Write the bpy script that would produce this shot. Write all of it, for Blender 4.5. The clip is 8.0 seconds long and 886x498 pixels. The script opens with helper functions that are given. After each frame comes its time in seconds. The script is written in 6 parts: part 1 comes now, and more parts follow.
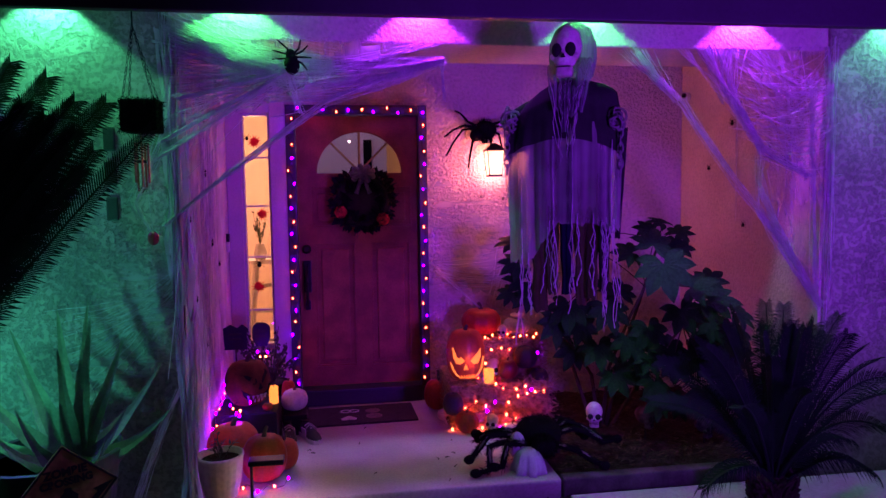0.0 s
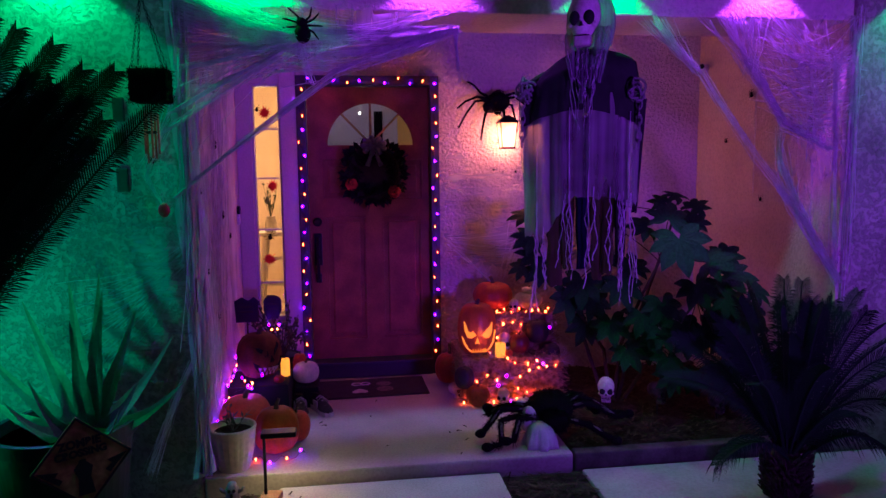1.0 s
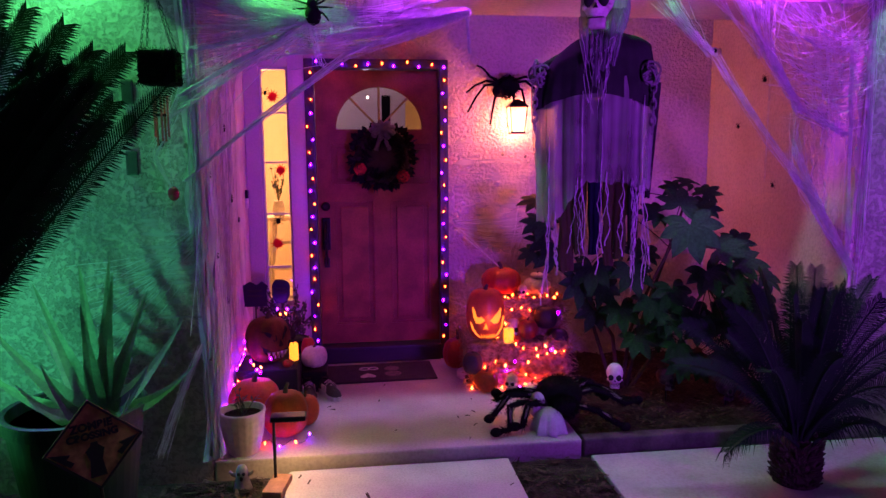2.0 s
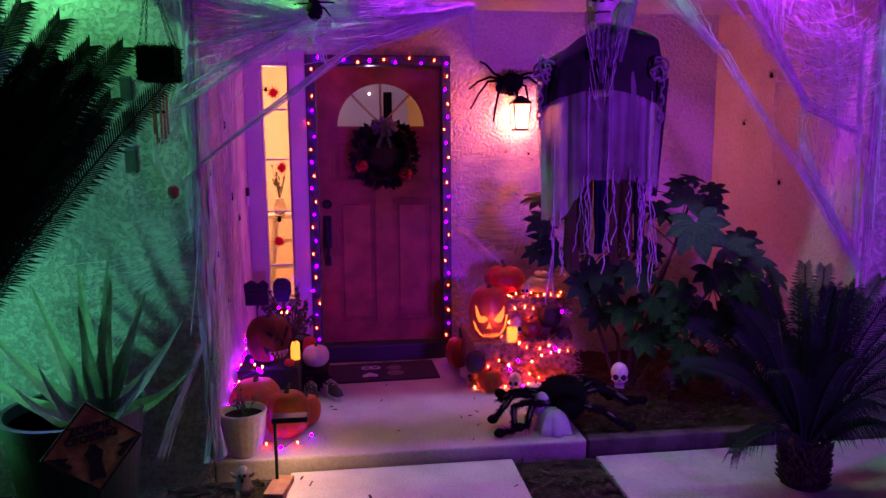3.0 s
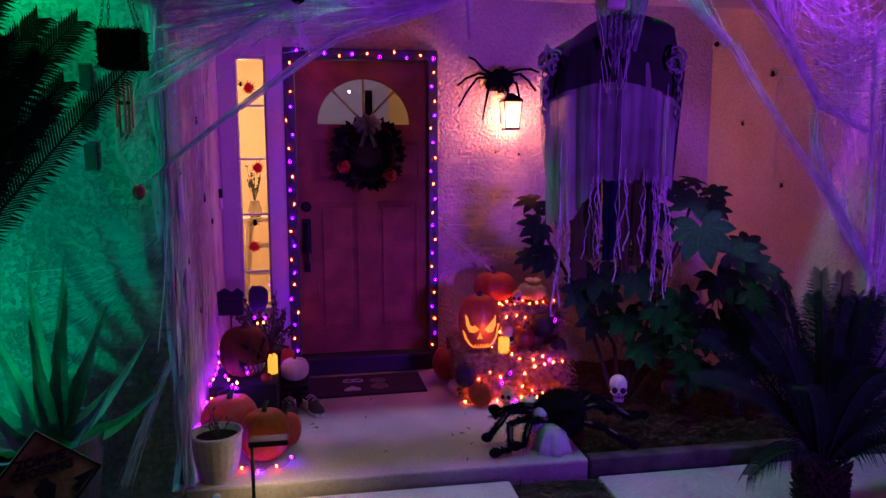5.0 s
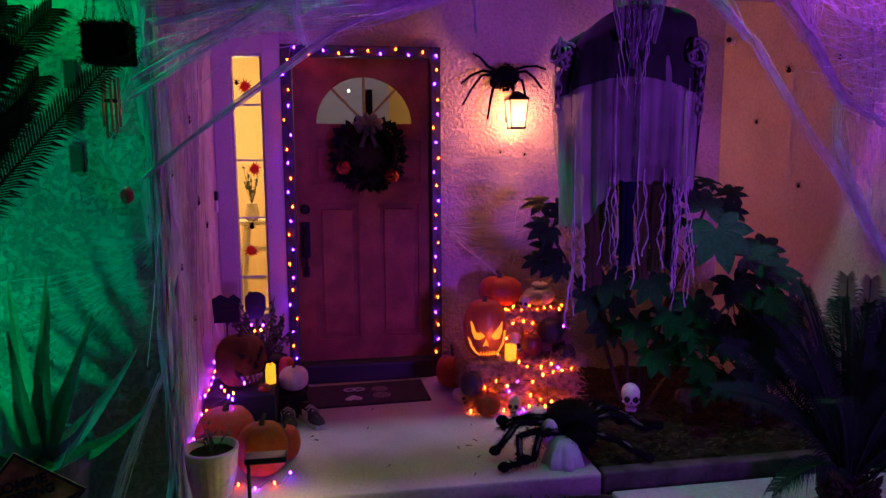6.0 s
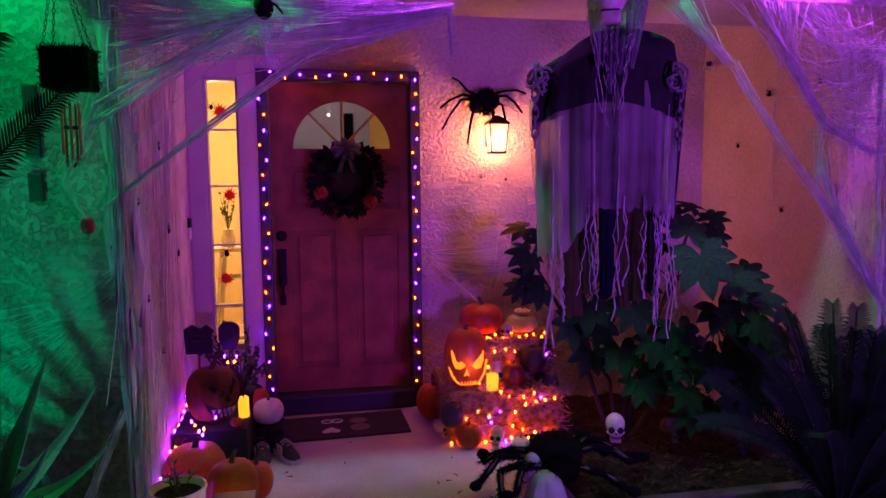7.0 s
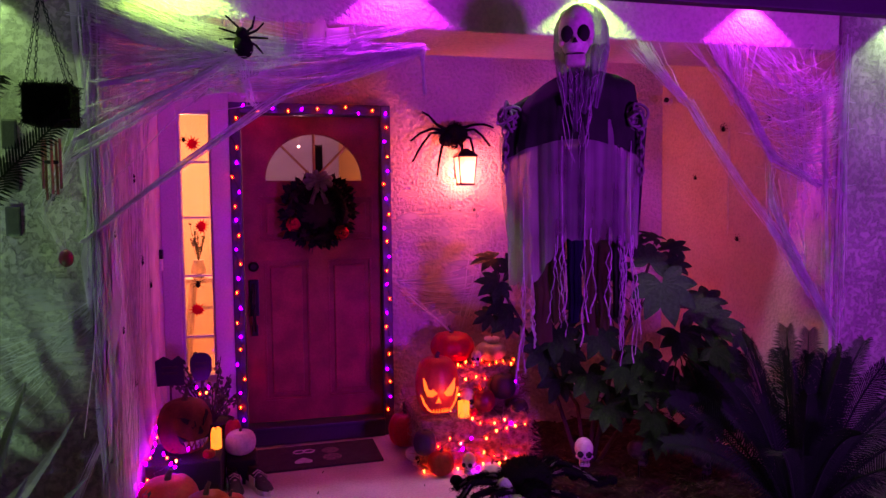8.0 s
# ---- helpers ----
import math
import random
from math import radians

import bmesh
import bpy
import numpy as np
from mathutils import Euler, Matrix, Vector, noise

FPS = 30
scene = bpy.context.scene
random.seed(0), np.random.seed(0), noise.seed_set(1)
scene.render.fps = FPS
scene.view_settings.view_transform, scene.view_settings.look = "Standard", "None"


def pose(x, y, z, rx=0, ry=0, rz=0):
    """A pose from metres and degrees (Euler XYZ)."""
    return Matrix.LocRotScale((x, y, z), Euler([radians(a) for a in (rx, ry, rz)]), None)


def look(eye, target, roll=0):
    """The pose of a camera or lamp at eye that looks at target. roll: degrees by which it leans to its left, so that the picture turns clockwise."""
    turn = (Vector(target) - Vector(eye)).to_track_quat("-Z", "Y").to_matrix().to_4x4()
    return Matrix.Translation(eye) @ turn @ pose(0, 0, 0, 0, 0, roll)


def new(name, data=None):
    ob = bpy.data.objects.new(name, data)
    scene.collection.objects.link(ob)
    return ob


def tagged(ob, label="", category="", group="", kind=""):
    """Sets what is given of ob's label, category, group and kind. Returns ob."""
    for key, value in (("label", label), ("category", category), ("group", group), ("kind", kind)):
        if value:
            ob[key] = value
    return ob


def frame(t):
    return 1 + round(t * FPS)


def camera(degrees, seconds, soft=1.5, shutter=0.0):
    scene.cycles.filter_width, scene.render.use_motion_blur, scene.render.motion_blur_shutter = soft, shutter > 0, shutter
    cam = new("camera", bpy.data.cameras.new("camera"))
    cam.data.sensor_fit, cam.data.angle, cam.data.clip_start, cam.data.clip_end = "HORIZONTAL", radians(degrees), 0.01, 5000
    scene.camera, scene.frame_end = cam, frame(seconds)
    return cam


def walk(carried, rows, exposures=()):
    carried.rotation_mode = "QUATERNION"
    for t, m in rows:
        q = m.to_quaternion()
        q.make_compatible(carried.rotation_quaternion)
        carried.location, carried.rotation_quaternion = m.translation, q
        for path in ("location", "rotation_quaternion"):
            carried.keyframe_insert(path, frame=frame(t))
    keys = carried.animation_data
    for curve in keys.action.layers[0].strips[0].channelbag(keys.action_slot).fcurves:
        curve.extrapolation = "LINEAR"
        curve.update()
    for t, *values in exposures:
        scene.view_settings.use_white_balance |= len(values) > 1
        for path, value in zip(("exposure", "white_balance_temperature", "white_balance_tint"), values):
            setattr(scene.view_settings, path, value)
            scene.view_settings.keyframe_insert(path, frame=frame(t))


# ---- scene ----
cam = camera(65.5, 8.0)
PATH = [
    (0, (-0.052, -5.206, 1.559), (0.241, -3.233, 1.409), -0.8),
    (0.5, (-0.052, -5.189, 1.56), (0.228, -3.217, 1.374), -0.7),
    (1, (-0.065, -5.162, 1.557), (0.2, -3.193, 1.33), -0.6),
    (1.5, (-0.082, -5.149, 1.55), (0.172, -3.181, 1.297), -0.4),
    (3, (-0.095, -5.092, 1.554), (0.152, -3.127, 1.277), -0.4),
    (3.5, (-0.105, -5.035, 1.556), (0.161, -3.07, 1.288), -0.3),
    (4, (-0.12, -4.961, 1.552), (0.172, -3.001, 1.287), -0.1),
    (4.5, (-0.147, -4.891, 1.534), (0.173, -2.934, 1.268), 0.1),
    (6, (-0.157, -4.648, 1.525), (0.17, -2.693, 1.261), -0.3),
    (6.5, (-0.124, -4.582, 1.53), (0.214, -2.626, 1.288), -0.4),
    (7, (-0.096, -4.562, 1.545), (0.27, -2.606, 1.343), -0.5),
    (7.5, (-0.104, -4.59, 1.558), (0.306, -2.64, 1.395), -0.6),
    (8, (-0.154, -4.646, 1.562), (0.315, -2.705, 1.441), -0.6),
]
TONES = [(0.0, 0.0, 5500, 60), (0.5, 0.3, 5900, 0), (1.0, -0.2, 5000, 6), (1.5, 0.52, 6500, 18), (3.0, 0.42, 6200, 62), (3.5, 0.28, 5500, 50), (4.0, 0.3, 6200, 92), (4.5, 0.1, 5200, 55),
         (6.0, 0.1, 5800, -24), (6.5, 0.58, 6500, 2), (7.0, 0.3, 6500, -6), (7.5, 0.15, 6600, 50), (8.0, 0.28, 8400, 125)]
walk(cam, [(t, look(eye, target, roll)) for t, eye, target, roll in PATH], TONES)

# ---- light ----
world = bpy.data.worlds.new("night")
scene.world = world
world.use_nodes = True
wbg = world.node_tree.nodes["Background"]
wbg.inputs[0].default_value = (0.19, 0.10, 0.30, 1)
wbg.inputs[1].default_value = 0.05
scene.view_settings.exposure = 0.0

PURPLE, GREEN, PINK = (0.23, 0.045, 1.0), (0.01, 1.0, 0.10), (0.52, 0.05, 1.0)


def lamp(name, kind, colour, power, m, **more):
    data = bpy.data.lights.new(name, kind)
    data.color, data.energy = colour, power
    if kind == "SPOT":
        data.spot_size, data.spot_blend = radians(more.get("cone", 90)), more.get("blend", 0.3)
    if kind == "AREA":
        data.shape = "RECTANGLE"
        data.size, data.size_y = more.get("size", 0.3), more.get("size_y", 0.3)
    else:
        data.shadow_soft_size = more.get("soft", 0.02)
    ob = new(name, data)
    ob.matrix_world = m
    return ob


TEAL = (0.03, 0.95, 0.24)
EAVE = [(-3.17, GREEN), (-2.28, PURPLE), (-1.40, TEAL), (-0.52, GREEN), (0.37, PINK), (1.265, GREEN), (2.135, PINK), (3.06, TEAL)]
for ex, colour in EAVE:
    lamp("eave_light_beam", "SPOT", colour, {-1.40: 46, 0.37: 52, 3.06: 26}.get(ex, 32 if colour is GREEN else 62), pose(ex, -1.735, 2.60, -3, 0, 0), cone=104, blend=0.22, soft=0.015)
lamp("lantern_flame", "POINT", (1.0, 0.23, 0.10), 20, pose(1.095, -0.145, 1.80), soft=0.035)
lamp("hall_light", "POINT", (1.0, 0.50, 0.20), 56, pose(-0.95, 1.25, 1.9), soft=0.1)
lamp("hall_ceiling_glow", "POINT", (0.80, 0.66, 0.88), 2.8, pose(0.05, 1.30, 2.10), soft=0.03)
# added bare lamp, no fixture: turns the hall's right end orange
lamp("side_room_glow", "POINT", (1.0, 0.50, 0.15), 7, pose(1.35, 2.2, 2.0), soft=0.08)
lamp("violet_flood_beam", "SPOT", (0.39, 0.04, 1.0), 580, look((2.3, -6.1, 0.9), (1.5, -1.0, 2.1)), cone=58, blend=0.55, soft=0.3)
lamp("ground_flood_beam", "SPOT", (0.0, 1.0, 0.42), 46, look((-1.97, -3.0, 0.42), (-1.62, -1.65, 1.15)), cone=92, blend=1.0, soft=0.03)
lamp("path_light_beam", "SPOT", (1.0, 0.62, 0.22), 5, look((-0.47, -1.80, 0.255), (-0.40, -1.86, -0.1)), cone=140, blend=0.6, soft=0.02)
# added lamp outside the rind, stands in for the carved face's spill
lamp("pumpkin_glow", "POINT", (1.0, 0.3, 0.03), 0.35, pose(0.79, -0.78, 0.45), soft=0.03)


# ---- materials ----
def material(name, colour, rough=0.8, metal=0.0, second=None, scale=8.0, fine=120.0, bump=0.15, depth=0.004, spread=0.25,
             through_light=0.0, spec=0.5, emit=None, power=0.0, vary=0.0):
    """A surface with a broad stain, a fine grain and a matching relief."""
    mat = bpy.data.materials.new(name)
    mat.use_nodes = True
    n, l = mat.node_tree.nodes, mat.node_tree.links
    b = n["Principled BSDF"]
    b.inputs["Roughness"].default_value, b.inputs["Metallic"].default_value = rough, metal
    b.inputs["Specular IOR Level"].default_value = spec
    co = n.new("ShaderNodeTexCoord")
    big, small = n.new("ShaderNodeTexNoise"), n.new("ShaderNodeTexNoise")
    big.inputs["Scale"].default_value, big.inputs["Detail"].default_value = scale, 4
    small.inputs["Scale"].default_value, small.inputs["Detail"].default_value = fine, 3
    l.new(co.outputs["Object"], big.inputs["Vector"])
    l.new(co.outputs["Object"], small.inputs["Vector"])
    second = second or tuple(c * (1 - spread) for c in colour)
    ramp = n.new("ShaderNodeValToRGB")
    ramp.color_ramp.elements[0].position, ramp.color_ramp.elements[1].position = 0.36, 0.64
    ramp.color_ramp.elements[0].color, ramp.color_ramp.elements[1].color = (*second, 1), (*colour, 1)
    l.new(big.outputs["Fac"], ramp.inputs["Fac"])
    mix = n.new("ShaderNodeMix")
    mix.data_type, mix.blend_type = "RGBA", "MULTIPLY"
    mix.inputs["Factor"].default_value = 0.35
    l.new(ramp.outputs["Color"], mix.inputs["A"])
    l.new(small.outputs["Color"], mix.inputs["B"])
    grey = n.new("ShaderNodeValToRGB")
    grey.color_ramp.elements[0].position, grey.color_ramp.elements[1].position = 0.3, 0.6
    grey.color_ramp.elements[0].color, grey.color_ramp.elements[1].color = (0.45, 0.45, 0.45, 1), (1, 1, 1, 1)
    l.new(small.outputs["Fac"], grey.inputs["Fac"])
    l.new(grey.outputs["Color"], mix.inputs["B"])
    out = mix.outputs["Result"]
    if vary:
        info, hsv = n.new("ShaderNodeObjectInfo"), n.new("ShaderNodeHueSaturation")
        rng = n.new("ShaderNodeMapRange")
        rng.inputs["To Min"].default_value, rng.inputs["To Max"].default_value = 1 - vary, 1 + vary
        l.new(info.outputs["Random"], rng.inputs["Value"])
        l.new(rng.outputs["Result"], hsv.inputs["Value"])
        l.new(out, hsv.inputs["Color"])
        out = hsv.outputs["Color"]
    l.new(out, b.inputs["Base Color"])
    if bump:
        bp = n.new("ShaderNodeBump")
        bp.inputs["Strength"].default_value, bp.inputs["Distance"].default_value = bump, depth
        l.new(small.outputs["Fac"], bp.inputs["Height"])
        l.new(bp.outputs["Normal"], b.inputs["Normal"])
    if emit:
        b.inputs["Emission Color"].default_value, b.inputs["Emission Strength"].default_value = (*emit, 1), power
    if through_light:
        tr, mx = n.new("ShaderNodeBsdfTranslucent"), n.new("ShaderNodeMixShader")
        l.new(out, tr.inputs["Color"])
        mx.inputs["Fac"].default_value = through_light
        l.new(b.outputs["BSDF"], mx.inputs[1])
        l.new(tr.outputs["BSDF"], mx.inputs[2])
        l.new(mx.outputs["Shader"], n["Material Output"].inputs["Surface"])
    return mat


def gauze(name, colour, cover, streak=60.0, soft=0.25, axis=2, patch=5.0):
    """Thin torn cloth or web: streaks along one axis, with gaps that let one see through."""
    mat = bpy.data.materials.new(name)
    mat.use_nodes = True
    n, l = mat.node_tree.nodes, mat.node_tree.links
    for o in list(n):
        if o.type != "OUTPUT_MATERIAL":
            n.remove(o)
    co, mp = n.new("ShaderNodeTexCoord"), n.new("ShaderNodeMapping")
    sc = [streak, streak, streak]
    sc[axis] = streak * 0.035
    mp.inputs["Scale"].default_value = sc
    l.new(co.outputs["Object"], mp.inputs["Vector"])
    a, b2 = n.new("ShaderNodeTexNoise"), n.new("ShaderNodeTexNoise")
    a.inputs["Scale"].default_value, a.inputs["Detail"].default_value = 1.0, 4
    b2.inputs["Scale"].default_value = patch
    l.new(mp.outputs["Vector"], a.inputs["Vector"])
    l.new(co.outputs["Object"], b2.inputs["Vector"])
    add = n.new("ShaderNodeMath")
    add.operation = "ADD"
    l.new(a.outputs["Fac"], add.inputs[0])
    l.new(b2.outputs["Fac"], add.inputs[1])
    rng = n.new("ShaderNodeMapRange")
    rng.inputs["From Min"].default_value, rng.inputs["From Max"].default_value = 1.0 - soft, 1.0 + soft
    rng.inputs["To Min"].default_value, rng.inputs["To Max"].default_value = max(0.0, cover - 0.3), min(1.0, cover + 0.3)
    l.new(add.outputs["Value"], rng.inputs["Value"])
    dif, tr, clear = n.new("ShaderNodeBsdfDiffuse"), n.new("ShaderNodeBsdfTranslucent"), n.new("ShaderNodeBsdfTransparent")
    dif.inputs["Color"].default_value = tr.inputs["Color"].default_value = (*colour, 1)
    m1, m2 = n.new("ShaderNodeMixShader"), n.new("ShaderNodeMixShader")
    m1.inputs["Fac"].default_value = 0.45
    l.new(dif.outputs["BSDF"], m1.inputs[1])
    l.new(tr.outputs["BSDF"], m1.inputs[2])
    l.new(rng.outputs["Result"], m2.inputs["Fac"])
    l.new(clear.outputs["BSDF"], m2.inputs[1])
    l.new(m1.outputs["Shader"], m2.inputs[2])
    l.new(m2.outputs["Shader"], n["Material Output"].inputs["Surface"])
    return mat


def glow(name, colour, power):
    mat = bpy.data.materials.new(name)
    mat.use_nodes = True
    b = mat.node_tree.nodes["Principled BSDF"]
    b.inputs["Base Color"].default_value = (*colour, 1)
    b.inputs["Emission Color"].default_value, b.inputs["Emission Strength"].default_value = (*colour, 1), power
    return mat




def plaster(name, flat, pit, scale, depth):
    """Knocked-down stucco: flat-topped patches over rougher pits."""
    mat = bpy.data.materials.new(name)
    mat.use_nodes = True
    n, l = mat.node_tree.nodes, mat.node_tree.links
    b = n["Principled BSDF"]
    b.inputs["Roughness"].default_value, b.inputs["Specular IOR Level"].default_value = 0.92, 0.2
    co, a, g, w = n.new("ShaderNodeTexCoord"), n.new("ShaderNodeTexNoise"), n.new("ShaderNodeTexNoise"), n.new("ShaderNodeTexNoise")
    for o, sc, det, rg in ((a, scale, 5, 0.62), (g, scale * 9, 3, 0.6), (w, 2.6, 4, 0.55)):
        o.inputs["Scale"].default_value, o.inputs["Detail"].default_value, o.inputs["Roughness"].default_value = sc, det, rg
        l.new(co.outputs["Object"], o.inputs["Vector"])
    a.inputs["Distortion"].default_value = 0.25
    top = n.new("ShaderNodeMapRange")
    top.inputs["From Min"].default_value, top.inputs["From Max"].default_value = 0.44, 0.53
    l.new(a.outputs["Fac"], top.inputs["Value"])
    mix, dirt = n.new("ShaderNodeMix"), n.new("ShaderNodeMix")
    mix.data_type = dirt.data_type = "RGBA"
    mix.inputs["A"].default_value, mix.inputs["B"].default_value = (*pit, 1), (*flat, 1)
    l.new(top.outputs["Result"], mix.inputs["Factor"])
    stain = n.new("ShaderNodeMapRange")
    stain.inputs["From Min"].default_value, stain.inputs["From Max"].default_value = 0.35, 0.65
    stain.inputs["To Min"].default_value, stain.inputs["To Max"].default_value = 0.6, 1.0
    l.new(w.outputs["Fac"], stain.inputs["Value"])
    dirt.blend_type = "MULTIPLY"
    dirt.inputs["Factor"].default_value = 1.0
    l.new(mix.outputs["Result"], dirt.inputs["A"])
    l.new(stain.outputs["Result"], dirt.inputs["B"])
    l.new(dirt.outputs["Result"], b.inputs["Base Color"])
    hgt, bp = n.new("ShaderNodeMath"), n.new("ShaderNodeBump")
    hgt.operation, hgt.inputs[1].default_value = "MULTIPLY_ADD", 0.35
    l.new(g.outputs["Fac"], hgt.inputs[0])
    l.new(top.outputs["Result"], hgt.inputs[2])
    bp.inputs["Strength"].default_value, bp.inputs["Distance"].default_value = 0.9, depth
    l.new(hgt.outputs["Value"], bp.inputs["Height"])
    l.new(bp.outputs["Normal"], b.inputs["Normal"])
    return mat


STUCCO = material("stucco", (0.66, 0.58, 0.50), 0.9, second=(0.55, 0.47, 0.40), scale=2.2, fine=55, bump=0.9, depth=0.012)
STUCCO_PORCH = material("porch_stucco", (0.66, 0.58, 0.50), 0.9, second=(0.55, 0.47, 0.40), scale=2.2, fine=42, bump=1.0, depth=0.035)
STUCCO_ROUGH = plaster("dash_stucco", (0.58, 0.54, 0.47), (0.43, 0.40, 0.35), 34, 0.008)
PAINT = material("casing_paint", (0.56, 0.50, 0.48), 0.55, scale=3, fine=90, bump=0.1, spread=0.12)
CEILING = material("soffit_paint", (0.62, 0.57, 0.55), 0.8, scale=2, fine=80, bump=0.2, spread=0.15)
FASCIA = material("dark_fascia_paint", (0.03, 0.025, 0.04), 0.6, scale=4, fine=60, bump=0.2)
CONCRETE = material("worn_concrete", (0.50, 0.47, 0.44), 0.85, second=(0.40, 0.37, 0.34), scale=3.0, fine=70, bump=0.25, depth=0.003)
PATHMAT = material("path_concrete", (0.55, 0.50, 0.42), 0.9, second=(0.44, 0.40, 0.33), scale=4.0, fine=90, bump=0.3, depth=0.003)
SOIL = material("dark_mulch", (0.055, 0.042, 0.03), 0.95, spec=0.1, second=(0.025, 0.018, 0.013), scale=9, fine=60, bump=1.0, depth=0.03)
TRIM = material("black_door_casing", (0.035, 0.03, 0.045), 0.45, scale=5, fine=60, bump=0.1)
DOORWOOD = material("stained_door_wood", (0.31, 0.10, 0.062), 0.55, second=(0.20, 0.060, 0.040), scale=6, fine=90, bump=0.15, depth=0.002, spec=0.2)
GOLD = material("brass_muntin", (0.45, 0.30, 0.14), 0.4, metal=0.6, scale=20, bump=0)
BLACK = material("black_metal", (0.015, 0.015, 0.018), 0.4, metal=0.7, scale=20, bump=0.05)
BLACKFUR = material("black_plush", (0.010, 0.009, 0.010), 0.95, scale=20, fine=200, bump=0.8, depth=0.006, spec=0.05)
CREAM = material("hall_wall_paint", (0.78, 0.66, 0.48), 0.8, scale=2, fine=80, bump=0.05, spread=0.08)
WHITEWOOD = material("white_painted_wood", (0.74, 0.70, 0.64), 0.5, scale=6, fine=60, bump=0.1)
ORANGE = material("pumpkin_skin", (0.48, 0.078, 0.018), 0.5, spec=0.3, second=(0.34, 0.05, 0.013), scale=9, fine=70, bump=0.2, vary=0.12)
WHITEPUMP = material("white_pumpkin_skin", (0.72, 0.68, 0.60), 0.5, scale=9, fine=70, bump=0.2)
TEALPUMP = material("pale_squash_skin", (0.42, 0.52, 0.46), 0.5, scale=9, fine=70, bump=0.2)
STEM = material("dry_stem", (0.10, 0.075, 0.04), 0.85, scale=30, bump=0.6)
BONE = material("bone_plastic", (0.74, 0.70, 0.62), 0.55, second=(0.45, 0.40, 0.33), scale=14, bump=0.2)
SOCKET = material("socket_black", (0.008, 0.007, 0.007), 0.9, bump=0)
HAY = material("straw", (0.54, 0.41, 0.20), 0.9, second=(0.20, 0.13, 0.05), scale=30, fine=180, bump=0.8, vary=0.3)
LEAF = material("fatsia_leaf", (0.022, 0.080, 0.030), 0.55, second=(0.014, 0.050, 0.02), scale=14, fine=90, bump=0.2, through_light=0.12, spec=0.09, vary=0.3)
PALM = material("sago_leaf", (0.012, 0.030, 0.016), 0.8, scale=12, fine=120, bump=0.1, spec=0.08)
PALMTRUNK = material("sago_trunk_bark", (0.05, 0.035, 0.022), 0.95, scale=30, bump=0.8)
ALOE = material("aloe_leaf", (0.22, 0.36, 0.22), 0.45, second=(0.14, 0.26, 0.17), scale=10, fine=80, bump=0.15)
CERAMIC = material("ivory_glaze", (0.68, 0.62, 0.50), 0.3, scale=5, fine=40, bump=0.05, spread=0.12)
GREENPOT = material("green_plastic_pot", (0.012, 0.05, 0.03), 0.5, scale=5, bump=0.1)
CHAR = material("charred_rope_black", (0.004, 0.0035, 0.0035), 0.95, spec=0.05, scale=30, bump=0.8, depth=0.01)
RED = material("red_lacquer", (0.42, 0.02, 0.03), 0.4, scale=20, bump=0.05)
ROSE = material("rose_petal", (0.80, 0.07, 0.04), 0.7, second=(0.35, 0.01, 0.015), scale=30, bump=0.3)
COPPER = material("copper_tube", (0.55, 0.22, 0.13), 0.35, metal=0.8, scale=12, bump=0.05)
CAPE = material("black_cloth", (0.007, 0.007, 0.009), 0.9, scale=12, fine=250, bump=0.4)
RAG = material("torn_inner_cloth", (0.06, 0.045, 0.022), 0.9, scale=12, fine=200, bump=0.4, through_light=0.3)
THREAD = material("gauze_thread", (0.78, 0.74, 0.80), 0.9, scale=20, bump=0.2, through_light=0.3)
GAUZE = gauze("sheer_gauze", (0.42, 0.43, 0.40), 0.62, streak=34)
VEIL = gauze("web_veil", (0.80, 0.78, 0.80), 0.13, streak=42, soft=0.22)
VEIL_THICK = gauze("thick_web_veil", (0.84, 0.81, 0.81), 0.72, streak=9, soft=0.30)
WEB = material("web_fibre", (0.82, 0.80, 0.82), 0.9, scale=20, bump=0, through_light=0.4)
MAT = material("dark_doormat", (0.035, 0.030, 0.030), 0.97, second=(0.022, 0.02, 0.02), scale=16, fine=260, bump=0.9, depth=0.005)
LABELWHITE = material("printed_white", (0.62, 0.58, 0.55), 0.9, scale=30, bump=0.2)
SHOE = material("dark_shoe_mesh", (0.022, 0.022, 0.026), 0.8, scale=30, fine=300, bump=0.5)
SOLE = material("pale_rubber", (0.55, 0.53, 0.50), 0.7, scale=20, bump=0.1)
SIGNFACE = material("sign_orange", (0.62, 0.27, 0.11), 0.7, spec=0.2, second=(0.25, 0.10, 0.045), scale=14, fine=60, bump=0.05)
SIGNINK = material("sign_black", (0.012, 0.010, 0.010), 0.7, bump=0)
PURPLESIGN = material("purple_foil_board", (0.022, 0.016, 0.04), 0.6, spec=0.2, scale=14, bump=0.1)
TWIG = material("twig_bark", (0.055, 0.04, 0.028), 0.9, scale=20, bump=0.5)
BUSH = material("jade_leaf", (0.06, 0.085, 0.045), 0.5, scale=12, bump=0.1, vary=0.3)
GLASS = bpy.data.materials.new("window_glass")
GLASS.use_nodes = True
_n, _l = GLASS.node_tree.nodes, GLASS.node_tree.links
_g, _t, _m, _f = _n.new("ShaderNodeBsdfGlossy"), _n.new("ShaderNodeBsdfTransparent"), _n.new("ShaderNodeMixShader"), _n.new("ShaderNodeFresnel")
_g.inputs["Roughness"].default_value = 0.03
_l.new(_f.outputs["Fac"], _m.inputs["Fac"])
_l.new(_t.outputs["BSDF"], _m.inputs[1])
_l.new(_g.outputs["BSDF"], _m.inputs[2])
_l.new(_m.outputs["Shader"], _n["Material Output"].inputs["Surface"])
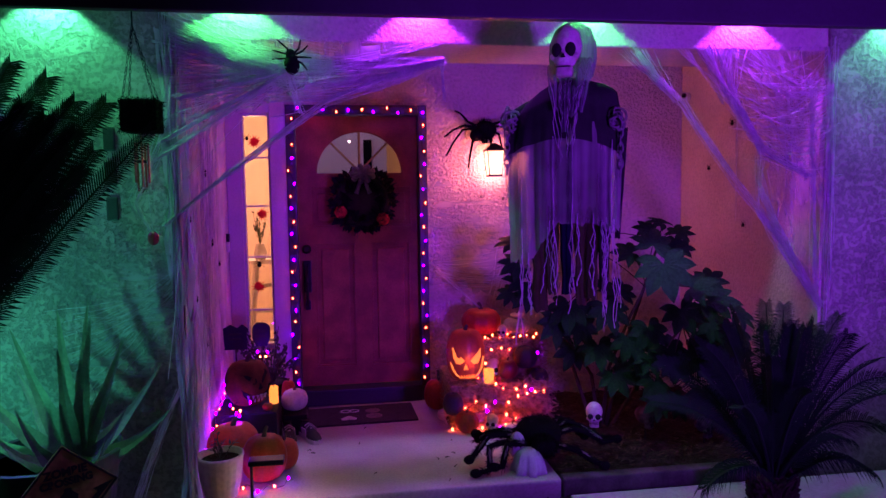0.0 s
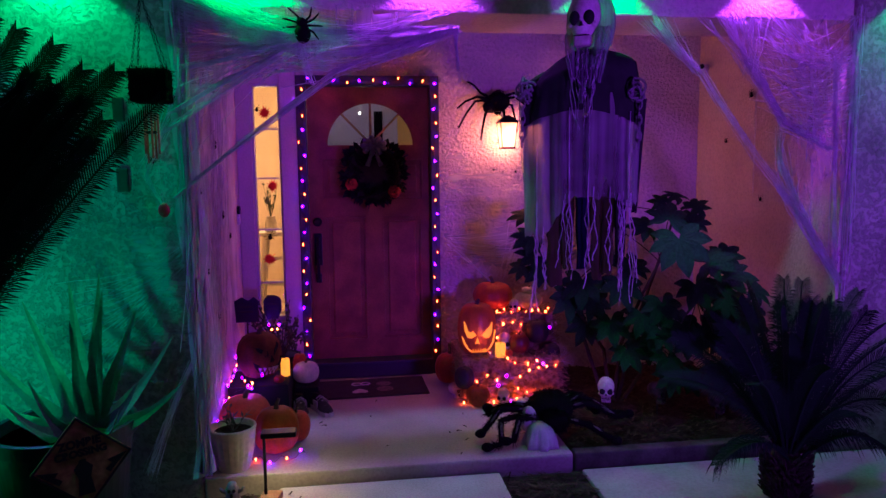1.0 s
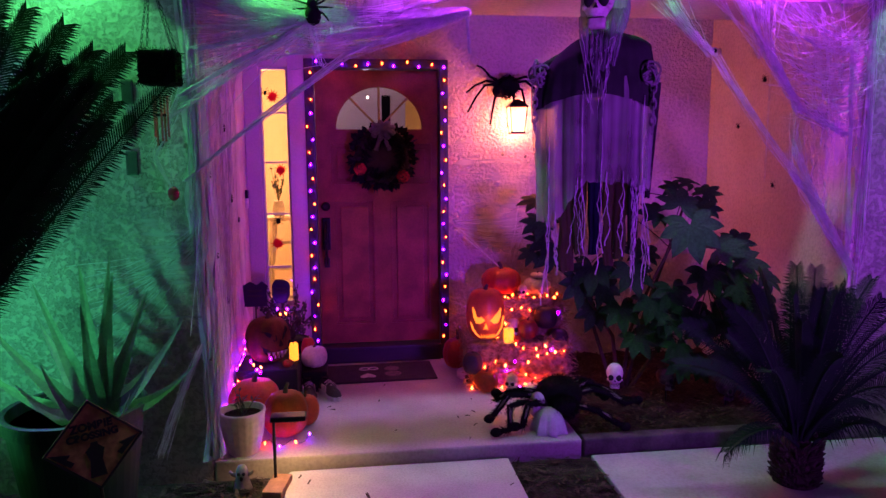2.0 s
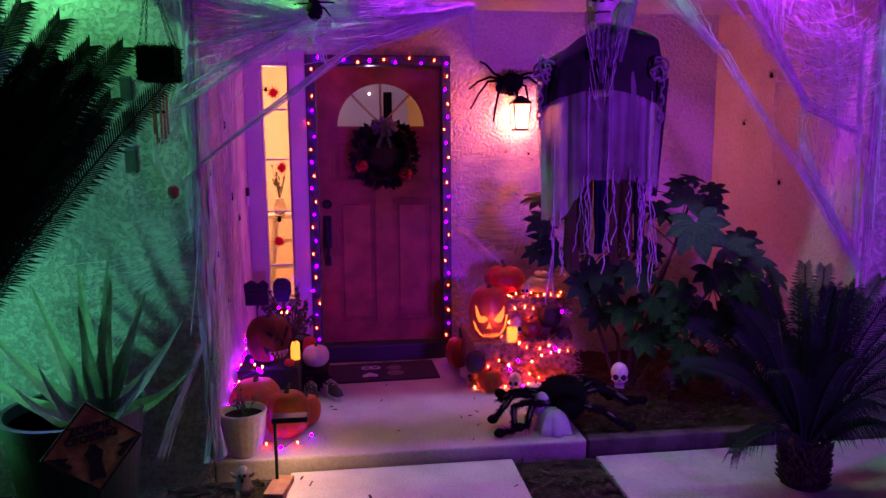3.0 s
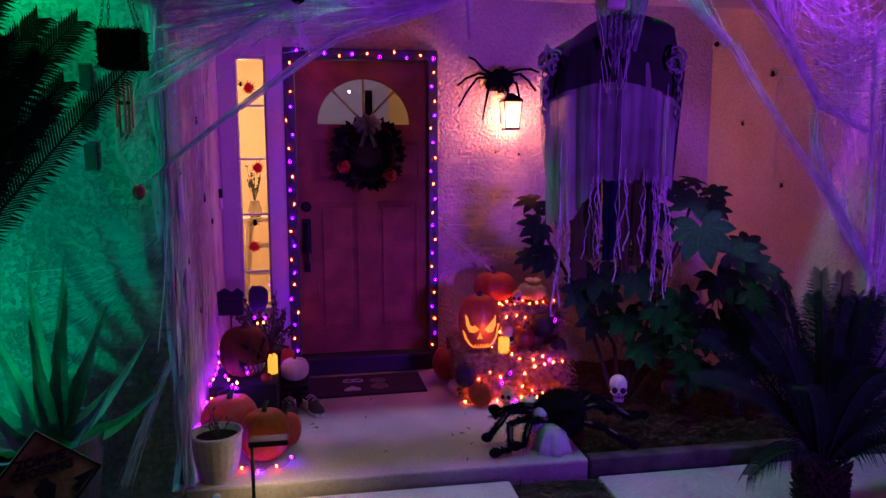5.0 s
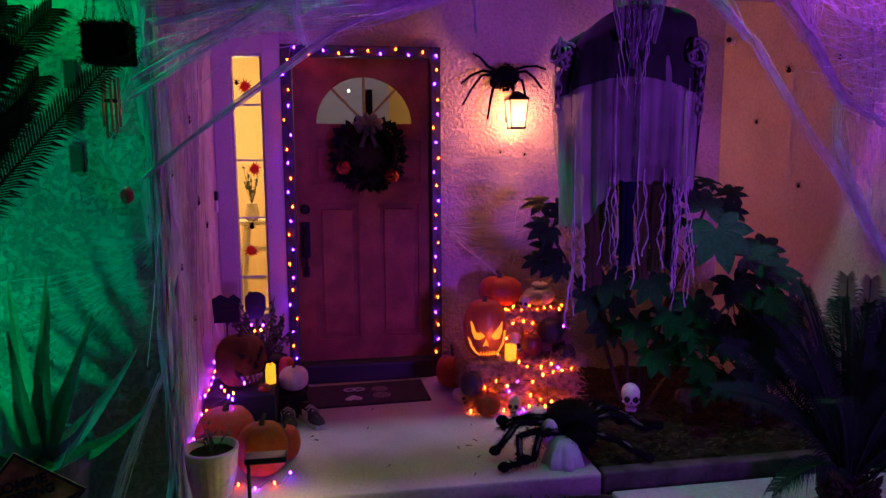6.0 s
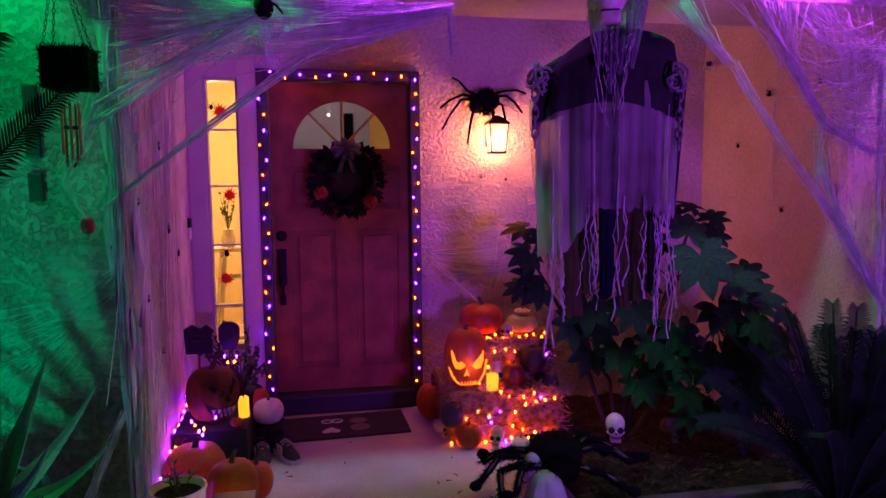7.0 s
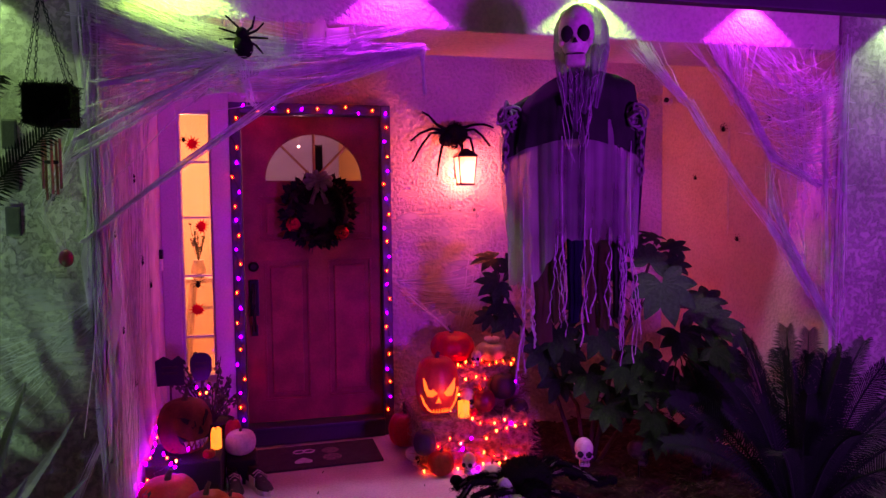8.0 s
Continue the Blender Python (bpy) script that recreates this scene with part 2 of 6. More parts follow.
BULB_O, BULB_P, BULB_R = glow("orange_bulb", (1.0, 0.045, 0.002), 95), glow("purple_bulb", (0.20, 0.006, 1.0), 170), glow("amber_bulb", (1.0, 0.085, 0.005), 95)
FLAME = glow("candle_glow", (1.0, 0.34, 0.02), 1.4)
CUT = glow("pumpkin_cut_glow", (1.0, 0.25, 0.015), 1.15)
LANTERN = glow("lantern_bulb", (1.0, 0.55, 0.20), 22)
LEDGLOW = {PURPLE: glow("violet_led", PURPLE, 25), TEAL: glow("teal_led", TEAL, 25), GREEN: glow("green_led", GREEN, 25), PINK: glow("pink_led", PINK, 25)}


# ---- builders ----
def mesh(name, bm, mats, smooth=False):
    me = bpy.data.meshes.new(name)
    bmesh.ops.recalc_face_normals(bm, faces=bm.faces)
    bm.to_mesh(me)
    bm.free()
    for m in (mats if isinstance(mats, (list, tuple)) else [mats]):
        me.materials.append(m)
    if smooth:
        me.polygons.foreach_set("use_smooth", [True] * len(me.polygons))
    return me


def part(name, bm, mats, parent, label="", smooth=False):
    ob = new(name, mesh(name, bm, mats, smooth))
    ob.parent = parent
    return tagged(ob, label)


def thing(name, label, category, x=0, y=0, z=0, rz=0, group="", rx=0, ry=0):
    ob = new(name)
    ob.empty_display_size = 0.05
    ob.matrix_world = pose(x, y, z, rx, ry, rz)
    return tagged(ob, label, category, group)


def solid(name, bm, mats, label, category="", kind="", smooth=False, m=None, group=""):
    ob = new(name, mesh(name, bm, mats, smooth))
    if m is not None:
        ob.matrix_world = m
    return tagged(ob, label, category, group, kind)


def box(bm, x0, x1, y0, y1, z0, z1, bevel=0.0, m=None, mi=0):
    mt = Matrix.Translation(((x0 + x1) / 2, (y0 + y1) / 2, (z0 + z1) / 2)) @ Matrix.Diagonal((x1 - x0, y1 - y0, z1 - z0, 1))
    made = bmesh.ops.create_cube(bm, size=1, matrix=mt)["verts"]
    if bevel:
        edges = list({e for v in made for e in v.link_edges})
        got = bmesh.ops.bevel(bm, geom=edges, offset=bevel, segments=2, profile=0.6, affect="EDGES")
        made = list({v for f in got["faces"] for v in f.verts} | {v for v in made if v.is_valid})
    faces = {f for v in made for f in v.link_faces}
    for f in faces:
        f.material_index = mi
    if m is not None:
        bmesh.ops.transform(bm, matrix=m, verts=list({v for f in faces for v in f.verts}))
    return bm


def boxes(*dims, bevel=0.0):
    bm = bmesh.new()
    for d in dims:
        box(bm, *d, bevel=bevel)
    return bm


def ball(bm, r, m=None, u=16, v=10, sx=1, sy=1, sz=1, mi=0):
    mt = (m or Matrix()) @ Matrix.Diagonal((sx, sy, sz, 1))
    made = bmesh.ops.create_uvsphere(bm, u_segments=u, v_segments=v, radius=r, matrix=mt)["verts"]
    for f in {f for w in made for f in w.link_faces}:
        f.material_index = mi
    return bm


def lathe(bm, profile, seg=24, m=None, mi=0, warp=None):
    """Turns (radius, height) pairs round z."""
    rings = []
    for r, z in profile:
        ring = []
        for i in range(seg):
            a = 2 * math.pi * i / seg
            k = warp(a, z) if warp else 1
            p = Vector((r * k * math.cos(a), r * k * math.sin(a), z))
            ring.append(bm.verts.new(m @ p if m is not None else p))
        rings.append(ring)
    for a, b in zip(rings, rings[1:]):
        for i in range(seg):
            f = bm.faces.new((a[i], a[(i + 1) % seg], b[(i + 1) % seg], b[i]))
            f.material_index = mi
    for ring, flip in ((rings[0], True), (rings[-1], False)):
        f = bm.faces.new(ring[::-1] if flip else ring)
        f.material_index = mi
    return bm


def tube(bm, pts, r0, r1=None, seg=6, mi=0):
    """A round rod along points, from radius r0 to r1."""
    r1 = r0 if r1 is None else r1
    pts = [Vector(p) for p in pts]
    rings = []
    for i, p in enumerate(pts):
        d = (pts[min(i + 1, len(pts) - 1)] - pts[max(i - 1, 0)]).normalized()
        s = d.cross(Vector((0, 0, 1)))
        s = s.normalized() if s.length > 1e-4 else Vector((1, 0, 0))
        u = s.cross(d)
        r = r0 + (r1 - r0) * i / (len(pts) - 1)
        rings.append([bm.verts.new(p + r * (s * math.cos(2 * math.pi * k / seg) + u * math.sin(2 * math.pi * k / seg))) for k in range(seg)])
    for a, b in zip(rings, rings[1:]):
        for k in range(seg):
            f = bm.faces.new((a[k], a[(k + 1) % seg], b[(k + 1) % seg], b[k]))
            f.material_index = mi
    if seg > 2:
        for ring in (rings[0][::-1], rings[-1]):
            bm.faces.new(ring).material_index = mi
    return bm


def bow(a, b, sag=0.0, n=8, jitter=0.0, side=(0, 0, -1), rnd=random):
    """Points from a to b, hanging through by sag."""
    a, b, side = Vector(a), Vector(b), Vector(side)
    out = []
    for i in range(n + 1):
        f = i / n
        p = a.lerp(b, f) + side * (sag * 4 * f * (1 - f))
        if jitter and 0 < i < n:
            p += Vector([rnd.uniform(-jitter, jitter) for _ in range(3)])
        out.append(p)
    return out


def prism(bm, outline, y0, y1, mi=0, m=None):
    """A flat outline of (x, z) pairs, made solid from y0 to y1."""
    front = [bm.verts.new((x, y0, z)) for x, z in outline]
    back = [bm.verts.new((x, y1, z)) for x, z in outline]
    faces = [bm.faces.new(front), bm.faces.new(back[::-1])]
    k = len(outline)
    for i in range(k):
        faces.append(bm.faces.new((front[i], back[i], back[(i + 1) % k], front[(i + 1) % k])))
    for f in faces:
        f.material_index = mi
    if m is not None:
        bmesh.ops.transform(bm, matrix=m, verts=front + back)
    return bm


# ---- structure ----
def ground_sheet():
    bm = bmesh.new()
    rnd = random.Random(3)
    xs = [-400, -60, -12, -6] + [-4 + 0.1 * i for i in range(100)] + [8, 12, 60, 400]
    ys = [-400, -60, -14, -8] + [-6 + 0.1 * i for i in range(46)] + [4, 12, 60, 400]
    grid = [[bm.verts.new((x, y, -0.10 + (rnd.uniform(-0.012, 0.012) if -5 < x < 6 and -6.5 < y < -1.7 else -0.02))) for y in ys] for x in xs]
    for i in range(len(xs) - 1):
        for j in range(len(ys) - 1):
            bm.faces.new((grid[i][j], grid[i + 1][j], grid[i + 1][j + 1], grid[i][j + 1]))
    return bm


solid("ground", ground_sheet(), SOIL, "dark mulch and soil front yard at night", "ground", "structure", True)
solid("floor", boxes((-0.84, 1.12, -1.65, 0.0, -0.25, 0.0), bevel=0.012), CONCRETE, "pale worn concrete porch slab with a low step", "porch floor", "structure")
solid("pavement", boxes((-0.46, 0.70, -9.0, -1.675, -0.2, -0.066), bevel=0.01), PATHMAT, "pale concrete garden path up to the porch", "path", "structure")
solid("kerb", boxes((1.13, 2.66, -1.66, -1.58, -0.2, 0.005), bevel=0.01), material("stained_kerb", (0.12, 0.11, 0.10), 0.9, spec=0.15, second=(0.06, 0.055, 0.05), scale=6, fine=70, bump=0.4), "low concrete edging round the planting bed", "kerb", "structure")
solid("road", boxes((1.16, 9.0, -9.0, -1.68, -0.2, -0.078), bevel=0.01), CONCRETE, "grey concrete yard beside the planting bed", "pavement", "structure")


def bed():
    bm = bmesh.new()
    rnd = random.Random(5)
    g = [[bm.verts.new((1.13 + 0.0765 * i, -1.59 + 0.0795 * j, -0.02 + rnd.uniform(-0.015, 0.02))) for j in range(21)] for i in range(21)]
    for i in range(20):
        for j in range(20):
            bm.faces.new((g[i][j], g[i + 1][j], g[i + 1][j + 1], g[i][j + 1]))
    return bm


solid("planting_bed", bed(), SOIL, "dark soil of the planting bed beside the porch", "soil", "structure", True)

WT = 2.80
solid("wall_north", boxes((-1.0, -0.755, 0, 0.15, -0.2, WT), (-0.755, -0.550, 0, 0.15, -0.2, 0.45), (-0.755, -0.550, 0, 0.15, 2.187, WT),
                          (-0.550, -0.37, 0, 0.15, -0.2, WT), (-0.37, 0.545, 0, 0.15, -0.2, 0.125), (-0.37, 0.545, 0, 0.15, 2.18, WT),
                          (0.545, 2.80, 0, 0.15, -0.2, WT)), STUCCO_PORCH, "rough beige stucco wall round the front door", "wall", "structure")
solid("wall_west", boxes((-1.05, -0.86, -1.64, -0.002, -0.2, WT)), STUCCO, "smooth stucco return wall of the porch", "wall", "structure")
solid("wall_front_west", boxes((-7.0, -0.845, -1.65, -1.50, -0.2, WT), bevel=0.012), STUCCO_ROUGH, "mottled dash stucco front wall", "wall", "structure")
solid("wall_east", boxes((2.66, 2.85, -1.63, -0.002, -0.2, WT)), STUCCO, "beige stucco return wall beside the planting bed", "wall", "structure")
solid("wall_front_east", boxes((2.68, 8.0, -1.65, -1.50, -0.2, WT), bevel=0.012), STUCCO_ROUGH, "dash stucco front wall lit violet", "wall", "structure")
solid("wall_header", boxes((-0.86, 2.66, -1.648, -1.15, 2.34, WT), bevel=0.01), STUCCO, "stucco beam over the porch opening", "wall", "structure")
solid("ceiling", boxes((-1.0, 2.8, -1.15, 0.0, 2.72, 2.80)), CEILING, "painted porch ceiling", "ceiling", "structure")
solid("soffit", boxes((-7.0, 8.0, -2.42, -1.655, 2.62, 2.68)), CEILING, "painted board soffit under the eave", "soffit", "structure")
solid("fascia", boxes((-7.0, 8.0, -2.46, -2.415, 2.27, 2.70), bevel=0.006), FASCIA, "dark painted fascia board along the eave", "fascia", "structure")
solid("roof", boxes((-7.0, 8.0, -2.5, 4.0, 2.82, 2.92)), FASCIA, "dark roof slab over the house", "roof", "structure")
for name, dims in (("wall_hall_back", (-1.9, 1.7, 2.6, 2.7, -0.1, 2.6)), ("wall_hall_west", (-2.0, -1.9, 0.16, 2.7, -0.1, 2.6)), ("wall_hall_east", (1.7, 1.8, 0.16, 2.7, -0.1, 2.6)),
                   ("ceiling_hall", (-2.0, 1.8, 0.16, 2.7, 2.6, 2.7)), ("floor_hall", (-2.0, 1.8, 0.16, 2.7, -0.1, 0.10)), ("wall_hall_front", (-1.9, -0.78, 0.155, 0.17, 0.1, 2.6))):
    solid(name, boxes(dims), CREAM, "warm cream painted wall of the lit hall", "hall", "structure")
solid("trim", boxes((-0.858, -0.757, -0.012, -0.001, 0.0, 2.30), (-0.548, -0.435, -0.012, -0.001, 0.0, 2.30), (-0.757, -0.548, -0.012, -0.001, 2.19, 2.30),
                    (-0.757, -0.548, -0.012, -0.001, 0.0, 0.45), bevel=0.003), PAINT, "painted casing boards round the sidelight", "trim", "structure")


# ---- door, sidelight, wall fittings ----
def arc(cx, cz, rx, rz, a0, a1, n):
    return [(cx + rx * math.cos(radians(a0 + (a1 - a0) * i / n)), cz + rz * math.sin(radians(a0 + (a1 - a0) * i / n))) for i in range(n + 1)]


def front_door():
    d = tagged(new("door_1"), "dark red stained wooden front door with a fan window", "door", kind="structure")
    cx, fz, rx, rz = 0.100, 1.748, 0.328, 0.318
    x0, x1, z0, z1 = -0.362, 0.537, 0.14, 2.172
    y0, y1 = 0.035, 0.080
    # slab round the fan-shaped opening
    bm = bmesh.new()
    box(bm, x0, x1, y0, y1, z0, 0.285)
    box(bm, x0, x1, y0, y1, 1.225, 1.345)
    box(bm, x0, x1, y0, y1, 1.645, fz)
    box(bm, x0, -0.245, y0, y1, 0.285, 1.225)
    box(bm, 0.052, 0.172, y0, y1, 0.285, 1.225)
    box(bm, 0.470, x1, y0, y1, 0.285, 1.225)
    box(bm, x0, -0.262, y0, y1, 1.345, 1.645)
    box(bm, 0.485, x1, y0, y1, 1.345, 1.645)
    top = arc(cx, fz, rx, rz, 180, 0, 28)
    for (ax, az), (bx, bz) in zip(top, top[1:]):
        prism(bm, [(ax, az), (bx, bz), (bx, z1), (ax, z1)], y0, y1)
    box(bm, x0, cx - rx, y0, y1, fz, z1)
    box(bm, cx + rx, x1, y0, y1, fz, z1)
    part("door_leaf", bm, DOORWOOD, d)
    # recessed panels with a raised field
    for px0, px1, pz0, pz1 in ((-0.245, 0.052, 0.285, 1.225), (0.172, 0.470, 0.285, 1.225), (-0.262, 0.485, 1.345, 1.645)):
        bm = bmesh.new()
        box(bm, px0, px1, y0 + 0.018, y1 - 0.012, pz0, pz1)
        g = 0.014
        for q in ((px0, px1, pz0, pz0 + g), (px0, px1, pz1 - g, pz1), (px0, px0 + g, pz0 + g, pz1 - g), (px1 - g, px1, pz0 + g, pz1 - g)):
            box(bm, q[0], q[1], y0 + 0.004, y0 + 0.018, q[2], q[3], bevel=0.003)
        box(bm, px0 + 0.045, px1 - 0.045, y0 + 0.006, y0 + 0.020, pz0 + 0.045, pz1 - 0.045, bevel=0.008)
        part("door_panel", bm, DOORWOOD, d)
    # glass, rim and three bars
    bm = bmesh.new()
    prism(bm, top, y0 + 0.020, y0 + 0.026)
    glass = part("pane", bm, GLASS, d, "clear fan-shaped glass")
    glass.visible_shadow = False
    bm = bmesh.new()
    inner = arc(cx, fz, rx - 0.012, rz - 0.012, 180, 0, 28)
    for i in range(28):
        prism(bm, [top[i], top[i + 1], inner[i + 1], inner[i]], y0 + 0.002, y0 + 0.03)
    part("window_rim", bm, DOORWOOD, d)
    for a in (48, 90, 132):
        bm = bmesh.new()
        ex, ez = cx + (rx - 0.004) * math.cos(radians(a)), fz + (rz - 0.004) * math.sin(radians(a))
        tube(bm, [(cx, y0 + 0.014, fz + 0.01), (ex, y0 + 0.014, ez)], 0.009, seg=6)
        part("muntin", bm, GOLD, d, "brass-coloured glazing bar")
    # lock set
    h = part("door_handle", boxes((-0.335, -0.275, 0.008, 0.034, 0.86, 1.10), bevel=0.006), BLACK, d, "black grip handle set")
    bm = bmesh.new()
    tube(bm, bow((-0.305, 0.004, 1.07), (-0.305, 0.004, 0.76), 0.05, side=(0, -1, 0), n=10), 0.011, seg=8)
    box(bm, -0.325, -0.285, 0.004, 0.034, 0.73, 0.80, bevel=0.005)
    part("grip", bm, BLACK, h)
    bm = bmesh.new()
    lathe(bm, [(0.033, 0), (0.033, 0.018), (0.02, 0.03)], 20, m=pose(-0.305, 0.034, 1.185, 90, 0, 0))
    part("deadbolt", bm, BLACK, d, "black round deadbolt")
    # casing and threshold
    f = tagged(new("door_frame"), "black painted casing round the front door", "door frame", kind="structure")
    for dims in ((-0.433, -0.366, -0.022, 0.10, 0.0, 2.247), (0.541, 0.607, -0.022, 0.10, 0.0, 2.247), (-0.366, 0.541, -0.022, 0.10, 2.178, 2.247)):
        part("casing", boxes(dims, bevel=0.006), TRIM, f)
    bm = boxes((-0.366, 0.541, -0.035, 0.0, 0.0, 0.10), (-0.366, 0.541, -0.06, 0.10, 0.10, 0.128), bevel=0.006)
    part("threshold", bm, TRIM, f, "dark metal threshold")


front_door()


def sidelight():
    w = tagged(new("window_1"), "narrow five-pane sidelight glowing with warm hall light", "window", kind="structure")
    bm = boxes((-0.755, -0.740, 0.02, 0.10, 0.45, 2.187), (-0.565, -0.550, 0.02, 0.10, 0.45, 2.187), (-0.740, -0.565, 0.02, 0.10, 2.172, 2.187), (-0.740, -0.565, 0.02, 0.10, 0.45, 0.485))
    part("window_frame", bm, PAINT, w)
    rails = [0.741, 1.137, 1.512, 1.868]
    for z in rails:
        part("glazing_bar", boxes((-0.740, -0.565, 0.03, 0.055, z - 0.006, z + 0.006)), PAINT, w)
    for a, b in zip([0.485] + rails, rails + [2.172]):
        p = part("pane", boxes((-0.740, -0.565, 0.058, 0.062, a, b)), GLASS, w)
        p.visible_shadow = False


sidelight()


def splat(x, z, seed, size=0.05):
    rnd = random.Random(seed)
    out = []
    for i in range(26):
        a = 2 * math.pi * i / 26
        r = size * (rnd.uniform(0.85, 1.25) if i % 2 else rnd.uniform(0.45, 0.62))
        out.append((x + r * math.cos(a), z + r * math.sin(a)))
    bm = bmesh.new()
    prism(bm, out, 0.052, 0.057)
    solid("gel_cling", bm, material("red_gel", (0.75, 0.03, 0.03), 0.3, bump=0, through_light=0.6), "red splatter gel cling on the sidelight glass", "cling", group="gel clings")


for i, (sx, sz) in enumerate(((-0.665, 1.985), (-0.625, 1.455), (-0.665, 0.915))):
    splat(sx, sz, 20 + i, 0.048)


def small_spider(x, y, z, size, rx=90, rz=0, label="small black plastic spider", spread=1.0, seed=1):
    """A spider with body, head and eight bent legs; it lies in its own x-y plane."""
    rnd = random.Random(seed)
    t = thing("toy_spider", label, "spider", x, y, z, rz, "toy spiders", rx=rx)
    bm = bmesh.new()
    ball(bm, size * 0.30, pose(0, -size * 0.28, size * 0.12), 10, 8, sy=1.25)
    ball(bm, size * 0.19, pose(0, size * 0.12, size * 0.1), 10, 8)
    part("body", bm, BLACKFUR, t, smooth=True)
    for side in (-1, 1):
        for k in range(4):
            a = radians(-40 + 32 * k + rnd.uniform(-6, 6))
            d = Vector((side * math.cos(a), math.sin(a), 0))
            reach = size * spread * rnd.uniform(0.9, 1.1)
            bm = bmesh.new()
            tube(bm, [d * size * 0.12 + Vector((0, 0, size * 0.1)), d * reach * 0.5 + Vector((0, 0, size * 0.36)),
                      d * reach * 0.85 + Vector((0, 0, size * 0.12)), d * reach + Vector((0, 0, 0))], size * 0.05, size * 0.025, seg=5)
            part("leg", bm, BLACKFUR, t)
    return t


small_spider(-0.715, 0.05, 2.015, 0.035, seed=2, label="tiny black spider cling on the sidelight")
small_spider(-0.655, 0.05, 1.09, 0.05, seed=3, label="black spider cling on the sidelight")


def wall_lantern():
    t = thing("wall_lantern", "lit black metal wall lantern with a warm bulb", "lantern", 1.095, 0, 1.82)
    part("wall_plate", boxes((-0.04, 0.04, -0.018, 0, -0.06, 0.10), bevel=0.006), BLACK, t)
    bm = bmesh.new()
    tube(bm, [(0, -0.01, 0.08), (0, -0.08, 0.13), (0, -0.14, 0.11)], 0.009)
    part("arm", bm, BLACK, t)
    bm = bmesh.new()
    lathe(bm, [(0.095, 0.075), (0.10, 0.085), (0.055, 0.115), (0.018, 0.135)], 4, m=pose(0, -0.145, 0, 0, 0, 45))
    part("roof", bm, BLACK, t)
    bm = bmesh.new()
    for k in range(4):
        box(bm, -0.052, 0.052, 0.042, 0.052, -0.112, -0.098, m=pose(0, -0.145, 0, 0, 0, 90 * k))
    part("base", bm, BLACK, t)
    for sx in (-1, 1):
        for sy in (-1, 1):
            bm = bmesh.new()
            tube(bm, [(sx * 0.046, -0.145 + sy * 0.046, -0.10), (sx * 0.062, -0.145 + sy * 0.062, 0.078)], 0.0045, seg=4)
            part("corner_bar", bm, BLACK, t)
    bm = bmesh.new()
    ball(bm, 0.024, pose(0, -0.145, -0.02), 12, 8, sz=1.6)
    b = part("bulb", bm, LANTERN, t, "glowing warm bulb", smooth=True)
    b.visible_shadow = False
    bm = bmesh.new()
    for k in range(4):
        m = pose(0, -0.145, 0, 0, 0, 90 * k)
        vs = [bm.verts.new(m @ Vector(p)) for p in ((-0.044, 0.046, -0.098), (0.044, 0.046, -0.098), (0.06, 0.062, 0.075), (-0.06, 0.062, 0.075))]
        bm.faces.new(vs)
    g = part("glass", bm, material("frosted_lantern_glass", (0.8, 0.6, 0.4), 0.4, through_light=0.8, bump=0.05, emit=(1.0, 0.36, 0.07), power=0.9), t, "frosted glowing glass")
    g.visible_shadow = False


wall_lantern()


def big_wall_spider():
    t = thing("plush_wall_spider", "large furry black spider perched over the lantern", "spider", 1.01, -0.09, 2.035)
    rnd = random.Random(8)
    bm = bmesh.new()
    ball(bm, 0.075, pose(0.03, 0, 0.02), 18, 12, sx=1.15, sz=0.95)
    ball(bm, 0.045, pose(-0.045, -0.02, -0.02), 14, 10)
    for _ in range(500):
        a, b = rnd.uniform(0, 6.28), rnd.uniform(-1.5, 1.5)
        d = Vector((math.cos(a) * math.cos(b), math.sin(a) * math.cos(b), math.sin(b)))
        p = Vector((0.03, 0, 0.02)) + 0.075 * d
        tube(bm, [p, p + d * rnd.uniform(0.012, 0.03) + Vector((0, 0, -0.006))], 0.0016, 0.0004, seg=3)
    part("body", bm, BLACKFUR, t, smooth=True)
    legs = [((-0.11, -0.04, 0.08), (-0.20, -0.02, 0.16)), ((-0.14, -0.05, 0.05), (-0.28, 0.0, -0.03)), ((-0.15, -0.05, 0.02), (-0.27, -0.01, -0.17)), ((-0.08, -0.07, -0.07), (-0.11, -0.05, -0.26)),
            ((0.06, -0.07, -0.06), (0.05, -0.08, -0.20)), ((0.12, -0.06, -0.01), (0.16, -0.05, -0.20)), ((0.15, -0.05, 0.05), (0.27, -0.02, -0.06)), ((0.14, -0.04, 0.08), (0.30, 0.0, 0.07))]
    for knee, end in legs:
        knee, end = Vector(knee), Vector(end)
        bm = bmesh.new()
        pts = [Vector((0, 0, 0)), knee * 0.6 + Vector((0, 0, 0.015)), knee, knee.lerp(end, 0.55) + Vector((0, 0, 0.015)), end]
        tube(bm, pts, 0.013, 0.006, seg=6)
        for a, b in zip(pts, pts[1:]):
            for _ in range(40):
                p = a.lerp(b, rnd.random())
                d = Vector([rnd.gauss(0, 1) for _ in range(3)]).normalized()
                tube(bm, [p, p + d * rnd.uniform(0.012, 0.022)], 0.0015, 0.0005, seg=3)
        part("leg", bm, BLACKFUR, t)


big_wall_spider()


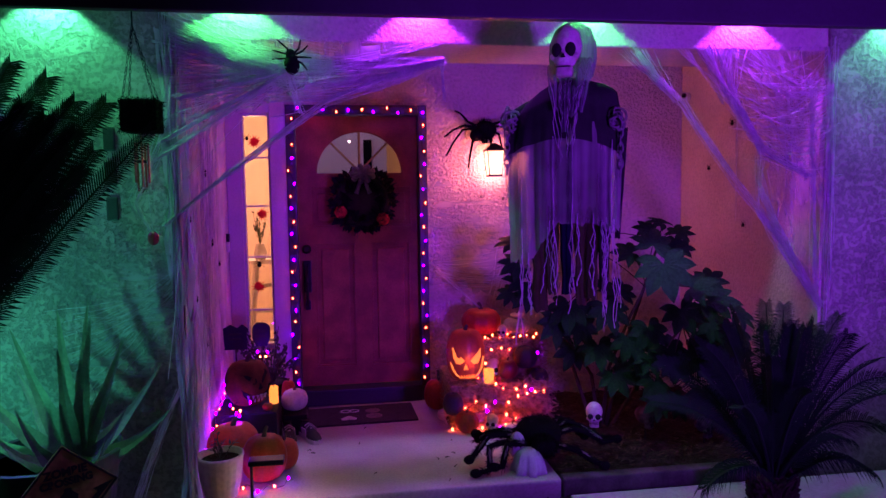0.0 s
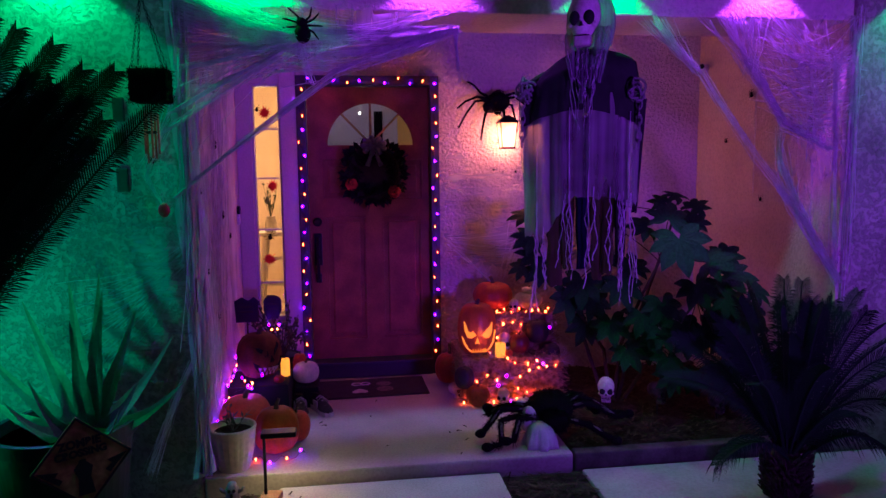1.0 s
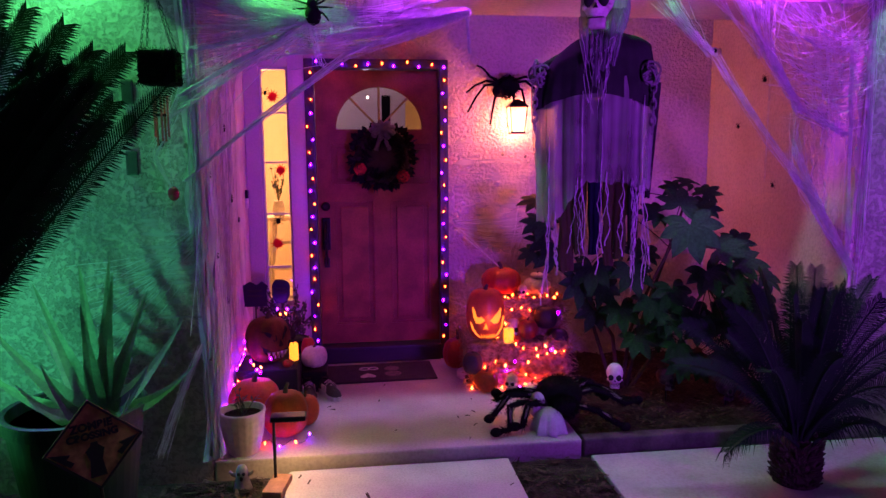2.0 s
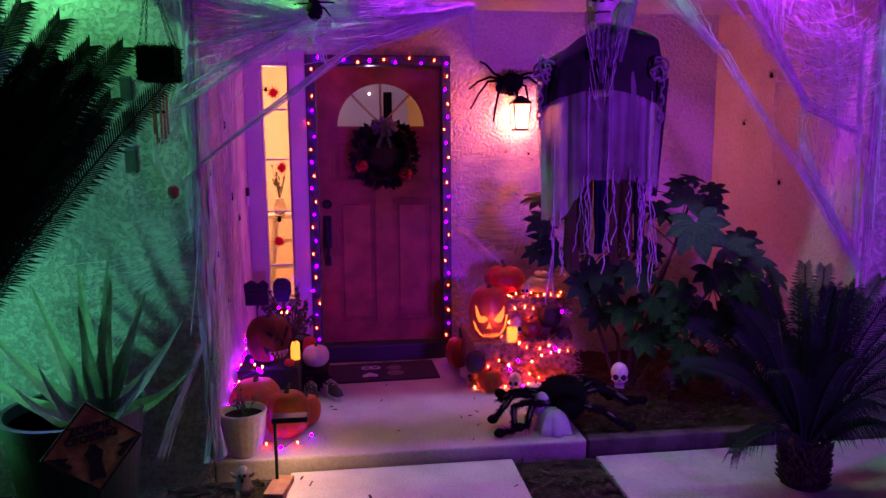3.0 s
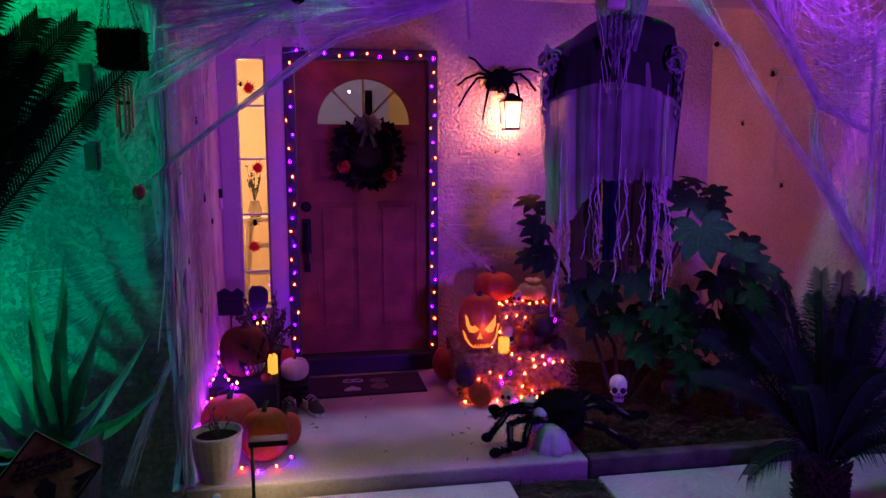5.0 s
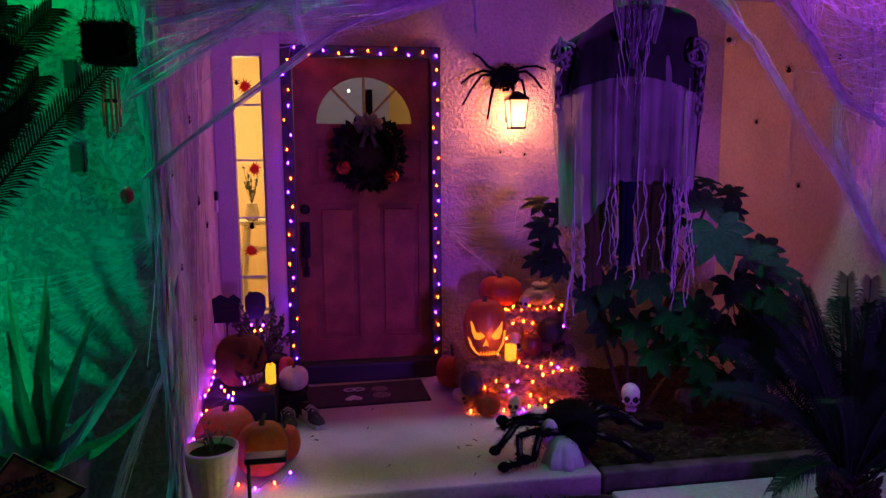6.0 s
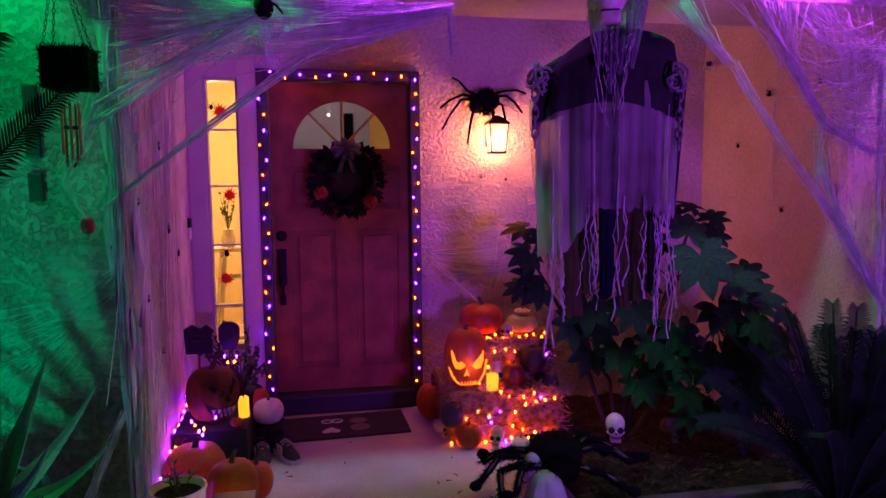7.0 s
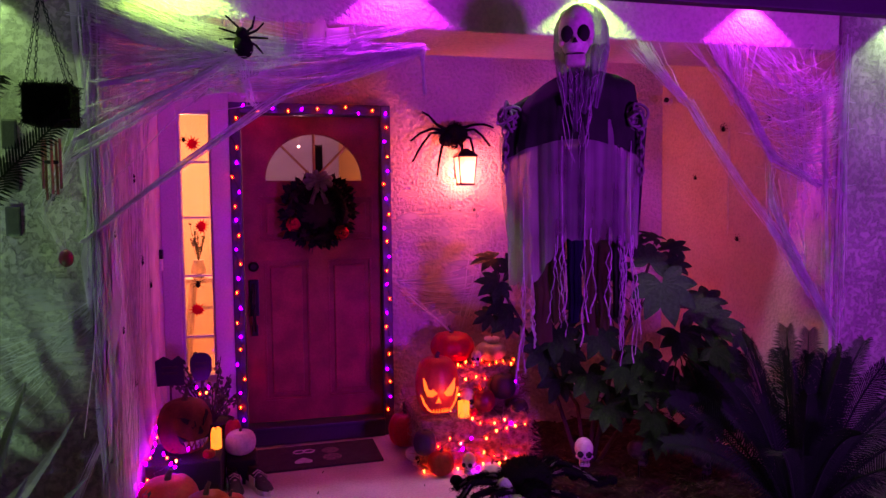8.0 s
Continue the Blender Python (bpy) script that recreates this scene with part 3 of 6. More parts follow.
def camera_fixture():
    t = thing("security_cam", "small white security camera on the return wall", "security camera", 2.655, -0.12, 2.31, 0)
    bm = bmesh.new()
    lathe(bm, [(0.028, 0), (0.028, 0.012)], 16, m=pose(0, 0, 0, 0, -90, 0))
    part("mount", bm, WHITEWOOD, t)
    bm = bmesh.new()
    lathe(bm, [(0.02, -0.03), (0.026, -0.02), (0.026, 0.05)], 16, m=pose(-0.055, -0.02, 0, 90, 0, -25))
    part("housing", bm, WHITEWOOD, t)
    bm = bmesh.new()
    lathe(bm, [(0.018, 0.05), (0.018, 0.056)], 16, m=pose(-0.055, -0.02, 0, 90, 0, -25))
    part("lens", bm, SOCKET, t, "black round lens")


camera_fixture()


def bell():
    t = thing("door_bell", "black and white doorbell button on the return wall", "doorbell", -0.858, -0.12, 1.26)
    part("plate", boxes((0, 0.018, -0.022, 0.022, -0.07, 0.0), bevel=0.004), WHITEWOOD, t)
    part("button", boxes((0, 0.022, -0.022, 0.022, 0.002, 0.06), bevel=0.004), BLACK, t)


bell()
for bz in (1.86, 1.695, 1.525):
    solid("number_plaque", boxes((-1.170, -1.115, -1.668, -1.651, bz - 0.058, bz + 0.058), bevel=0.008), material("dull_bronze", (0.09, 0.10, 0.09), 0.5, metal=0.5, bump=0.1),
          "plain dark metal bar fixed to the stucco wall", "plaque", group="wall bars")

for ex, colour in EAVE:
    t = thing("eave_light", "small round eave light glowing coloured", "light", ex, -1.735, 2.62, group="eave lights")
    bm = bmesh.new()
    lathe(bm, [(0.03, -0.012), (0.034, 0.0)], 16)
    case = part("housing", bm, BLACK, t)
    bm = bmesh.new()
    lathe(bm, [(0.018, -0.0145), (0.018, -0.0125)], 14)
    part("lens", bm, LEDGLOW[colour], case, "glowing coloured lens").visible_shadow = False


def wreath():
    t = thing("wreath", "dark leafy wreath with red roses and a grey bow", "wreath", 0.118, 0.0, 1.545)
    rnd = random.Random(4)
    bm = bmesh.new()
    ring = [(0.175 * math.cos(a * 0.2618), -0.02, 0.175 * math.sin(a * 0.2618)) for a in range(25)]
    tube(bm, ring, 0.04, seg=8)
    part("ring", bm, TWIG, t)
    bm = bmesh.new()
    for _ in range(420):
        a, q = rnd.uniform(0, 6.283), rnd.uniform(0, 6.283)
        c = Vector((0.175 * math.cos(a), -0.03, 0.175 * math.sin(a)))
        out = Vector((math.cos(a) * math.cos(q), -abs(math.sin(q)) * 0.8, math.sin(a) * math.cos(q))).normalized()
        side = out.cross(Vector((rnd.uniform(-1, 1), rnd.uniform(-1, 1), rnd.uniform(-1, 1)))).normalized()
        ln, w = rnd.uniform(0.045, 0.095), rnd.uniform(0.018, 0.032)
        p = c + out * 0.028
        vs = [bm.verts.new(v) for v in (p, p + out * ln * 0.5 + side * w, p + out * ln, p + out * ln * 0.5 - side * w)]
        bm.faces.new(vs)
    centre = bmesh.new()
    lathe(centre, [(0.02, -0.07), (0.09, -0.055), (0.135, 0.0), (0.12, 0.045), (0.05, 0.07)], 40, m=pose(0.0, -0.035, -0.005, 90, 0, 0) @ Matrix.Diagonal((1, 1, 0.6, 1)), warp=lambda a, z: 1 + 0.04 * math.cos(9 * a))
    part("fabric_pumpkin", centre, material("plum_fabric", (0.055, 0.03, 0.035), 0.9, scale=30, fine=200, bump=0.4), t, "dark plum fabric pumpkin in the middle", smooth=True)
    leaves = part("foliage", bm, CAPE, t, "black fabric leaves")
    tagged(leaves, kind="stuff")
    for rx, rz, s in ((0.145, -0.14, 0.056), (-0.165, -0.085, 0.054)):
        bm = bmesh.new()
        for k in range(4):
            for j in range(6):
                a = 2 * math.pi * j / 6 + k * 0.5
                r = s * (0.95 - 0.22 * k)
                m = pose(rx, -0.075 - 0.008 * k, rz) @ Matrix.Rotation(a, 4, "Y") @ Matrix.Translation((r * 0.5, 0, 0)) @ Euler((0, 0, -0.5 - 0.2 * k)).to_matrix().to_4x4()
                ball(bm, s * 0.46 * (1 - 0.12 * k), m, 8, 6, sy=0.25)
        part("rose", bm, ROSE, t, "red fabric rose", smooth=True)
    ribbon = material("grey_ribbon", (0.17, 0.15, 0.18), 0.7, scale=40, bump=0.4)
    bm = bmesh.new()
    ball(bm, 0.028, pose(0, -0.075, 0.19), 10, 8, sy=0.7)
    knot = part("bow", bm, ribbon, t, "crumpled grey ribbon bow", smooth=True)
    for k in range(9):
        a = radians(20 + k * 40)
        e = Vector((0.085 * math.cos(a), -0.09, 0.19 + 0.06 * math.sin(a)))
        bm = bmesh.new()
        tube(bm, bow((0.0, -0.07, 0.19), e, 0.03, side=(0, -1, 0.4), n=6), 0.014, 0.022, seg=6)
        part("loop", bm, ribbon, knot, smooth=True)
    for sx in (-0.05, 0.05):
        bm = bmesh.new()
        tube(bm, bow((0, -0.08, 0.18), (sx, -0.09, 0.05), 0.01, n=5, side=(0, -1, 0)), 0.013, 0.018, seg=5)
        part("tail", bm, ribbon, knot, smooth=True)


wreath()


def light_string(name, label, pts, bulbs, seed, jitter=0.0, r=0.0052):
    """A wire along pts with bulbs (a material each) spread along it."""
    rnd = random.Random(seed)
    t = thing(name, label, "string lights")
    pts = [Vector(p) for p in pts]
    bm = bmesh.new()
    tube(bm, pts, 0.0018, seg=4)
    part("wire", bm, BLACK, t)
    lens = [0.0]
    for a, b in zip(pts, pts[1:]):
        lens.append(lens[-1] + (b - a).length)
    shared = {}
    for i, m in enumerate(bulbs):
        s = lens[-1] * (i + 0.5) / len(bulbs)
        k = max(j for j in range(len(pts)) if lens[j] <= s + 1e-9)
        k = min(k, len(pts) - 2)
        p = pts[k].lerp(pts[k + 1], (s - lens[k]) / max(1e-6, lens[k + 1] - lens[k]))
        if m.name not in shared:
            bm = bmesh.new()
            lathe(bm, [(r * 0.5, -r * 1.4), (r, 0), (r * 0.8, r), (r * 0.2, r * 1.7)], 7)
            shared[m.name] = mesh("bulb", bm, m, True)
        b = new("bulb", shared[m.name])
        b.parent = t
        b.location = p + Vector([rnd.uniform(-jitter, jitter) for _ in range(3)])
    return t


_pts = []
for i in range(26):
    _pts.append((-0.40 + 0.022 * math.sin(i * 2.1), -0.034, 0.13 + 2.06 * i / 25))
for i in range(1, 15):
    _pts.append((-0.40 + 0.97 * i / 15, -0.034, 2.20 + 0.022 * math.sin(i * 1.9)))
for i in range(26):
    _pts.append((0.572 + 0.018 * math.sin(i * 1.7 + 1), -0.034, 2.19 - 2.06 * i / 25))
light_string("door_string_lights", "orange and purple string lights round the door casing", _pts, [(BULB_P, BULB_O)[i % 2] for i in range(54)], 11, 0.006)


# ---- pumpkins, skulls, hay ----
def pumpkin_mesh(r, h, ribs=10, skin=ORANGE, squash=0.07, seed=0, seg=40, deep=0.07):
    rnd = random.Random(seed)
    lob = [rnd.uniform(0.94, 1.05) for _ in range(ribs)]

    def warp(a, z):
        k = (a / (2 * math.pi) * ribs) % ribs
        i, f = int(k) % ribs, k - int(k)
        return (1 - deep + deep * math.sin(math.pi * f) ** 0.6) * (1 + (lob[i] - 1) * math.sin(math.pi * f))
    prof = []
    for i in range(15):
        u = math.pi * i / 14
        prof.append((max(0.012, r * math.sin(u) ** 0.78), h / 2 - h / 2 * math.cos(u) + (squash * h * 0.6 * (1 if i < 3 else 0) * (3 - i) / 3 if i < 3 else 0) - (squash * h * (i - 11) / 3 if i > 11 else 0)))
    bm = bmesh.new()
    lathe(bm, prof, seg, warp=warp)
    return bm


def stem_mesh(h, r, ln, lean=0.4):
    bm = bmesh.new()
    tube(bm, [(0, 0, h * 0.93), (ln * 0.1, 0, h * 0.93 + ln * 0.5), (ln * lean, 0, h * 0.93 + ln)], r, r * 0.6, seg=7)
    return bm


def pumpkin(x, y, z, r, h, label, skin=ORANGE, seed=0, rz=0, stem=0.05, group="pumpkins", ribs=10):
    t = thing("pumpkin", label, "pumpkin", x, y, z, rz, group)
    part("rind", pumpkin_mesh(r, h, skin=skin, seed=seed, ribs=ribs), skin, t, smooth=True)
    part("stem", stem_mesh(h, 0.12 * r, stem), STEM, t)
    return t


def carve(t, r, h, shapes, mat, name, label, lift=0.0, ang=0.0):
    """Cut shapes (angle across, height) bent round the rind's front."""
    for sh in shapes:
        bm = bmesh.new()
        f, b = [], []
        for u, v in sh:
            w = v / h * 2 - 1
            rr = r * max(0.2, (1 - w * w)) ** 0.39
            a = radians(-90 + u + ang)
            for lst, k in ((f, rr + lift), (b, rr - 0.02)):
                lst.append(bm.verts.new((k * math.cos(a), k * math.sin(a), v)))
        bm.faces.new(f)
        for i in range(len(f)):
            bm.faces.new((f[i], b[i], b[(i + 1) % len(f)], f[(i + 1) % len(f)]))
        part(name, bm, mat, t.children[0], label)


# left of the door
pumpkin(-0.705, -1.10, 0.0, 0.155, 0.255, "wide orange pumpkin on the porch slab", seed=1, stem=0.05)
pumpkin(-0.50, -1.37, 0.0, 0.125, 0.27, "upright orange pumpkin beside the flower pot", seed=2, rz=40, stem=0.055)
pumpkin(-0.405, -1.22, 0.0, 0.085, 0.185, "small lobed red-orange pumpkin", seed=3, ribs=6, stem=0.03)
solid("plinth", boxes((-0.84, -0.47, -0.92, -0.55, 0.0, 0.245), bevel=0.01), CAPE, "black cloth-covered box holding the carved pumpkin", "plinth")
solid("plinth", boxes((-0.46, -0.30, -0.66, -0.46, 0.0, 0.14), bevel=0.01), CAPE, "small black box under the white pumpkin", "plinth")
t = pumpkin(-0.66, -0.75, 0.247, 0.145, 0.31, "large orange pumpkin with a dark snarling face", material("aged_pumpkin_skin", (0.20, 0.065, 0.025), 0.7, spec=0.2, second=(0.09, 0.035, 0.015), scale=8, bump=0.4), seed=4, stem=0.05, rz=-12)
carve(t, 0.145, 0.31, [[(2, 0.232), (34, 0.168), (42, 0.178), (40, 0.205), (20, 0.225)], [(58, 0.172), (82, 0.225), (80, 0.245), (62, 0.205)],
                       [(45, 0.135), (52, 0.130), (58, 0.140), (51, 0.172)],
                       [(0, 0.150), (8, 0.100), (22, 0.062), (42, 0.045), (62, 0.052), (82, 0.095), (90, 0.150), (78, 0.112), (62, 0.098), (42, 0.100), (22, 0.108), (10, 0.130)]],
      SOCKET, "face_cut", "black cut-out feature", lift=0.003)
carve(t, 0.145, 0.31, [[(k - 4, 0.100), (k, 0.072), (k + 4, 0.099)] for k in (20, 32, 44, 56, 68)] + [[(k - 3, 0.052), (k, 0.078), (k + 3, 0.051)] for k in (26, 38, 50, 62)], BONE, "tooth", "pale tooth", lift=0.006)
pumpkin(-0.385, -0.56, 0.142, 0.088, 0.15, "white pumpkin on a small black box", WHITEPUMP, seed=5, stem=0.02)
pumpkin(-0.53, -0.87, 0.247, 0.033, 0.048, "tiny orange pumpkin on the black box", seed=6, stem=0.012)
pumpkin(-0.43, -0.47, 0.145, 0.05, 0.19, "small orange gourd behind the candle", seed=7, stem=0.02)


def candle(x, y, z, r, h, label):
    t = thing("led_candle", label, "candle", x, y, z, 0, "candles")
    bm = bmesh.new()
    rnd = random.Random(int(h * 1000))
    rim = [rnd.uniform(-0.006, 0.004) for _ in range(18)]
    lathe(bm, [(r, 0), (r, h * 0.5), (r * 0.98, h), (r * 0.86, h), (r * 0.8, h - 0.012)], 18)
    for v in bm.verts:
        if v.co.z > h - 0.001:
            v.co.z += rim[int((math.atan2(v.co.y, v.co.x) + math.pi) / 6.2832 * 17.99)]
    wax = part("wax", bm, FLAME, t, "glowing amber wax", smooth=True)
    bm = bmesh.new()
    tube(bm, [(0, 0, h - 0.012), (0.001, 0, h + 0.008)], 0.0015, seg=4)
    part("wick", bm, SOCKET, wax)


candle(-0.505, -0.72, 0.247, 0.029, 0.110, "glowing amber battery candle on the black box")

# right of the door
def bale(x0, x1, y0, y1, z0, z1, seed, label):
    rnd = random.Random(seed)
    t = thing("hay_bale", label, "hay bale", (x0 + x1) / 2, (y0 + y1) / 2, z0, 0, "hay bales")
    w, d, h = (x1 - x0) / 2, (y1 - y0) / 2, z1 - z0
    part("core", boxes((-w, w, -d, d, 0, h), bevel=0.025), HAY, t)
    bm = bmesh.new()
    for _ in range(2600):
        f = rnd.choice((0, 0, 0, 1, 2, 3))
        if f == 0:
            p, nrm = Vector((rnd.uniform(-w, w), -d, rnd.uniform(0, h))), Vector((0, -1, 0))
        elif f == 1:
            p, nrm = Vector((rnd.uniform(-w, w), rnd.uniform(-d, d), h)), Vector((0, 0, 1))
        else:
            s = -1 if f == 2 else 1
            p, nrm = Vector((s * w, rnd.uniform(-d, d), rnd.uniform(0, h))), Vector((s, 0, 0))
        dr = Vector((rnd.gauss(0, 1), rnd.gauss(0, 0.6), rnd.gauss(0, 0.6)))
        dr = (dr - nrm * dr.dot(nrm)).normalized() + nrm * rnd.uniform(0.0, 0.5)
        ln = rnd.uniform(0.03, 0.10)
        sd = dr.cross(nrm).normalized() * 0.0022
        a, b = p + nrm * 0.002 - dr * ln * 0.3, p + nrm * rnd.uniform(0.003, 0.022) + dr * ln
        if (a.z + z0) < 0.004 or (b.z + z0) < 0.004:
            continue
        bm.faces.new([bm.verts.new(v) for v in (a - sd, a + sd, b + sd * 0.5, b - sd * 0.5)])
    tagged(part("straw", bm, HAY, t, "loose straw stalks"), kind="stuff")
    for fx in (-0.45, 0.45):
        bm = bmesh.new()
        q = 0.004
        tube(bm, [(fx * w, -d - q, 0.004), (fx * w, -d - q, h + q), (fx * w, d + q, h + q), (fx * w, d + q, 0.004)], 0.003, seg=5)
        part("twine", bm, TWIG, t)
    return t


bale(0.66, 1.34, -0.70, -0.08, 0.0, 0.285, 1, "straw bale on the porch slab with string lights")
bale(0.86, 1.34, -0.50, -0.10, 0.287, 0.545, 2, "straw bale stacked on another bale")
pumpkin(0.950, -0.30, 0.547, 0.145, 0.205, "big orange pumpkin on the stacked straw bale", seed=11, stem=0.05, rz=150)
pumpkin(1.205, -0.33, 0.547, 0.105, 0.125, "pale green squash on the straw bale", TEALPUMP, seed=12, stem=0.012)
pumpkin(1.215, -0.33, 0.665, 0.055, 0.042, "small tan gourd on the pale squash", WHITEPUMP, seed=13, stem=0.012)
pumpkin(0.635, -0.28, 0.0, 0.112, 0.235, "orange pumpkin between the door and the straw", seed=14, stem=0.07, rz=100)
pumpkin(0.745, -0.815, 0.0, 0.076, 0.148, "small red-orange pumpkin on the porch slab", seed=15, stem=0.02)
pumpkin(1.035, -0.885, 0.0, 0.055, 0.07, "small white striped pumpkin", WHITEPUMP, seed=16, stem=0.025)
pumpkin(1.075, -0.605, 0.287, 0.07, 0.145, "dark red apple-shaped pumpkin on the straw", material("dark_red_skin", (0.22, 0.03, 0.02), 0.4, bump=0.1), seed=17, stem=0.025)
pumpkin(0.985, -0.665, 0.287, 0.03, 0.05, "tiny orange pumpkin on the straw", seed=18, stem=0.015)
DARKSKIN = material("dark_gourd_skin", (0.05, 0.035, 0.03), 0.6, second=(0.025, 0.02, 0.018), scale=12, bump=0.4)
for gx, gy, gz, gr, gh in ((1.215, -0.555, 0.345, 0.08, 0.17), (0.665, -0.745, 0.10, 0.068, 0.16), (1.300, -0.60, 0.20, 0.07, 0.16)):
    pumpkin(gx, gy, gz, gr, gh, "dark oval gourd tucked into the straw", DARKSKIN, seed=int(gx * 100), stem=0.01, ribs=7)
candle(0.930, -0.655, 0.287, 0.036, 0.095, "glowing amber battery candle on the straw")

t = pumpkin(0.780, -0.59, 0.287, 0.138, 0.385, "tall jack-o'-lantern glowing with a fierce face", material("jack_skin", (0.64, 0.12, 0.03), 0.45, second=(0.48, 0.08, 0.02), scale=8, bump=0.2), seed=19, stem=0.035, rz=0)
carve(t, 0.138, 0.385, [[(-52, 0.255), (-12, 0.172), (-24, 0.150), (-38, 0.152), (-46, 0.192)], [(40, 0.250), (4, 0.172), (14, 0.150), (28, 0.152), (36, 0.192)], [(-9, 0.155), (-17, 0.108), (-9, 0.116), (-2, 0.108)],
                         [(-60, 0.155), (-56, 0.100), (-44, 0.060), (-30, 0.040), (-32, 0.052), (-44, 0.078), (-46, 0.098), (-51, 0.092), (-54, 0.125)], [(54, 0.190), (52, 0.110), (42, 0.066), (28, 0.042), (30, 0.054), (40, 0.082), (42, 0.104), (46, 0.096), (48, 0.140)]]
      + [[(u - 4, 0.046), (u - 1, 0.076 - 0.00022 * abs(u)), (u + 3, 0.044)] for u in (-24, -14, -5, 4, 13, 22)],
      CUT, "face_cut", "glowing cut-out feature", lift=0.003, ang=0)


def skull_mesh(s, teeth=True):
    """Cranium, brow, cheeks and jaw, with dark sockets; the face looks along -y. s: height."""
    bm = bmesh.new()
    ball(bm, s * 0.40, pose(0, 0.06 * s, 0.60 * s), 20, 14, sx=0.88, sy=1.08, sz=0.98)
    ball(bm, s * 0.27, pose(0, -0.16 * s, 0.37 * s), 16, 10, sx=1.02, sy=0.80, sz=0.85)
    box(bm, -0.19 * s, 0.19 * s, -0.34 * s, -0.02 * s, 0.0, 0.20 * s, bevel=0.06 * s)
    for sx in (-1, 1):
        ball(bm, s * 0.12, pose(sx * 0.150 * s, -0.315 * s, 0.475 * s), 12, 8, sx=1.05, sy=0.75, sz=1.1, mi=1)
        ball(bm, s * 0.09, pose(sx * 0.24 * s, -0.20 * s, 0.37 * s), 10, 7, sy=1.2, sz=0.7)
    prism(bm, [(-0.055 * s, 0.33 * s), (0.055 * s, 0.33 * s), (0, 0.42 * s)], -0.40 * s, -0.26 * s, mi=1)
    for k in range(7 if teeth else 0):
        x = (-0.15 + 0.05 * k) * s
        box(bm, x - 0.006 * s, x + 0.006 * s, -0.352 * s, -0.30 * s, 0.08 * s, 0.26 * s, mi=1)
    box(bm, -0.17 * s, 0.17 * s, -0.352 * s, -0.28 * s, 0.165 * s, 0.180 * s, mi=1)
    return bm


def skull(x, y, z, s, rz, label, rx=0):
    return solid("toy_skull", skull_mesh(s), [BONE, SOCKET], label, "skull", smooth=True, m=pose(x, y, z, rx, 0, rz), group="toy skulls")


skull(1.075, -0.44, 0.547, 0.095, -25, "small plastic skull on the stacked straw bale")
skull(0.985, -0.545, 0.287, 0.14, -15, "small plastic skull behind the candle")
skull(0.915, -0.81, 0.0, 0.115, -30, "plastic skull on the porch slab")
skull(0.625, -0.60, 0.0, 0.105, 50, "plastic skull beside the straw bale")
# dark copy of the bone plastic: two stakes' dimness is put into the colour
DIMBONE = material("dimmed_bone_plastic", (0.09, 0.085, 0.08), 0.7, second=(0.03, 0.03, 0.03), scale=25, bump=0.2, spec=0.1)
for x, y, z, s, rz in ((1.515, -1.10, 0.095, 0.15, -20), (1.86, -1.10, 0.06, 0.14, 40), (2.20, -1.22, 0.02, 0.13, 30)):
    t = thing("skull_stake", "plastic skull on a thin garden stake in the soil", "skull", x, y, 0, rz, "skull stakes")
    bm = skull_mesh(s)
    bmesh.ops.translate(bm, verts=bm.verts, vec=(0, 0, z))
    part("skull", bm, [BONE if x < 1.6 else DIMBONE, SOCKET], t, smooth=True)
    bm = bmesh.new()
    tube(bm, [(0, 0, -0.06), (0, 0, z + 0.03)], 0.006)
    part("stake", bm, BLACK, t)

rnd = random.Random(31)
_p = []
for i in range(70):
    f = i / 69
    x = 0.70 + 0.62 * abs(((f * 5.0) % 2) - 1)
    z = 0.02 + 0.52 * f
    y = -0.722 if z < 0.285 else -0.522
    _p.append((x + rnd.uniform(-0.03, 0.03), y + rnd.uniform(-0.02, 0.006), z + rnd.uniform(-0.02, 0.02)))
light_string("straw_string_lights", "orange string lights draped over the straw bales", _p, [(BULB_R, BULB_R, BULB_O, BULB_R, BULB_R, BULB_P)[i % 6] for i in range(44)], 12, 0.012)
_p = [(0.86 + 0.48 * i / 20, -0.44 + 0.05 * math.sin(i * 1.3), 0.555 + 0.012 * math.sin(i * 2.0)) for i in range(21)]
light_string("straw_string_lights", "amber string lights along the top of the straw", _p, [(BULB_R, BULB_O)[i % 2] for i in range(14)], 13, 0.008)
_p = [(0.64 + 0.66 * i / 24, -0.735 - 0.06 * abs(math.sin(i * 0.9)), 0.012) for i in range(25)]
light_string("straw_string_lights", "amber string lights lying before the straw", _p, [(BULB_R, BULB_R, BULB_P, BULB_R)[i % 4] for i in range(13)], 14, 0.004)
_p = [(-0.80 + 0.06 * math.sin(i * 1.1) + 0.22 * (i / 45), -1.28 + 0.80 * i / 45 + 0.05 * math.sin(i * 2.3), 0.02 + 0.50 * (i / 45) + 0.06 * abs(math.sin(i * 1.7))) for i in range(46)]
light_string("porch_string_lights", "purple and orange string lights over the pumpkins", _p, [(BULB_P, BULB_P, BULB_O, BULB_P, BULB_R)[i % 5] for i in range(36)], 15, 0.03)
_p = [(-0.835 + 0.012 * math.sin(i * 1.9), -1.42 + 1.0 * i / 30, 0.05 + 0.30 * (i / 30) + 0.05 * math.sin(i * 1.3)) for i in range(31)]
light_string("porch_string_lights", "purple string lights along the foot of the return wall", _p, [(BULB_P, BULB_P, BULB_O)[i % 3] for i in range(18)], 17, 0.006)
_p = [(-0.50 + 0.16 * math.cos(math.pi * (0.10 + 0.08 * i)), -1.37 - 0.16 * math.sin(math.pi * (0.10 + 0.08 * i)), 0.012 + 0.03 * (i % 3 == 1)) for i in range(10)]
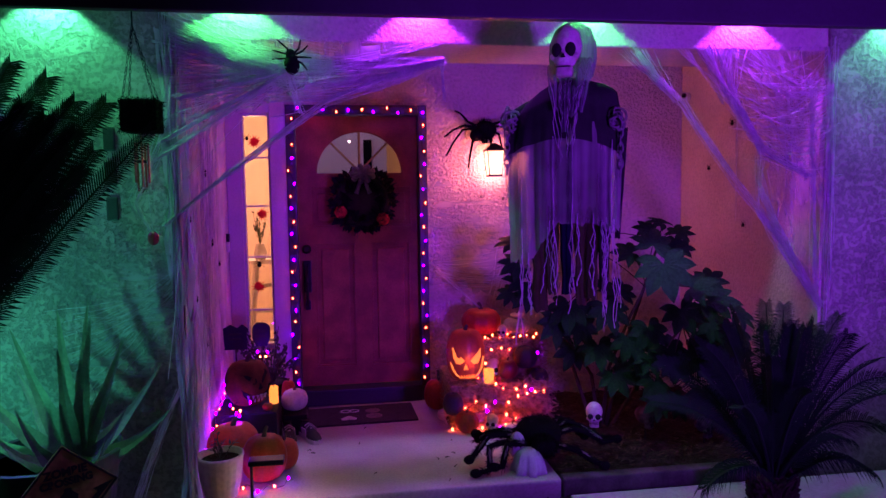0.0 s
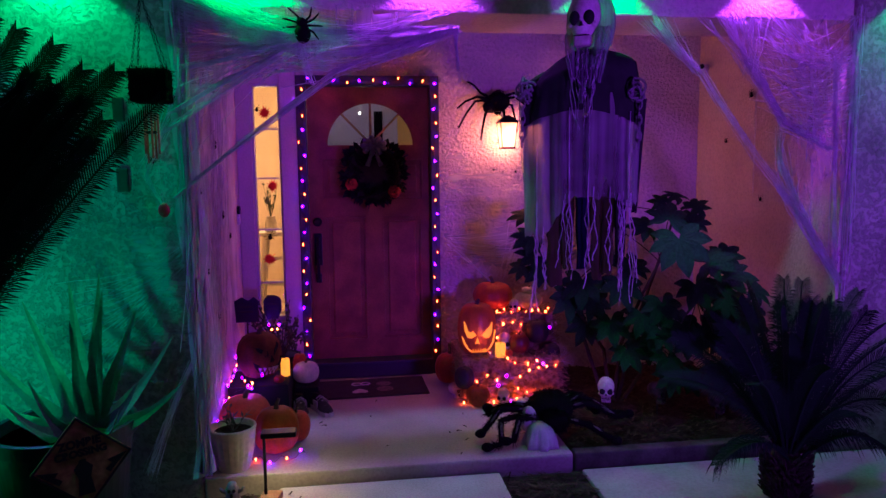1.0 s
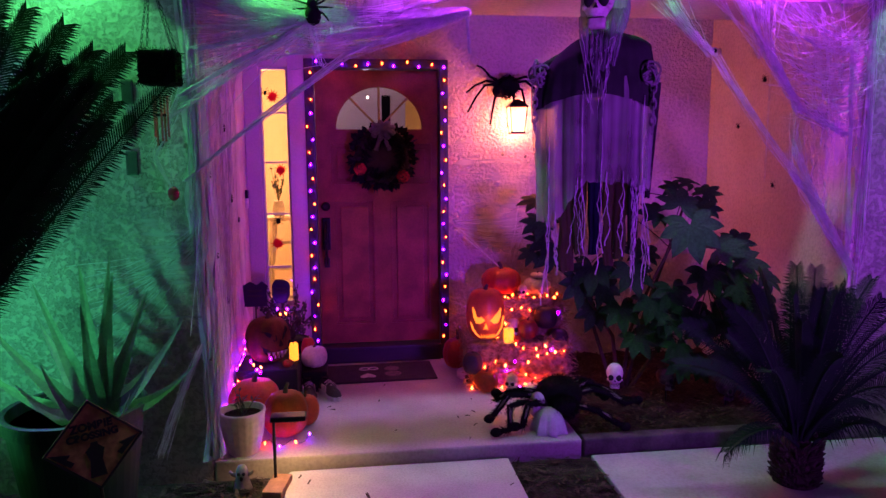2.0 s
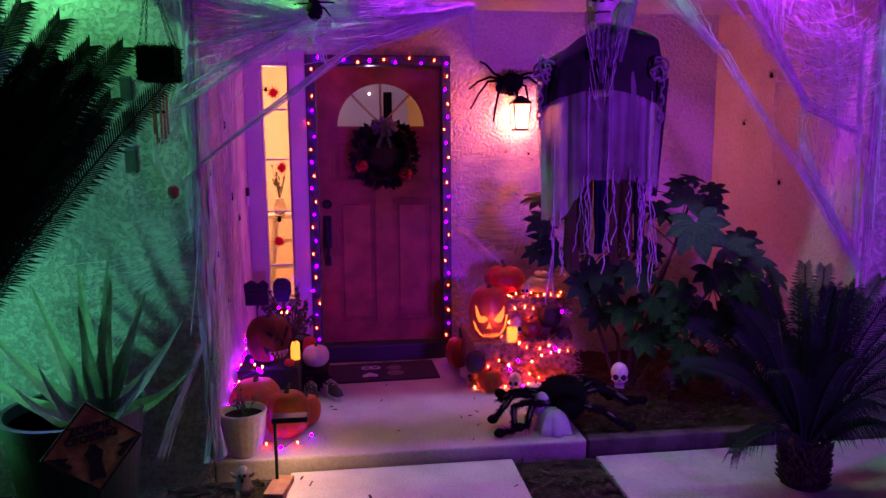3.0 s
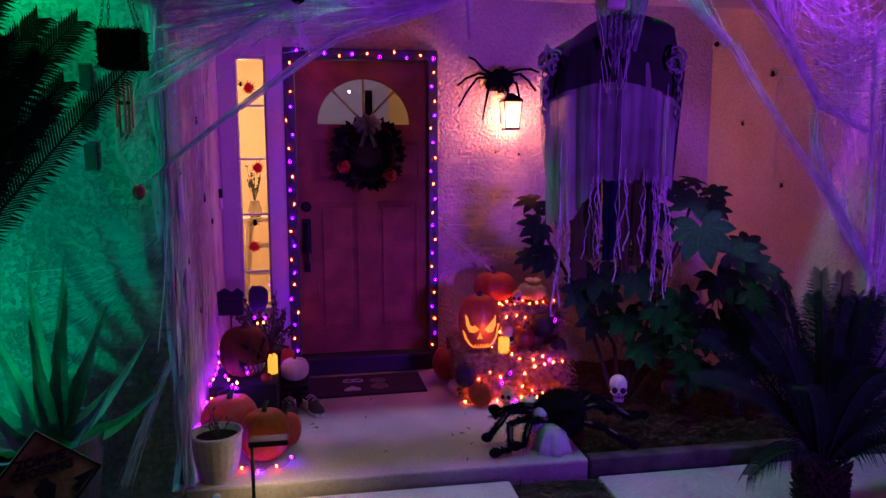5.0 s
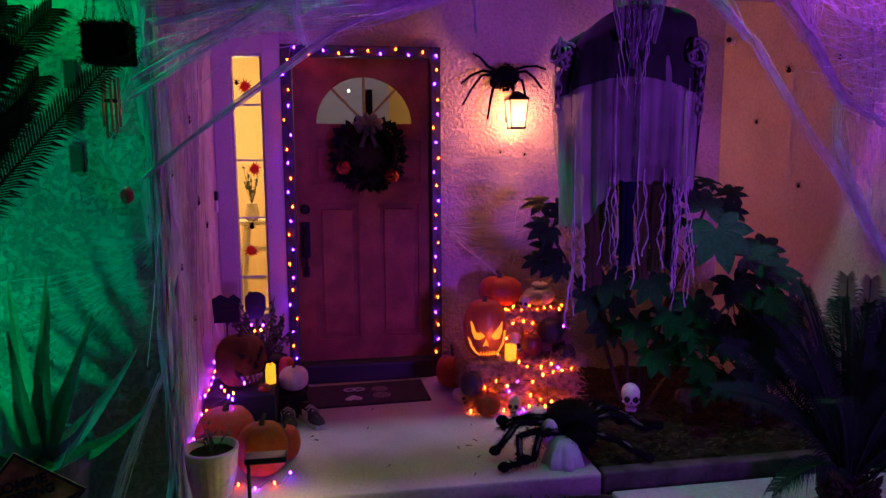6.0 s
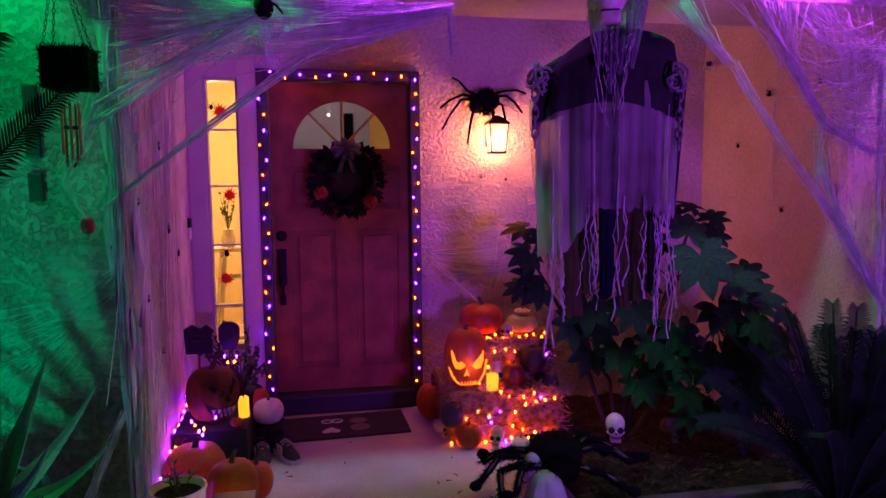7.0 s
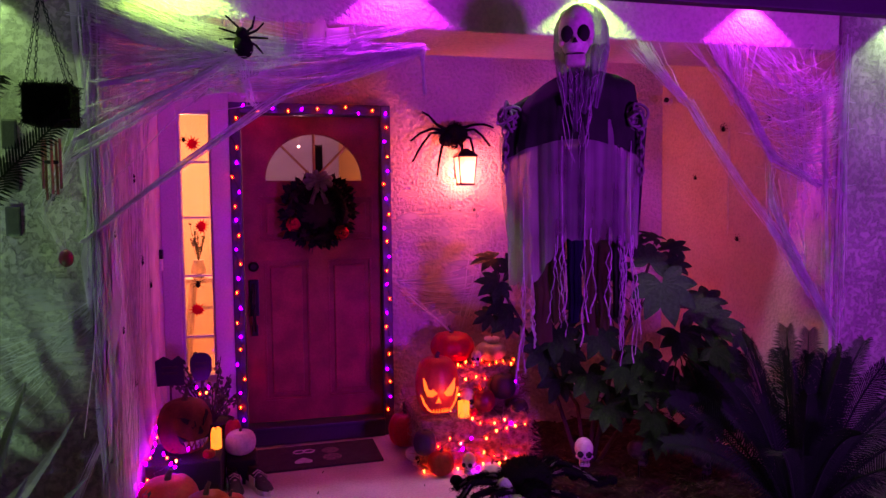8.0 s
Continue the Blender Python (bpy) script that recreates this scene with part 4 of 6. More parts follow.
light_string("porch_string_lights", "purple string lights on the slab beside the pumpkins", _p, [(BULB_P, BULB_O)[i % 2] for i in range(4)], 16, 0.004)


# ---- porch clutter ----
def doormat():
    t = thing("doormat", "dark printed doormat before the door", "doormat", 0.03, -0.32, 0.0, 2)
    part("carpet", boxes((-0.43, 0.42, -0.20, 0.20, 0.0, 0.014), bevel=0.004), MAT, t)
    bm = bmesh.new()
    hp = [(0.055 * math.sin(a) ** 3 * 1.0, 0.045 * (math.cos(a) - 0.35 * math.cos(2 * a) - 0.15 * math.cos(3 * a))) for a in [2 * math.pi * i / 24 for i in range(24)]]
    prism(bm, [(x - 0.06, z) for x, z in hp], 0, 0.003, m=pose(0, -0.09, 0.0145, 90, 0, 0))
    part("printed_heart", bm, LABELWHITE, t, "pale printed heart")
    for cx in (-0.075, -0.015):
        bm = bmesh.new()
        tube(bm, [(cx + 0.035 * math.cos(a * 0.393), 0.075 + 0.028 * math.sin(a * 0.393), 0.0145) for a in range(17)], 0.005, seg=4)
        part("printed_ring", bm, LABELWHITE, t, "pale printed ring")
    for cx, cy, r in ((0.12, 0.06, 0.055), (0.12, -0.06, 0.06)):
        bm = bmesh.new()
        lathe(bm, [(r, 0.0142), (r * 0.9, 0.0162)], 18, m=pose(cx, cy, 0))
        part("printed_motif", bm, material("faded_print", (0.22, 0.14, 0.14), 0.9, scale=60, second=(0.08, 0.06, 0.06)), t, "faded printed motif")


doormat()


def shoe(x, y, rz, label):
    t = thing("shoe", label, "shoe", x, y, 0.0, rz, "pair of shoes")
    bm = bmesh.new()
    out = [(0.036, 0), (0.040, 0.05), (0.036, 0.12), (0.047, 0.20), (0.030, 0.255), (0, 0.272), (-0.030, 0.255), (-0.042, 0.20), (-0.034, 0.12), (-0.040, 0.05), (-0.036, 0)]
    prism(bm, out, 0.0, 0.028, m=Matrix(((1, 0, 0, 0), (0, 0, 1, 0), (0, 1, 0, 0), (0, 0, 0, 1))))
    part("sole", bm, SOLE, t, "pale rubber sole")
    bm = bmesh.new()
    rows = [(0.005, 0.033, 0.105), (0.05, 0.036, 0.100), (0.10, 0.034, 0.092), (0.15, 0.037, 0.078), (0.20, 0.043, 0.058), (0.245, 0.032, 0.046), (0.268, 0.010, 0.032)]
    rings = []
    for yy, hw, top in rows:
        rings.append([bm.verts.new((hw * math.cos(math.pi * k / 8), yy, 0.026 + (top - 0.026) * math.sin(math.pi * k / 8) ** 0.8)) for k in range(9)])
    for a, b in zip(rings, rings[1:]):
        for k in range(8):
            bm.faces.new((a[k], a[k + 1], b[k + 1], b[k]))
    bm.faces.new(rings[0])
    upper = part("upper", bm, SHOE, t, "dark mesh upper", smooth=True)
    bm = bmesh.new()
    lathe(bm, [(0.026, 0.098), (0.030, 0.108), (0.022, 0.106)], 14, m=pose(0, 0.045, 0) @ Matrix.Diagonal((0.9, 1.45, 1, 1)))
    part("collar", bm, CAPE, upper)
    for k in range(5):
        yy = 0.10 + 0.022 * k
        bm = bmesh.new()
        zz = 0.096 - 0.0105 * k
        tube(bm, [(-0.026, yy, zz - 0.014), (0, yy + 0.006 * (-1) ** k, zz + 0.003), (0.026, yy, zz - 0.014)], 0.0045, seg=5)
        part("lace", bm, SOLE, upper, "pale shoelace")
    for sx in (-1, 1):
        part("side_stripe", boxes((sx * 0.037 - 0.002, sx * 0.037 + 0.004, 0.08, 0.15, 0.032, 0.074)), LABELWHITE, t, "pale side patch")


shoe(-0.435, -0.63, 190, "dark running shoe with pale sole beside the doormat")
shoe(-0.335, -0.62, 205, "dark running shoe turned slightly outwards")


def flower_pot():
    t = thing("flower_pot", "ivory fluted ceramic pot with a small dying plant", "flower pot", -0.705, -1.545, 0.0)
    bm = bmesh.new()
    prof = [(0.075, 0.0), (0.082, 0.008), (0.102, 0.10), (0.112, 0.17), (0.116, 0.21), (0.121, 0.225), (0.118, 0.235), (0.106, 0.232), (0.102, 0.20)]
    lathe(bm, prof, 64, warp=lambda a, z: 1 + (0.032 * math.sin(20 * a + 16 * z) if 0.02 < z < 0.18 else 0))
    part("pot", bm, CERAMIC, t, smooth=True)
    bm = bmesh.new()
    lathe(bm, [(0.10, 0.196), (0.101, 0.204)], 24)
    part("soil", bm, SOIL, t)
    rnd = random.Random(6)
    for k in range(7):
        a = rnd.uniform(0, 6.28)
        e = Vector((0.07 * math.cos(a), 0.07 * math.sin(a), 0.27 + rnd.uniform(0, 0.07)))
        bm = bmesh.new()
        tube(bm, bow((0, 0, 0.2), e, 0.01, n=4), 0.003, 0.0015, seg=4)
        for _ in range(5):
            p = Vector((0, 0, 0.2)).lerp(e, rnd.uniform(0.4, 1))
            d = Vector((rnd.gauss(0, 1), rnd.gauss(0, 1), rnd.gauss(0, 0.5))).normalized()
            s = d.cross(Vector((0, 0, 1))).normalized() * 0.008
            bm.faces.new([bm.verts.new(v) for v in (p, p + d * 0.02 + s, p + d * 0.042, p + d * 0.02 - s)])
        part("sprig", bm, BUSH, t)


flower_pot()


def solar_light():
    t = thing("path_light", "black solar path light glowing warm over the path", "path light", -0.515, -1.80, -0.10)
    bm = bmesh.new()
    tube(bm, [(0, 0, -0.08), (0, 0, 0.355)], 0.008, seg=8)
    part("pole", bm, BLACK, t)
    head = part("head", boxes((-0.012, 0.160, -0.04, 0.04, 0.362, 0.388), bevel=0.006), BLACK, t)
    part("lens", boxes((0.02, 0.15, -0.03, 0.03, 0.3606, 0.3616)), glow("warm_led", (1.0, 0.6, 0.2), 8), head, "glowing warm lens").visible_shadow = False


solar_light()
t = thing("ghost_stake", "small white plastic ghost stake in the mulch", "garden stake", -0.68, -1.78, -0.10)
bm = bmesh.new()
lathe(bm, [(0.045, 0.0), (0.040, 0.03), (0.032, 0.07), (0.030, 0.10), (0.020, 0.125), (0.006, 0.133)], 18, warp=lambda a, z: 1 + (0.12 * math.sin(6 * a) if z < 0.03 else 0))
for sx in (-1, 1):
    tube(bm, [(sx * 0.022, 0, 0.075), (sx * 0.046, -0.008, 0.088), (sx * 0.056, -0.012, 0.104)], 0.012, 0.007, seg=7)
part("ghost", bm, material("dull_white_plastic", (0.26, 0.26, 0.25), 0.6, scale=20, bump=0.1, spec=0.2), t, smooth=True)
for sx in (-1, 1):
    bm = bmesh.new()
    ball(bm, 0.009, pose(sx * 0.012, -0.030, 0.095), 8, 6)
    part("eye", bm, SOCKET, t)
bm = bmesh.new()
ball(bm, 0.008, pose(0, -0.031, 0.07), 8, 6, sz=1.6)
part("mouth", bm, SOCKET, t)
solid("brick", boxes((-0.10, 0.10, -0.048, 0.048, 0, 0.06), bevel=0.006), material("red_brick", (0.36, 0.17, 0.10), 0.9, scale=20, bump=0.5), "loose reddish brick beside the path", "brick", m=pose(-0.50, -1.86, -0.095, 0, 0, 80))


def board(x, y, z, w, h, rz, top, label):
    t = thing("sign_board", label, "sign", x, y, z, rz, "tombstone signs")
    bm = bmesh.new()
    if top == "arch":
        out = [(-w / 2, 0.06), (-w * 0.3, 0.0), (w * 0.3, 0.0), (w / 2, 0.06)] + [(p, q) for p, q in arc(0, h * 0.72, w / 2, h * 0.28, 0, 180, 12)]
    else:
        out = [(-w / 2, 0), (w / 2, 0), (w * 0.48, h * 0.7), (w * 0.56, h * 0.8), (w * 0.3, h), (w * 0.08, h * 0.86), (-w * 0.2, h), (-w * 0.52, h * 0.84)]
    prism(bm, out, -0.006, 0.006)
    part("board", bm, PURPLESIGN, t)
    for k in range(2):
        part("print_bar", boxes((-w * 0.28, w * 0.28, -0.009, -0.006, h * (0.38 + 0.2 * k), h * (0.46 + 0.2 * k))), SIGNINK, t, "unreadable dark print")
    bm = bmesh.new()
    tube(bm, [(0, 0.008, -z), (0, 0.008, h * 0.3)], 0.006)
    part("stake", bm, TWIG, t)


board(-0.765, -0.50, 0.56, 0.155, 0.17, 0, "jag", "dark purple jagged-edged sign behind the pumpkin")
board(-0.605, -0.42, 0.56, 0.12, 0.165, 0, "arch", "rounded purple shield-shaped sign behind the pumpkin")


def shrub():
    t = thing("jade_plant", "dark leafy potted shrub behind the carved pumpkin", "plant", -0.56, -0.30, 0.0)
    bm = bmesh.new()
    lathe(bm, [(0.09, 0), (0.12, 0.26), (0.125, 0.28), (0.11, 0.27)], 20)
    part("pot", bm, CAPE, t)
    rnd = random.Random(9)
    leaf = bmesh.new()
    for k in range(26):
        a = rnd.uniform(0, 6.28)
        e = Vector((0.22 * math.cos(a) * rnd.uniform(0.4, 1.1), 0.13 * math.sin(a), rnd.uniform(0.36, 0.66)))
        if e.x > 0.16:
            e.z -= 0.12
        bm = bmesh.new()
        pts = bow((0, 0, 0.26), e, -0.03, n=5)
        tube(bm, pts, 0.006, 0.003, seg=5)
        part("branch", bm, TWIG, t)
        for _ in range(11):
            p = Vector((0, 0, 0.26)).lerp(e, rnd.uniform(0.45, 1.02)) + Vector([rnd.gauss(0, 0.012) for _ in range(3)])
            ball(leaf, rnd.uniform(0.012, 0.02), Matrix.Translation(p) @ Euler([rnd.uniform(0, 3) for _ in range(3)]).to_matrix().to_4x4(), 7, 5, sy=0.6, sz=0.3)
    tagged(part("leaves", leaf, BUSH, t, "small thick dark leaves", smooth=True), kind="stuff")


shrub()


def plush_spider():
    t = thing("giant_spider", "giant black furry spider crouching on the porch slab", "spider", 1.045, -1.36, 0.0)
    rnd = random.Random(12)
    bm = bmesh.new()
    cs = ((Vector((0.03, 0.02, 0.155)), 0.125, (1.12, 1.05, 0.82)), (Vector((0.02, -0.13, 0.135)), 0.065, (1.1, 1, 0.85)))
    for c, r, s in cs:
        ball(bm, r, Matrix.Translation(c), 20, 14, *s)
        for _ in range(700):
            a, b = rnd.uniform(0, 6.28), rnd.uniform(-1.5, 1.5)
            d = Vector((math.cos(a) * math.cos(b), math.sin(a) * math.cos(b), math.sin(b)))
            p = c + Vector((d.x * s[0], d.y * s[1], d.z * s[2])) * r
            tube(bm, [p, p + (d + Vector((0, 0, -0.3))) * rnd.uniform(0.012, 0.03)], 0.002, 0.0005, seg=3)
    part("body", bm, BLACKFUR, t, smooth=True)
    legs = [((-0.10, -0.02, 0.16), (-0.20, -0.05, 0.185), (-0.28, -0.06, 0.195), (-0.37, -0.05, 0.075), (-0.40, -0.06, 0.055)),
            ((-0.10, -0.06, 0.15), (-0.22, -0.12, 0.165), (-0.30, -0.14, 0.155), (-0.305, -0.18, 0.035), (-0.39, -0.20, 0.03)),
            ((-0.08, -0.09, 0.14), (-0.15, -0.14, 0.165), (-0.20, -0.16, 0.165), (-0.235, -0.18, 0.05), (-0.275, -0.17, 0.045)),
            ((-0.09, 0.06, 0.16), (-0.20, 0.05, 0.175), (-0.28, 0.04, 0.165), (-0.335, 0.06, 0.12), (-0.335, 0.06, 0.165)),
            ((0.14, 0.05, 0.17), (0.23, 0.09, 0.19), (0.31, 0.10, 0.16), (0.42, 0.06, 0.09), (0.54, 0.06, 0.075)),
            ((0.14, 0.00, 0.16), (0.24, 0.0, 0.18), (0.33, 0.0, 0.15), (0.43, 0.0, 0.085), (0.52, 0.02, 0.09)),
            ((0.11, -0.09, 0.12), (0.17, -0.12, 0.11), (0.22, -0.15, 0.10), (0.29, -0.20, 0.055), (0.345, -0.235, 0.035)),
            ((0.12, 0.10, 0.17), (0.21, 0.18, 0.18), (0.29, 0.22, 0.15), (0.36, 0.24, 0.06), (0.40, 0.24, 0.04))]
    grey = material("grey_fur", (0.20, 0.19, 0.19), 0.95, bump=0.5, spec=0.1)
    for lg in legs:
        pts = [Vector(p) for p in lg]
        bm = bmesh.new()
        tube(bm, pts, 0.019, 0.017, seg=8)
        ball(bm, 0.026, Matrix.Translation(pts[-1]), 8, 6, sx=1.3)
        for a, b in zip(pts, pts[1:]):
            for _ in range(int(1600 * (b - a).length)):
                p = a.lerp(b, rnd.random())
                d = Vector([rnd.gauss(0, 1) for _ in range(3)]).normalized()
                tube(bm, [p + d * 0.012, p + d * rnd.uniform(0.020, 0.036) + (b - a).normalized() * 0.012], 0.0022, 0.0006, seg=3)
        leg = part("leg", bm, BLACKFUR, t, smooth=True)
        bm = bmesh.new()
        for a, b in ((pts[0], pts[1]), (pts[2], pts[3])):
            for _ in range(10):
                p = a.lerp(b, rnd.uniform(0.1, 0.5)) + Vector((rnd.uniform(-0.006, 0.006), -0.018, rnd.uniform(0.006, 0.018)))
                tube(bm, [p, p + (b - a) * rnd.uniform(0.2, 0.4) + Vector((0, -0.006, 0.004))], 0.0022, 0.0008, seg=3)
        tagged(part("fur_tufts", bm, grey, leg, "tufts of pale fur"), kind="stuff")
    # crumpled white ghost cloth in its grip
    bm = bmesh.new()
    lathe(bm, [(0.135, 0.003), (0.128, 0.03), (0.115, 0.07), (0.10, 0.105), (0.075, 0.128), (0.035, 0.14)], 60, warp=lambda a, z: 1 + (0.13 * math.sin(7 * a) + 0.07 * math.sin(17 * a + 1)) * max(0.15, 1 - z * 6))
    lathe(bm, [(0.075, 0.10), (0.06, 0.15), (0.048, 0.19), (0.03, 0.215), (0.008, 0.225)], 24, m=pose(-0.045, 0.11, 0, 8, -10, 0), warp=lambda a, z: 1 + 0.10 * math.sin(5 * a + 8 * z))
    solid("ghost_cloth", bm, material("white_fleece", (0.55, 0.55, 0.58), 0.95, scale=12, fine=160, bump=0.8), "crumpled white ghost cloth under the giant spider", "cloth", smooth=True, m=pose(0.975, -1.505, 0.0) @ Matrix.Diagonal((0.72, 0.72, 0.95, 1)))


plush_spider()


# ---- hanging things under the eave ----
def reaper():
    """Hanging skull figure in a cape, sheer gauze and rags, as one plain mesh."""
    rnd = random.Random(21)
    bm = skull_mesh(0.24, False)
    for v in bm.verts:
        v.co.x *= 0.80
        v.co += Vector((0.02, -0.05, 2.075))
    bmesh.ops.rotate(bm, verts=bm.verts, cent=(0.02, 0.03, 2.2), matrix=Matrix.Rotation(radians(-3), 3, "Z"))
    # hood behind the face
    lathe(bm, [(0.055, 2.06), (0.092, 2.10), (0.108, 2.18), (0.104, 2.25), (0.080, 2.31), (0.04, 2.335), (0.01, 2.34)], 24, m=pose(0.036, 0.045, 0), mi=7,
          warp=lambda a, z: (1 + 0.05 * math.sin(9 * a)) * (0.92 if math.sin(a) < -0.3 else 1))

    def width(z):
        d = max(0.0, 2.075 - z)
        return 0.05 + 0.178 * min(1, d / 0.055) ** 0.45 + 0.03 * min(1, max(0, d - 0.06) / 0.2) - 0.025 * max(0, d - 0.35), 0.05 + 0.055 * min(1, d / 0.08)

    def lean(x, z):
        """The left shoulder hangs lower than the right one."""
        return z - 0.11 * max(0.0, -x / 0.24) ** 1.2 * max(0.0, min(1.0, (z - 1.78) / 0.25))

    def sheet(mi, z_top, hem, grow, cols=96, rows=18, fold=0.012, ph=0.0):
        g = []
        for j in range(rows + 1):
            line = []
            for i in range(cols):
                a = 2 * math.pi * i / cols
                zb = hem(0.24 * math.cos(a), a)
                z = z_top + (zb - z_top) * j / rows
                wx, wy = width(z)
                f = fold * min(1, (2.08 - z) / 0.25) * (math.sin(13 * a + ph) + 0.6 * math.sin(29 * a + 2 * z + ph))
                x = (wx * grow + f) * math.cos(a)
                line.append(bm.verts.new((x, (wy * grow + f) * math.sin(a), lean(x, z))))
            g.append(line)
        for j in range(rows):
            for i in range(cols):
                fc = bm.faces.new((g[j][i], g[j][(i + 1) % cols], g[j + 1][(i + 1) % cols], g[j + 1][i]))
                fc.material_index = mi

    def hem(x, a):
        """Low on one side, then sweeping up to a ragged scalloped edge."""
        z = 1.25 if x < -0.148 else 1.25 + (x + 0.148) / 0.118 * 0.165 if x < -0.03 else 1.425 if x < 0.19 else 1.39
        return z + 0.016 * abs(math.sin(11 * a)) + rnd.uniform(-0.012, 0.012)

    def strip(path, mi, folds=3):
        """Hanging cloth: rows of (x, y, z, half width)."""
        g = []
        for k, (x, y, z, w) in enumerate(path):
            g.append([bm.verts.new((x - w + 2 * w * q / (2 * folds), y + 0.014 * (-1) ** q, z + rnd.uniform(-0.008, 0.008))) for q in range(2 * folds + 1)])
        for p, q in zip(g, g[1:]):
            for e in range(2 * folds):
                bm.faces.new((p[e], p[e + 1], q[e + 1], q[e])).material_index = mi

    sheet(2, 2.07, lambda x, a: 1.735 + 0.075 * (1 - (x / 0.24) ** 2), 1.03, fold=0.006)
    sheet(3, 1.88, hem, 0.97, fold=0.009, ph=0.7)
    # rags under the hem
    for x, w, zb, mi in ((-0.11, 0.050, 1.02, 5), (-0.055, 0.035, 1.10, 5), (0.012, 0.036, 1.10, 8), (0.075, 0.035, 1.06, 5), (0.125, 0.035, 1.08, 5), (0.18, 0.03, 1.12, 2)):
        strip([(x + 0.006 * math.sin(3 * k + x * 40), 0.01 + 0.015 * math.sin(k + 30 * x), 1.80 + (zb - 1.80) * k / 8, w * (1 - 0.35 * (k / 8) ** 2)) for k in range(9)], mi, 2)
    # drapes hanging from both wrists
    strip([(-0.262 + 0.075 * (k / 9) ** 1.3, 0.03, 1.84 - 0.62 * k / 9, 0.022 + 0.014 * math.sin(k * 0.35)) for k in range(10)], 9, 2)
    strip([(0.258 - 0.02 * k / 7, 0.02, 1.86 - 0.50 * k / 7, 0.024 * (1 - 0.5 * k / 7)) for k in range(8)], 2, 2)
    # long frayed threads below the hem, running on up the cloth
    for x, z0, z1, n in ((-0.185, 1.27, 0.83, 3), (-0.150, 1.25, 1.00, 3), (-0.057, 1.40, 1.03, 2), (-0.034, 1.42, 1.06, 3), (0.045, 1.42, 1.03, 2), (0.068, 1.43, 1.07, 2), (0.143, 1.43, 1.06, 2),
                         (0.178, 1.42, 1.04, 3), (0.195, 1.41, 0.98, 3), (0.212, 1.40, 0.95, 3), (0.228, 1.40, 1.02, 2)):
        y0 = -0.108 * math.sqrt(max(0.05, 1 - (x / 0.255) ** 2)) - 0.006
        for _ in range(n):
            pts, px, py, ze, zs = [], x + rnd.uniform(-0.005, 0.005), y0, z1 + rnd.uniform(0, 0.10), z0 + rnd.choice((0.02, 0.03, 0.05, 0.40))
            for j in range(18):
                z = zs + (ze - zs) * j / 17
                pts.append((px, py, z))
                k = 1 if z < z0 else 0.25
                px += rnd.uniform(-0.008, 0.008) * k
                py += rnd.uniform(-0.004, 0.004) * k
            tube(bm, pts, rnd.uniform(0.0014, 0.0024), rnd.uniform(0.0016, 0.0034), seg=4, mi=4)
    # loose scarf and hair round the neck
    for x, w, zt, zb in ((-0.065, 0.022, 2.13, 1.93), (0.085, 0.035, 2.16, 1.92), (0.03, 0.03, 2.08, 1.90), (-0.01, 0.02, 2.09, 1.84)):
        strip([(x * (1 - 0.3 * k / 6) + 0.02, -0.07 - 0.055 * min(1, k / 2), zt + (zb - zt) * k / 6, w * (1 - 0.6 * (k / 6) ** 2)) for k in range(7)], 7, 2)
    for k in range(16):
        x = rnd.uniform(-0.07, 0.11)
        z0, z1 = rnd.uniform(2.05, 2.12), rnd.choice((rnd.uniform(1.86, 1.98), rnd.uniform(1.66, 1.86)))
        pts = [(0.02 + (x - 0.02) * (1 - 0.6 * j / 9) + rnd.uniform(-0.007, 0.007), -0.08 - 0.055 * min(1, j / 3) + rnd.uniform(-0.004, 0.004), z0 + (z1 - z0) * j / 9) for j in range(10)]
        tube(bm, pts, rnd.uniform(0.0012, 0.0026), 0.001, seg=4, mi=4)
    # knotted rope fists with chain links
    for sx in (-1, 1):
        c = Vector((sx * 0.237, -0.06, 1.905 if sx < 0 else 1.885))
        for k in range(13):
            m = Matrix.Translation(c + Vector((rnd.uniform(-0.014, 0.014), rnd.uniform(-0.02, 0.02), rnd.uniform(-0.02, 0.02)))) @ Euler([rnd.uniform(0, 3.1) for _ in range(3)]).to_matrix().to_4x4()
            r = rnd.uniform(0.022, 0.046)
            tube(bm, [m @ Vector((r * math.cos(i * 0.449), r * math.sin(i * 0.449), 0)) for i in range(15)], 0.0055, seg=5, mi=6)
        for k in range(6):
            m = Matrix.Translation(c + Vector((sx * 0.014, 0.0, -0.055 - 0.034 * k))) @ Euler((0, 0, 1.57 * (k % 2))).to_matrix().to_4x4()
            tube(bm, [m @ Vector((0.012 * math.cos(i * 0.571), 0, 0.024 * math.sin(i * 0.571))) for i in range(12)], 0.0042, seg=5, mi=6)
        tube(bm, [(sx * 0.15, 0, 1.96), (sx * 0.21, -0.03, 1.93), c], 0.035, 0.020, seg=8, mi=2)
    tube(bm, [(0.02, 0.03, 2.33), (0.02, 0.03, 2.62)], 0.002, seg=4, mi=6)
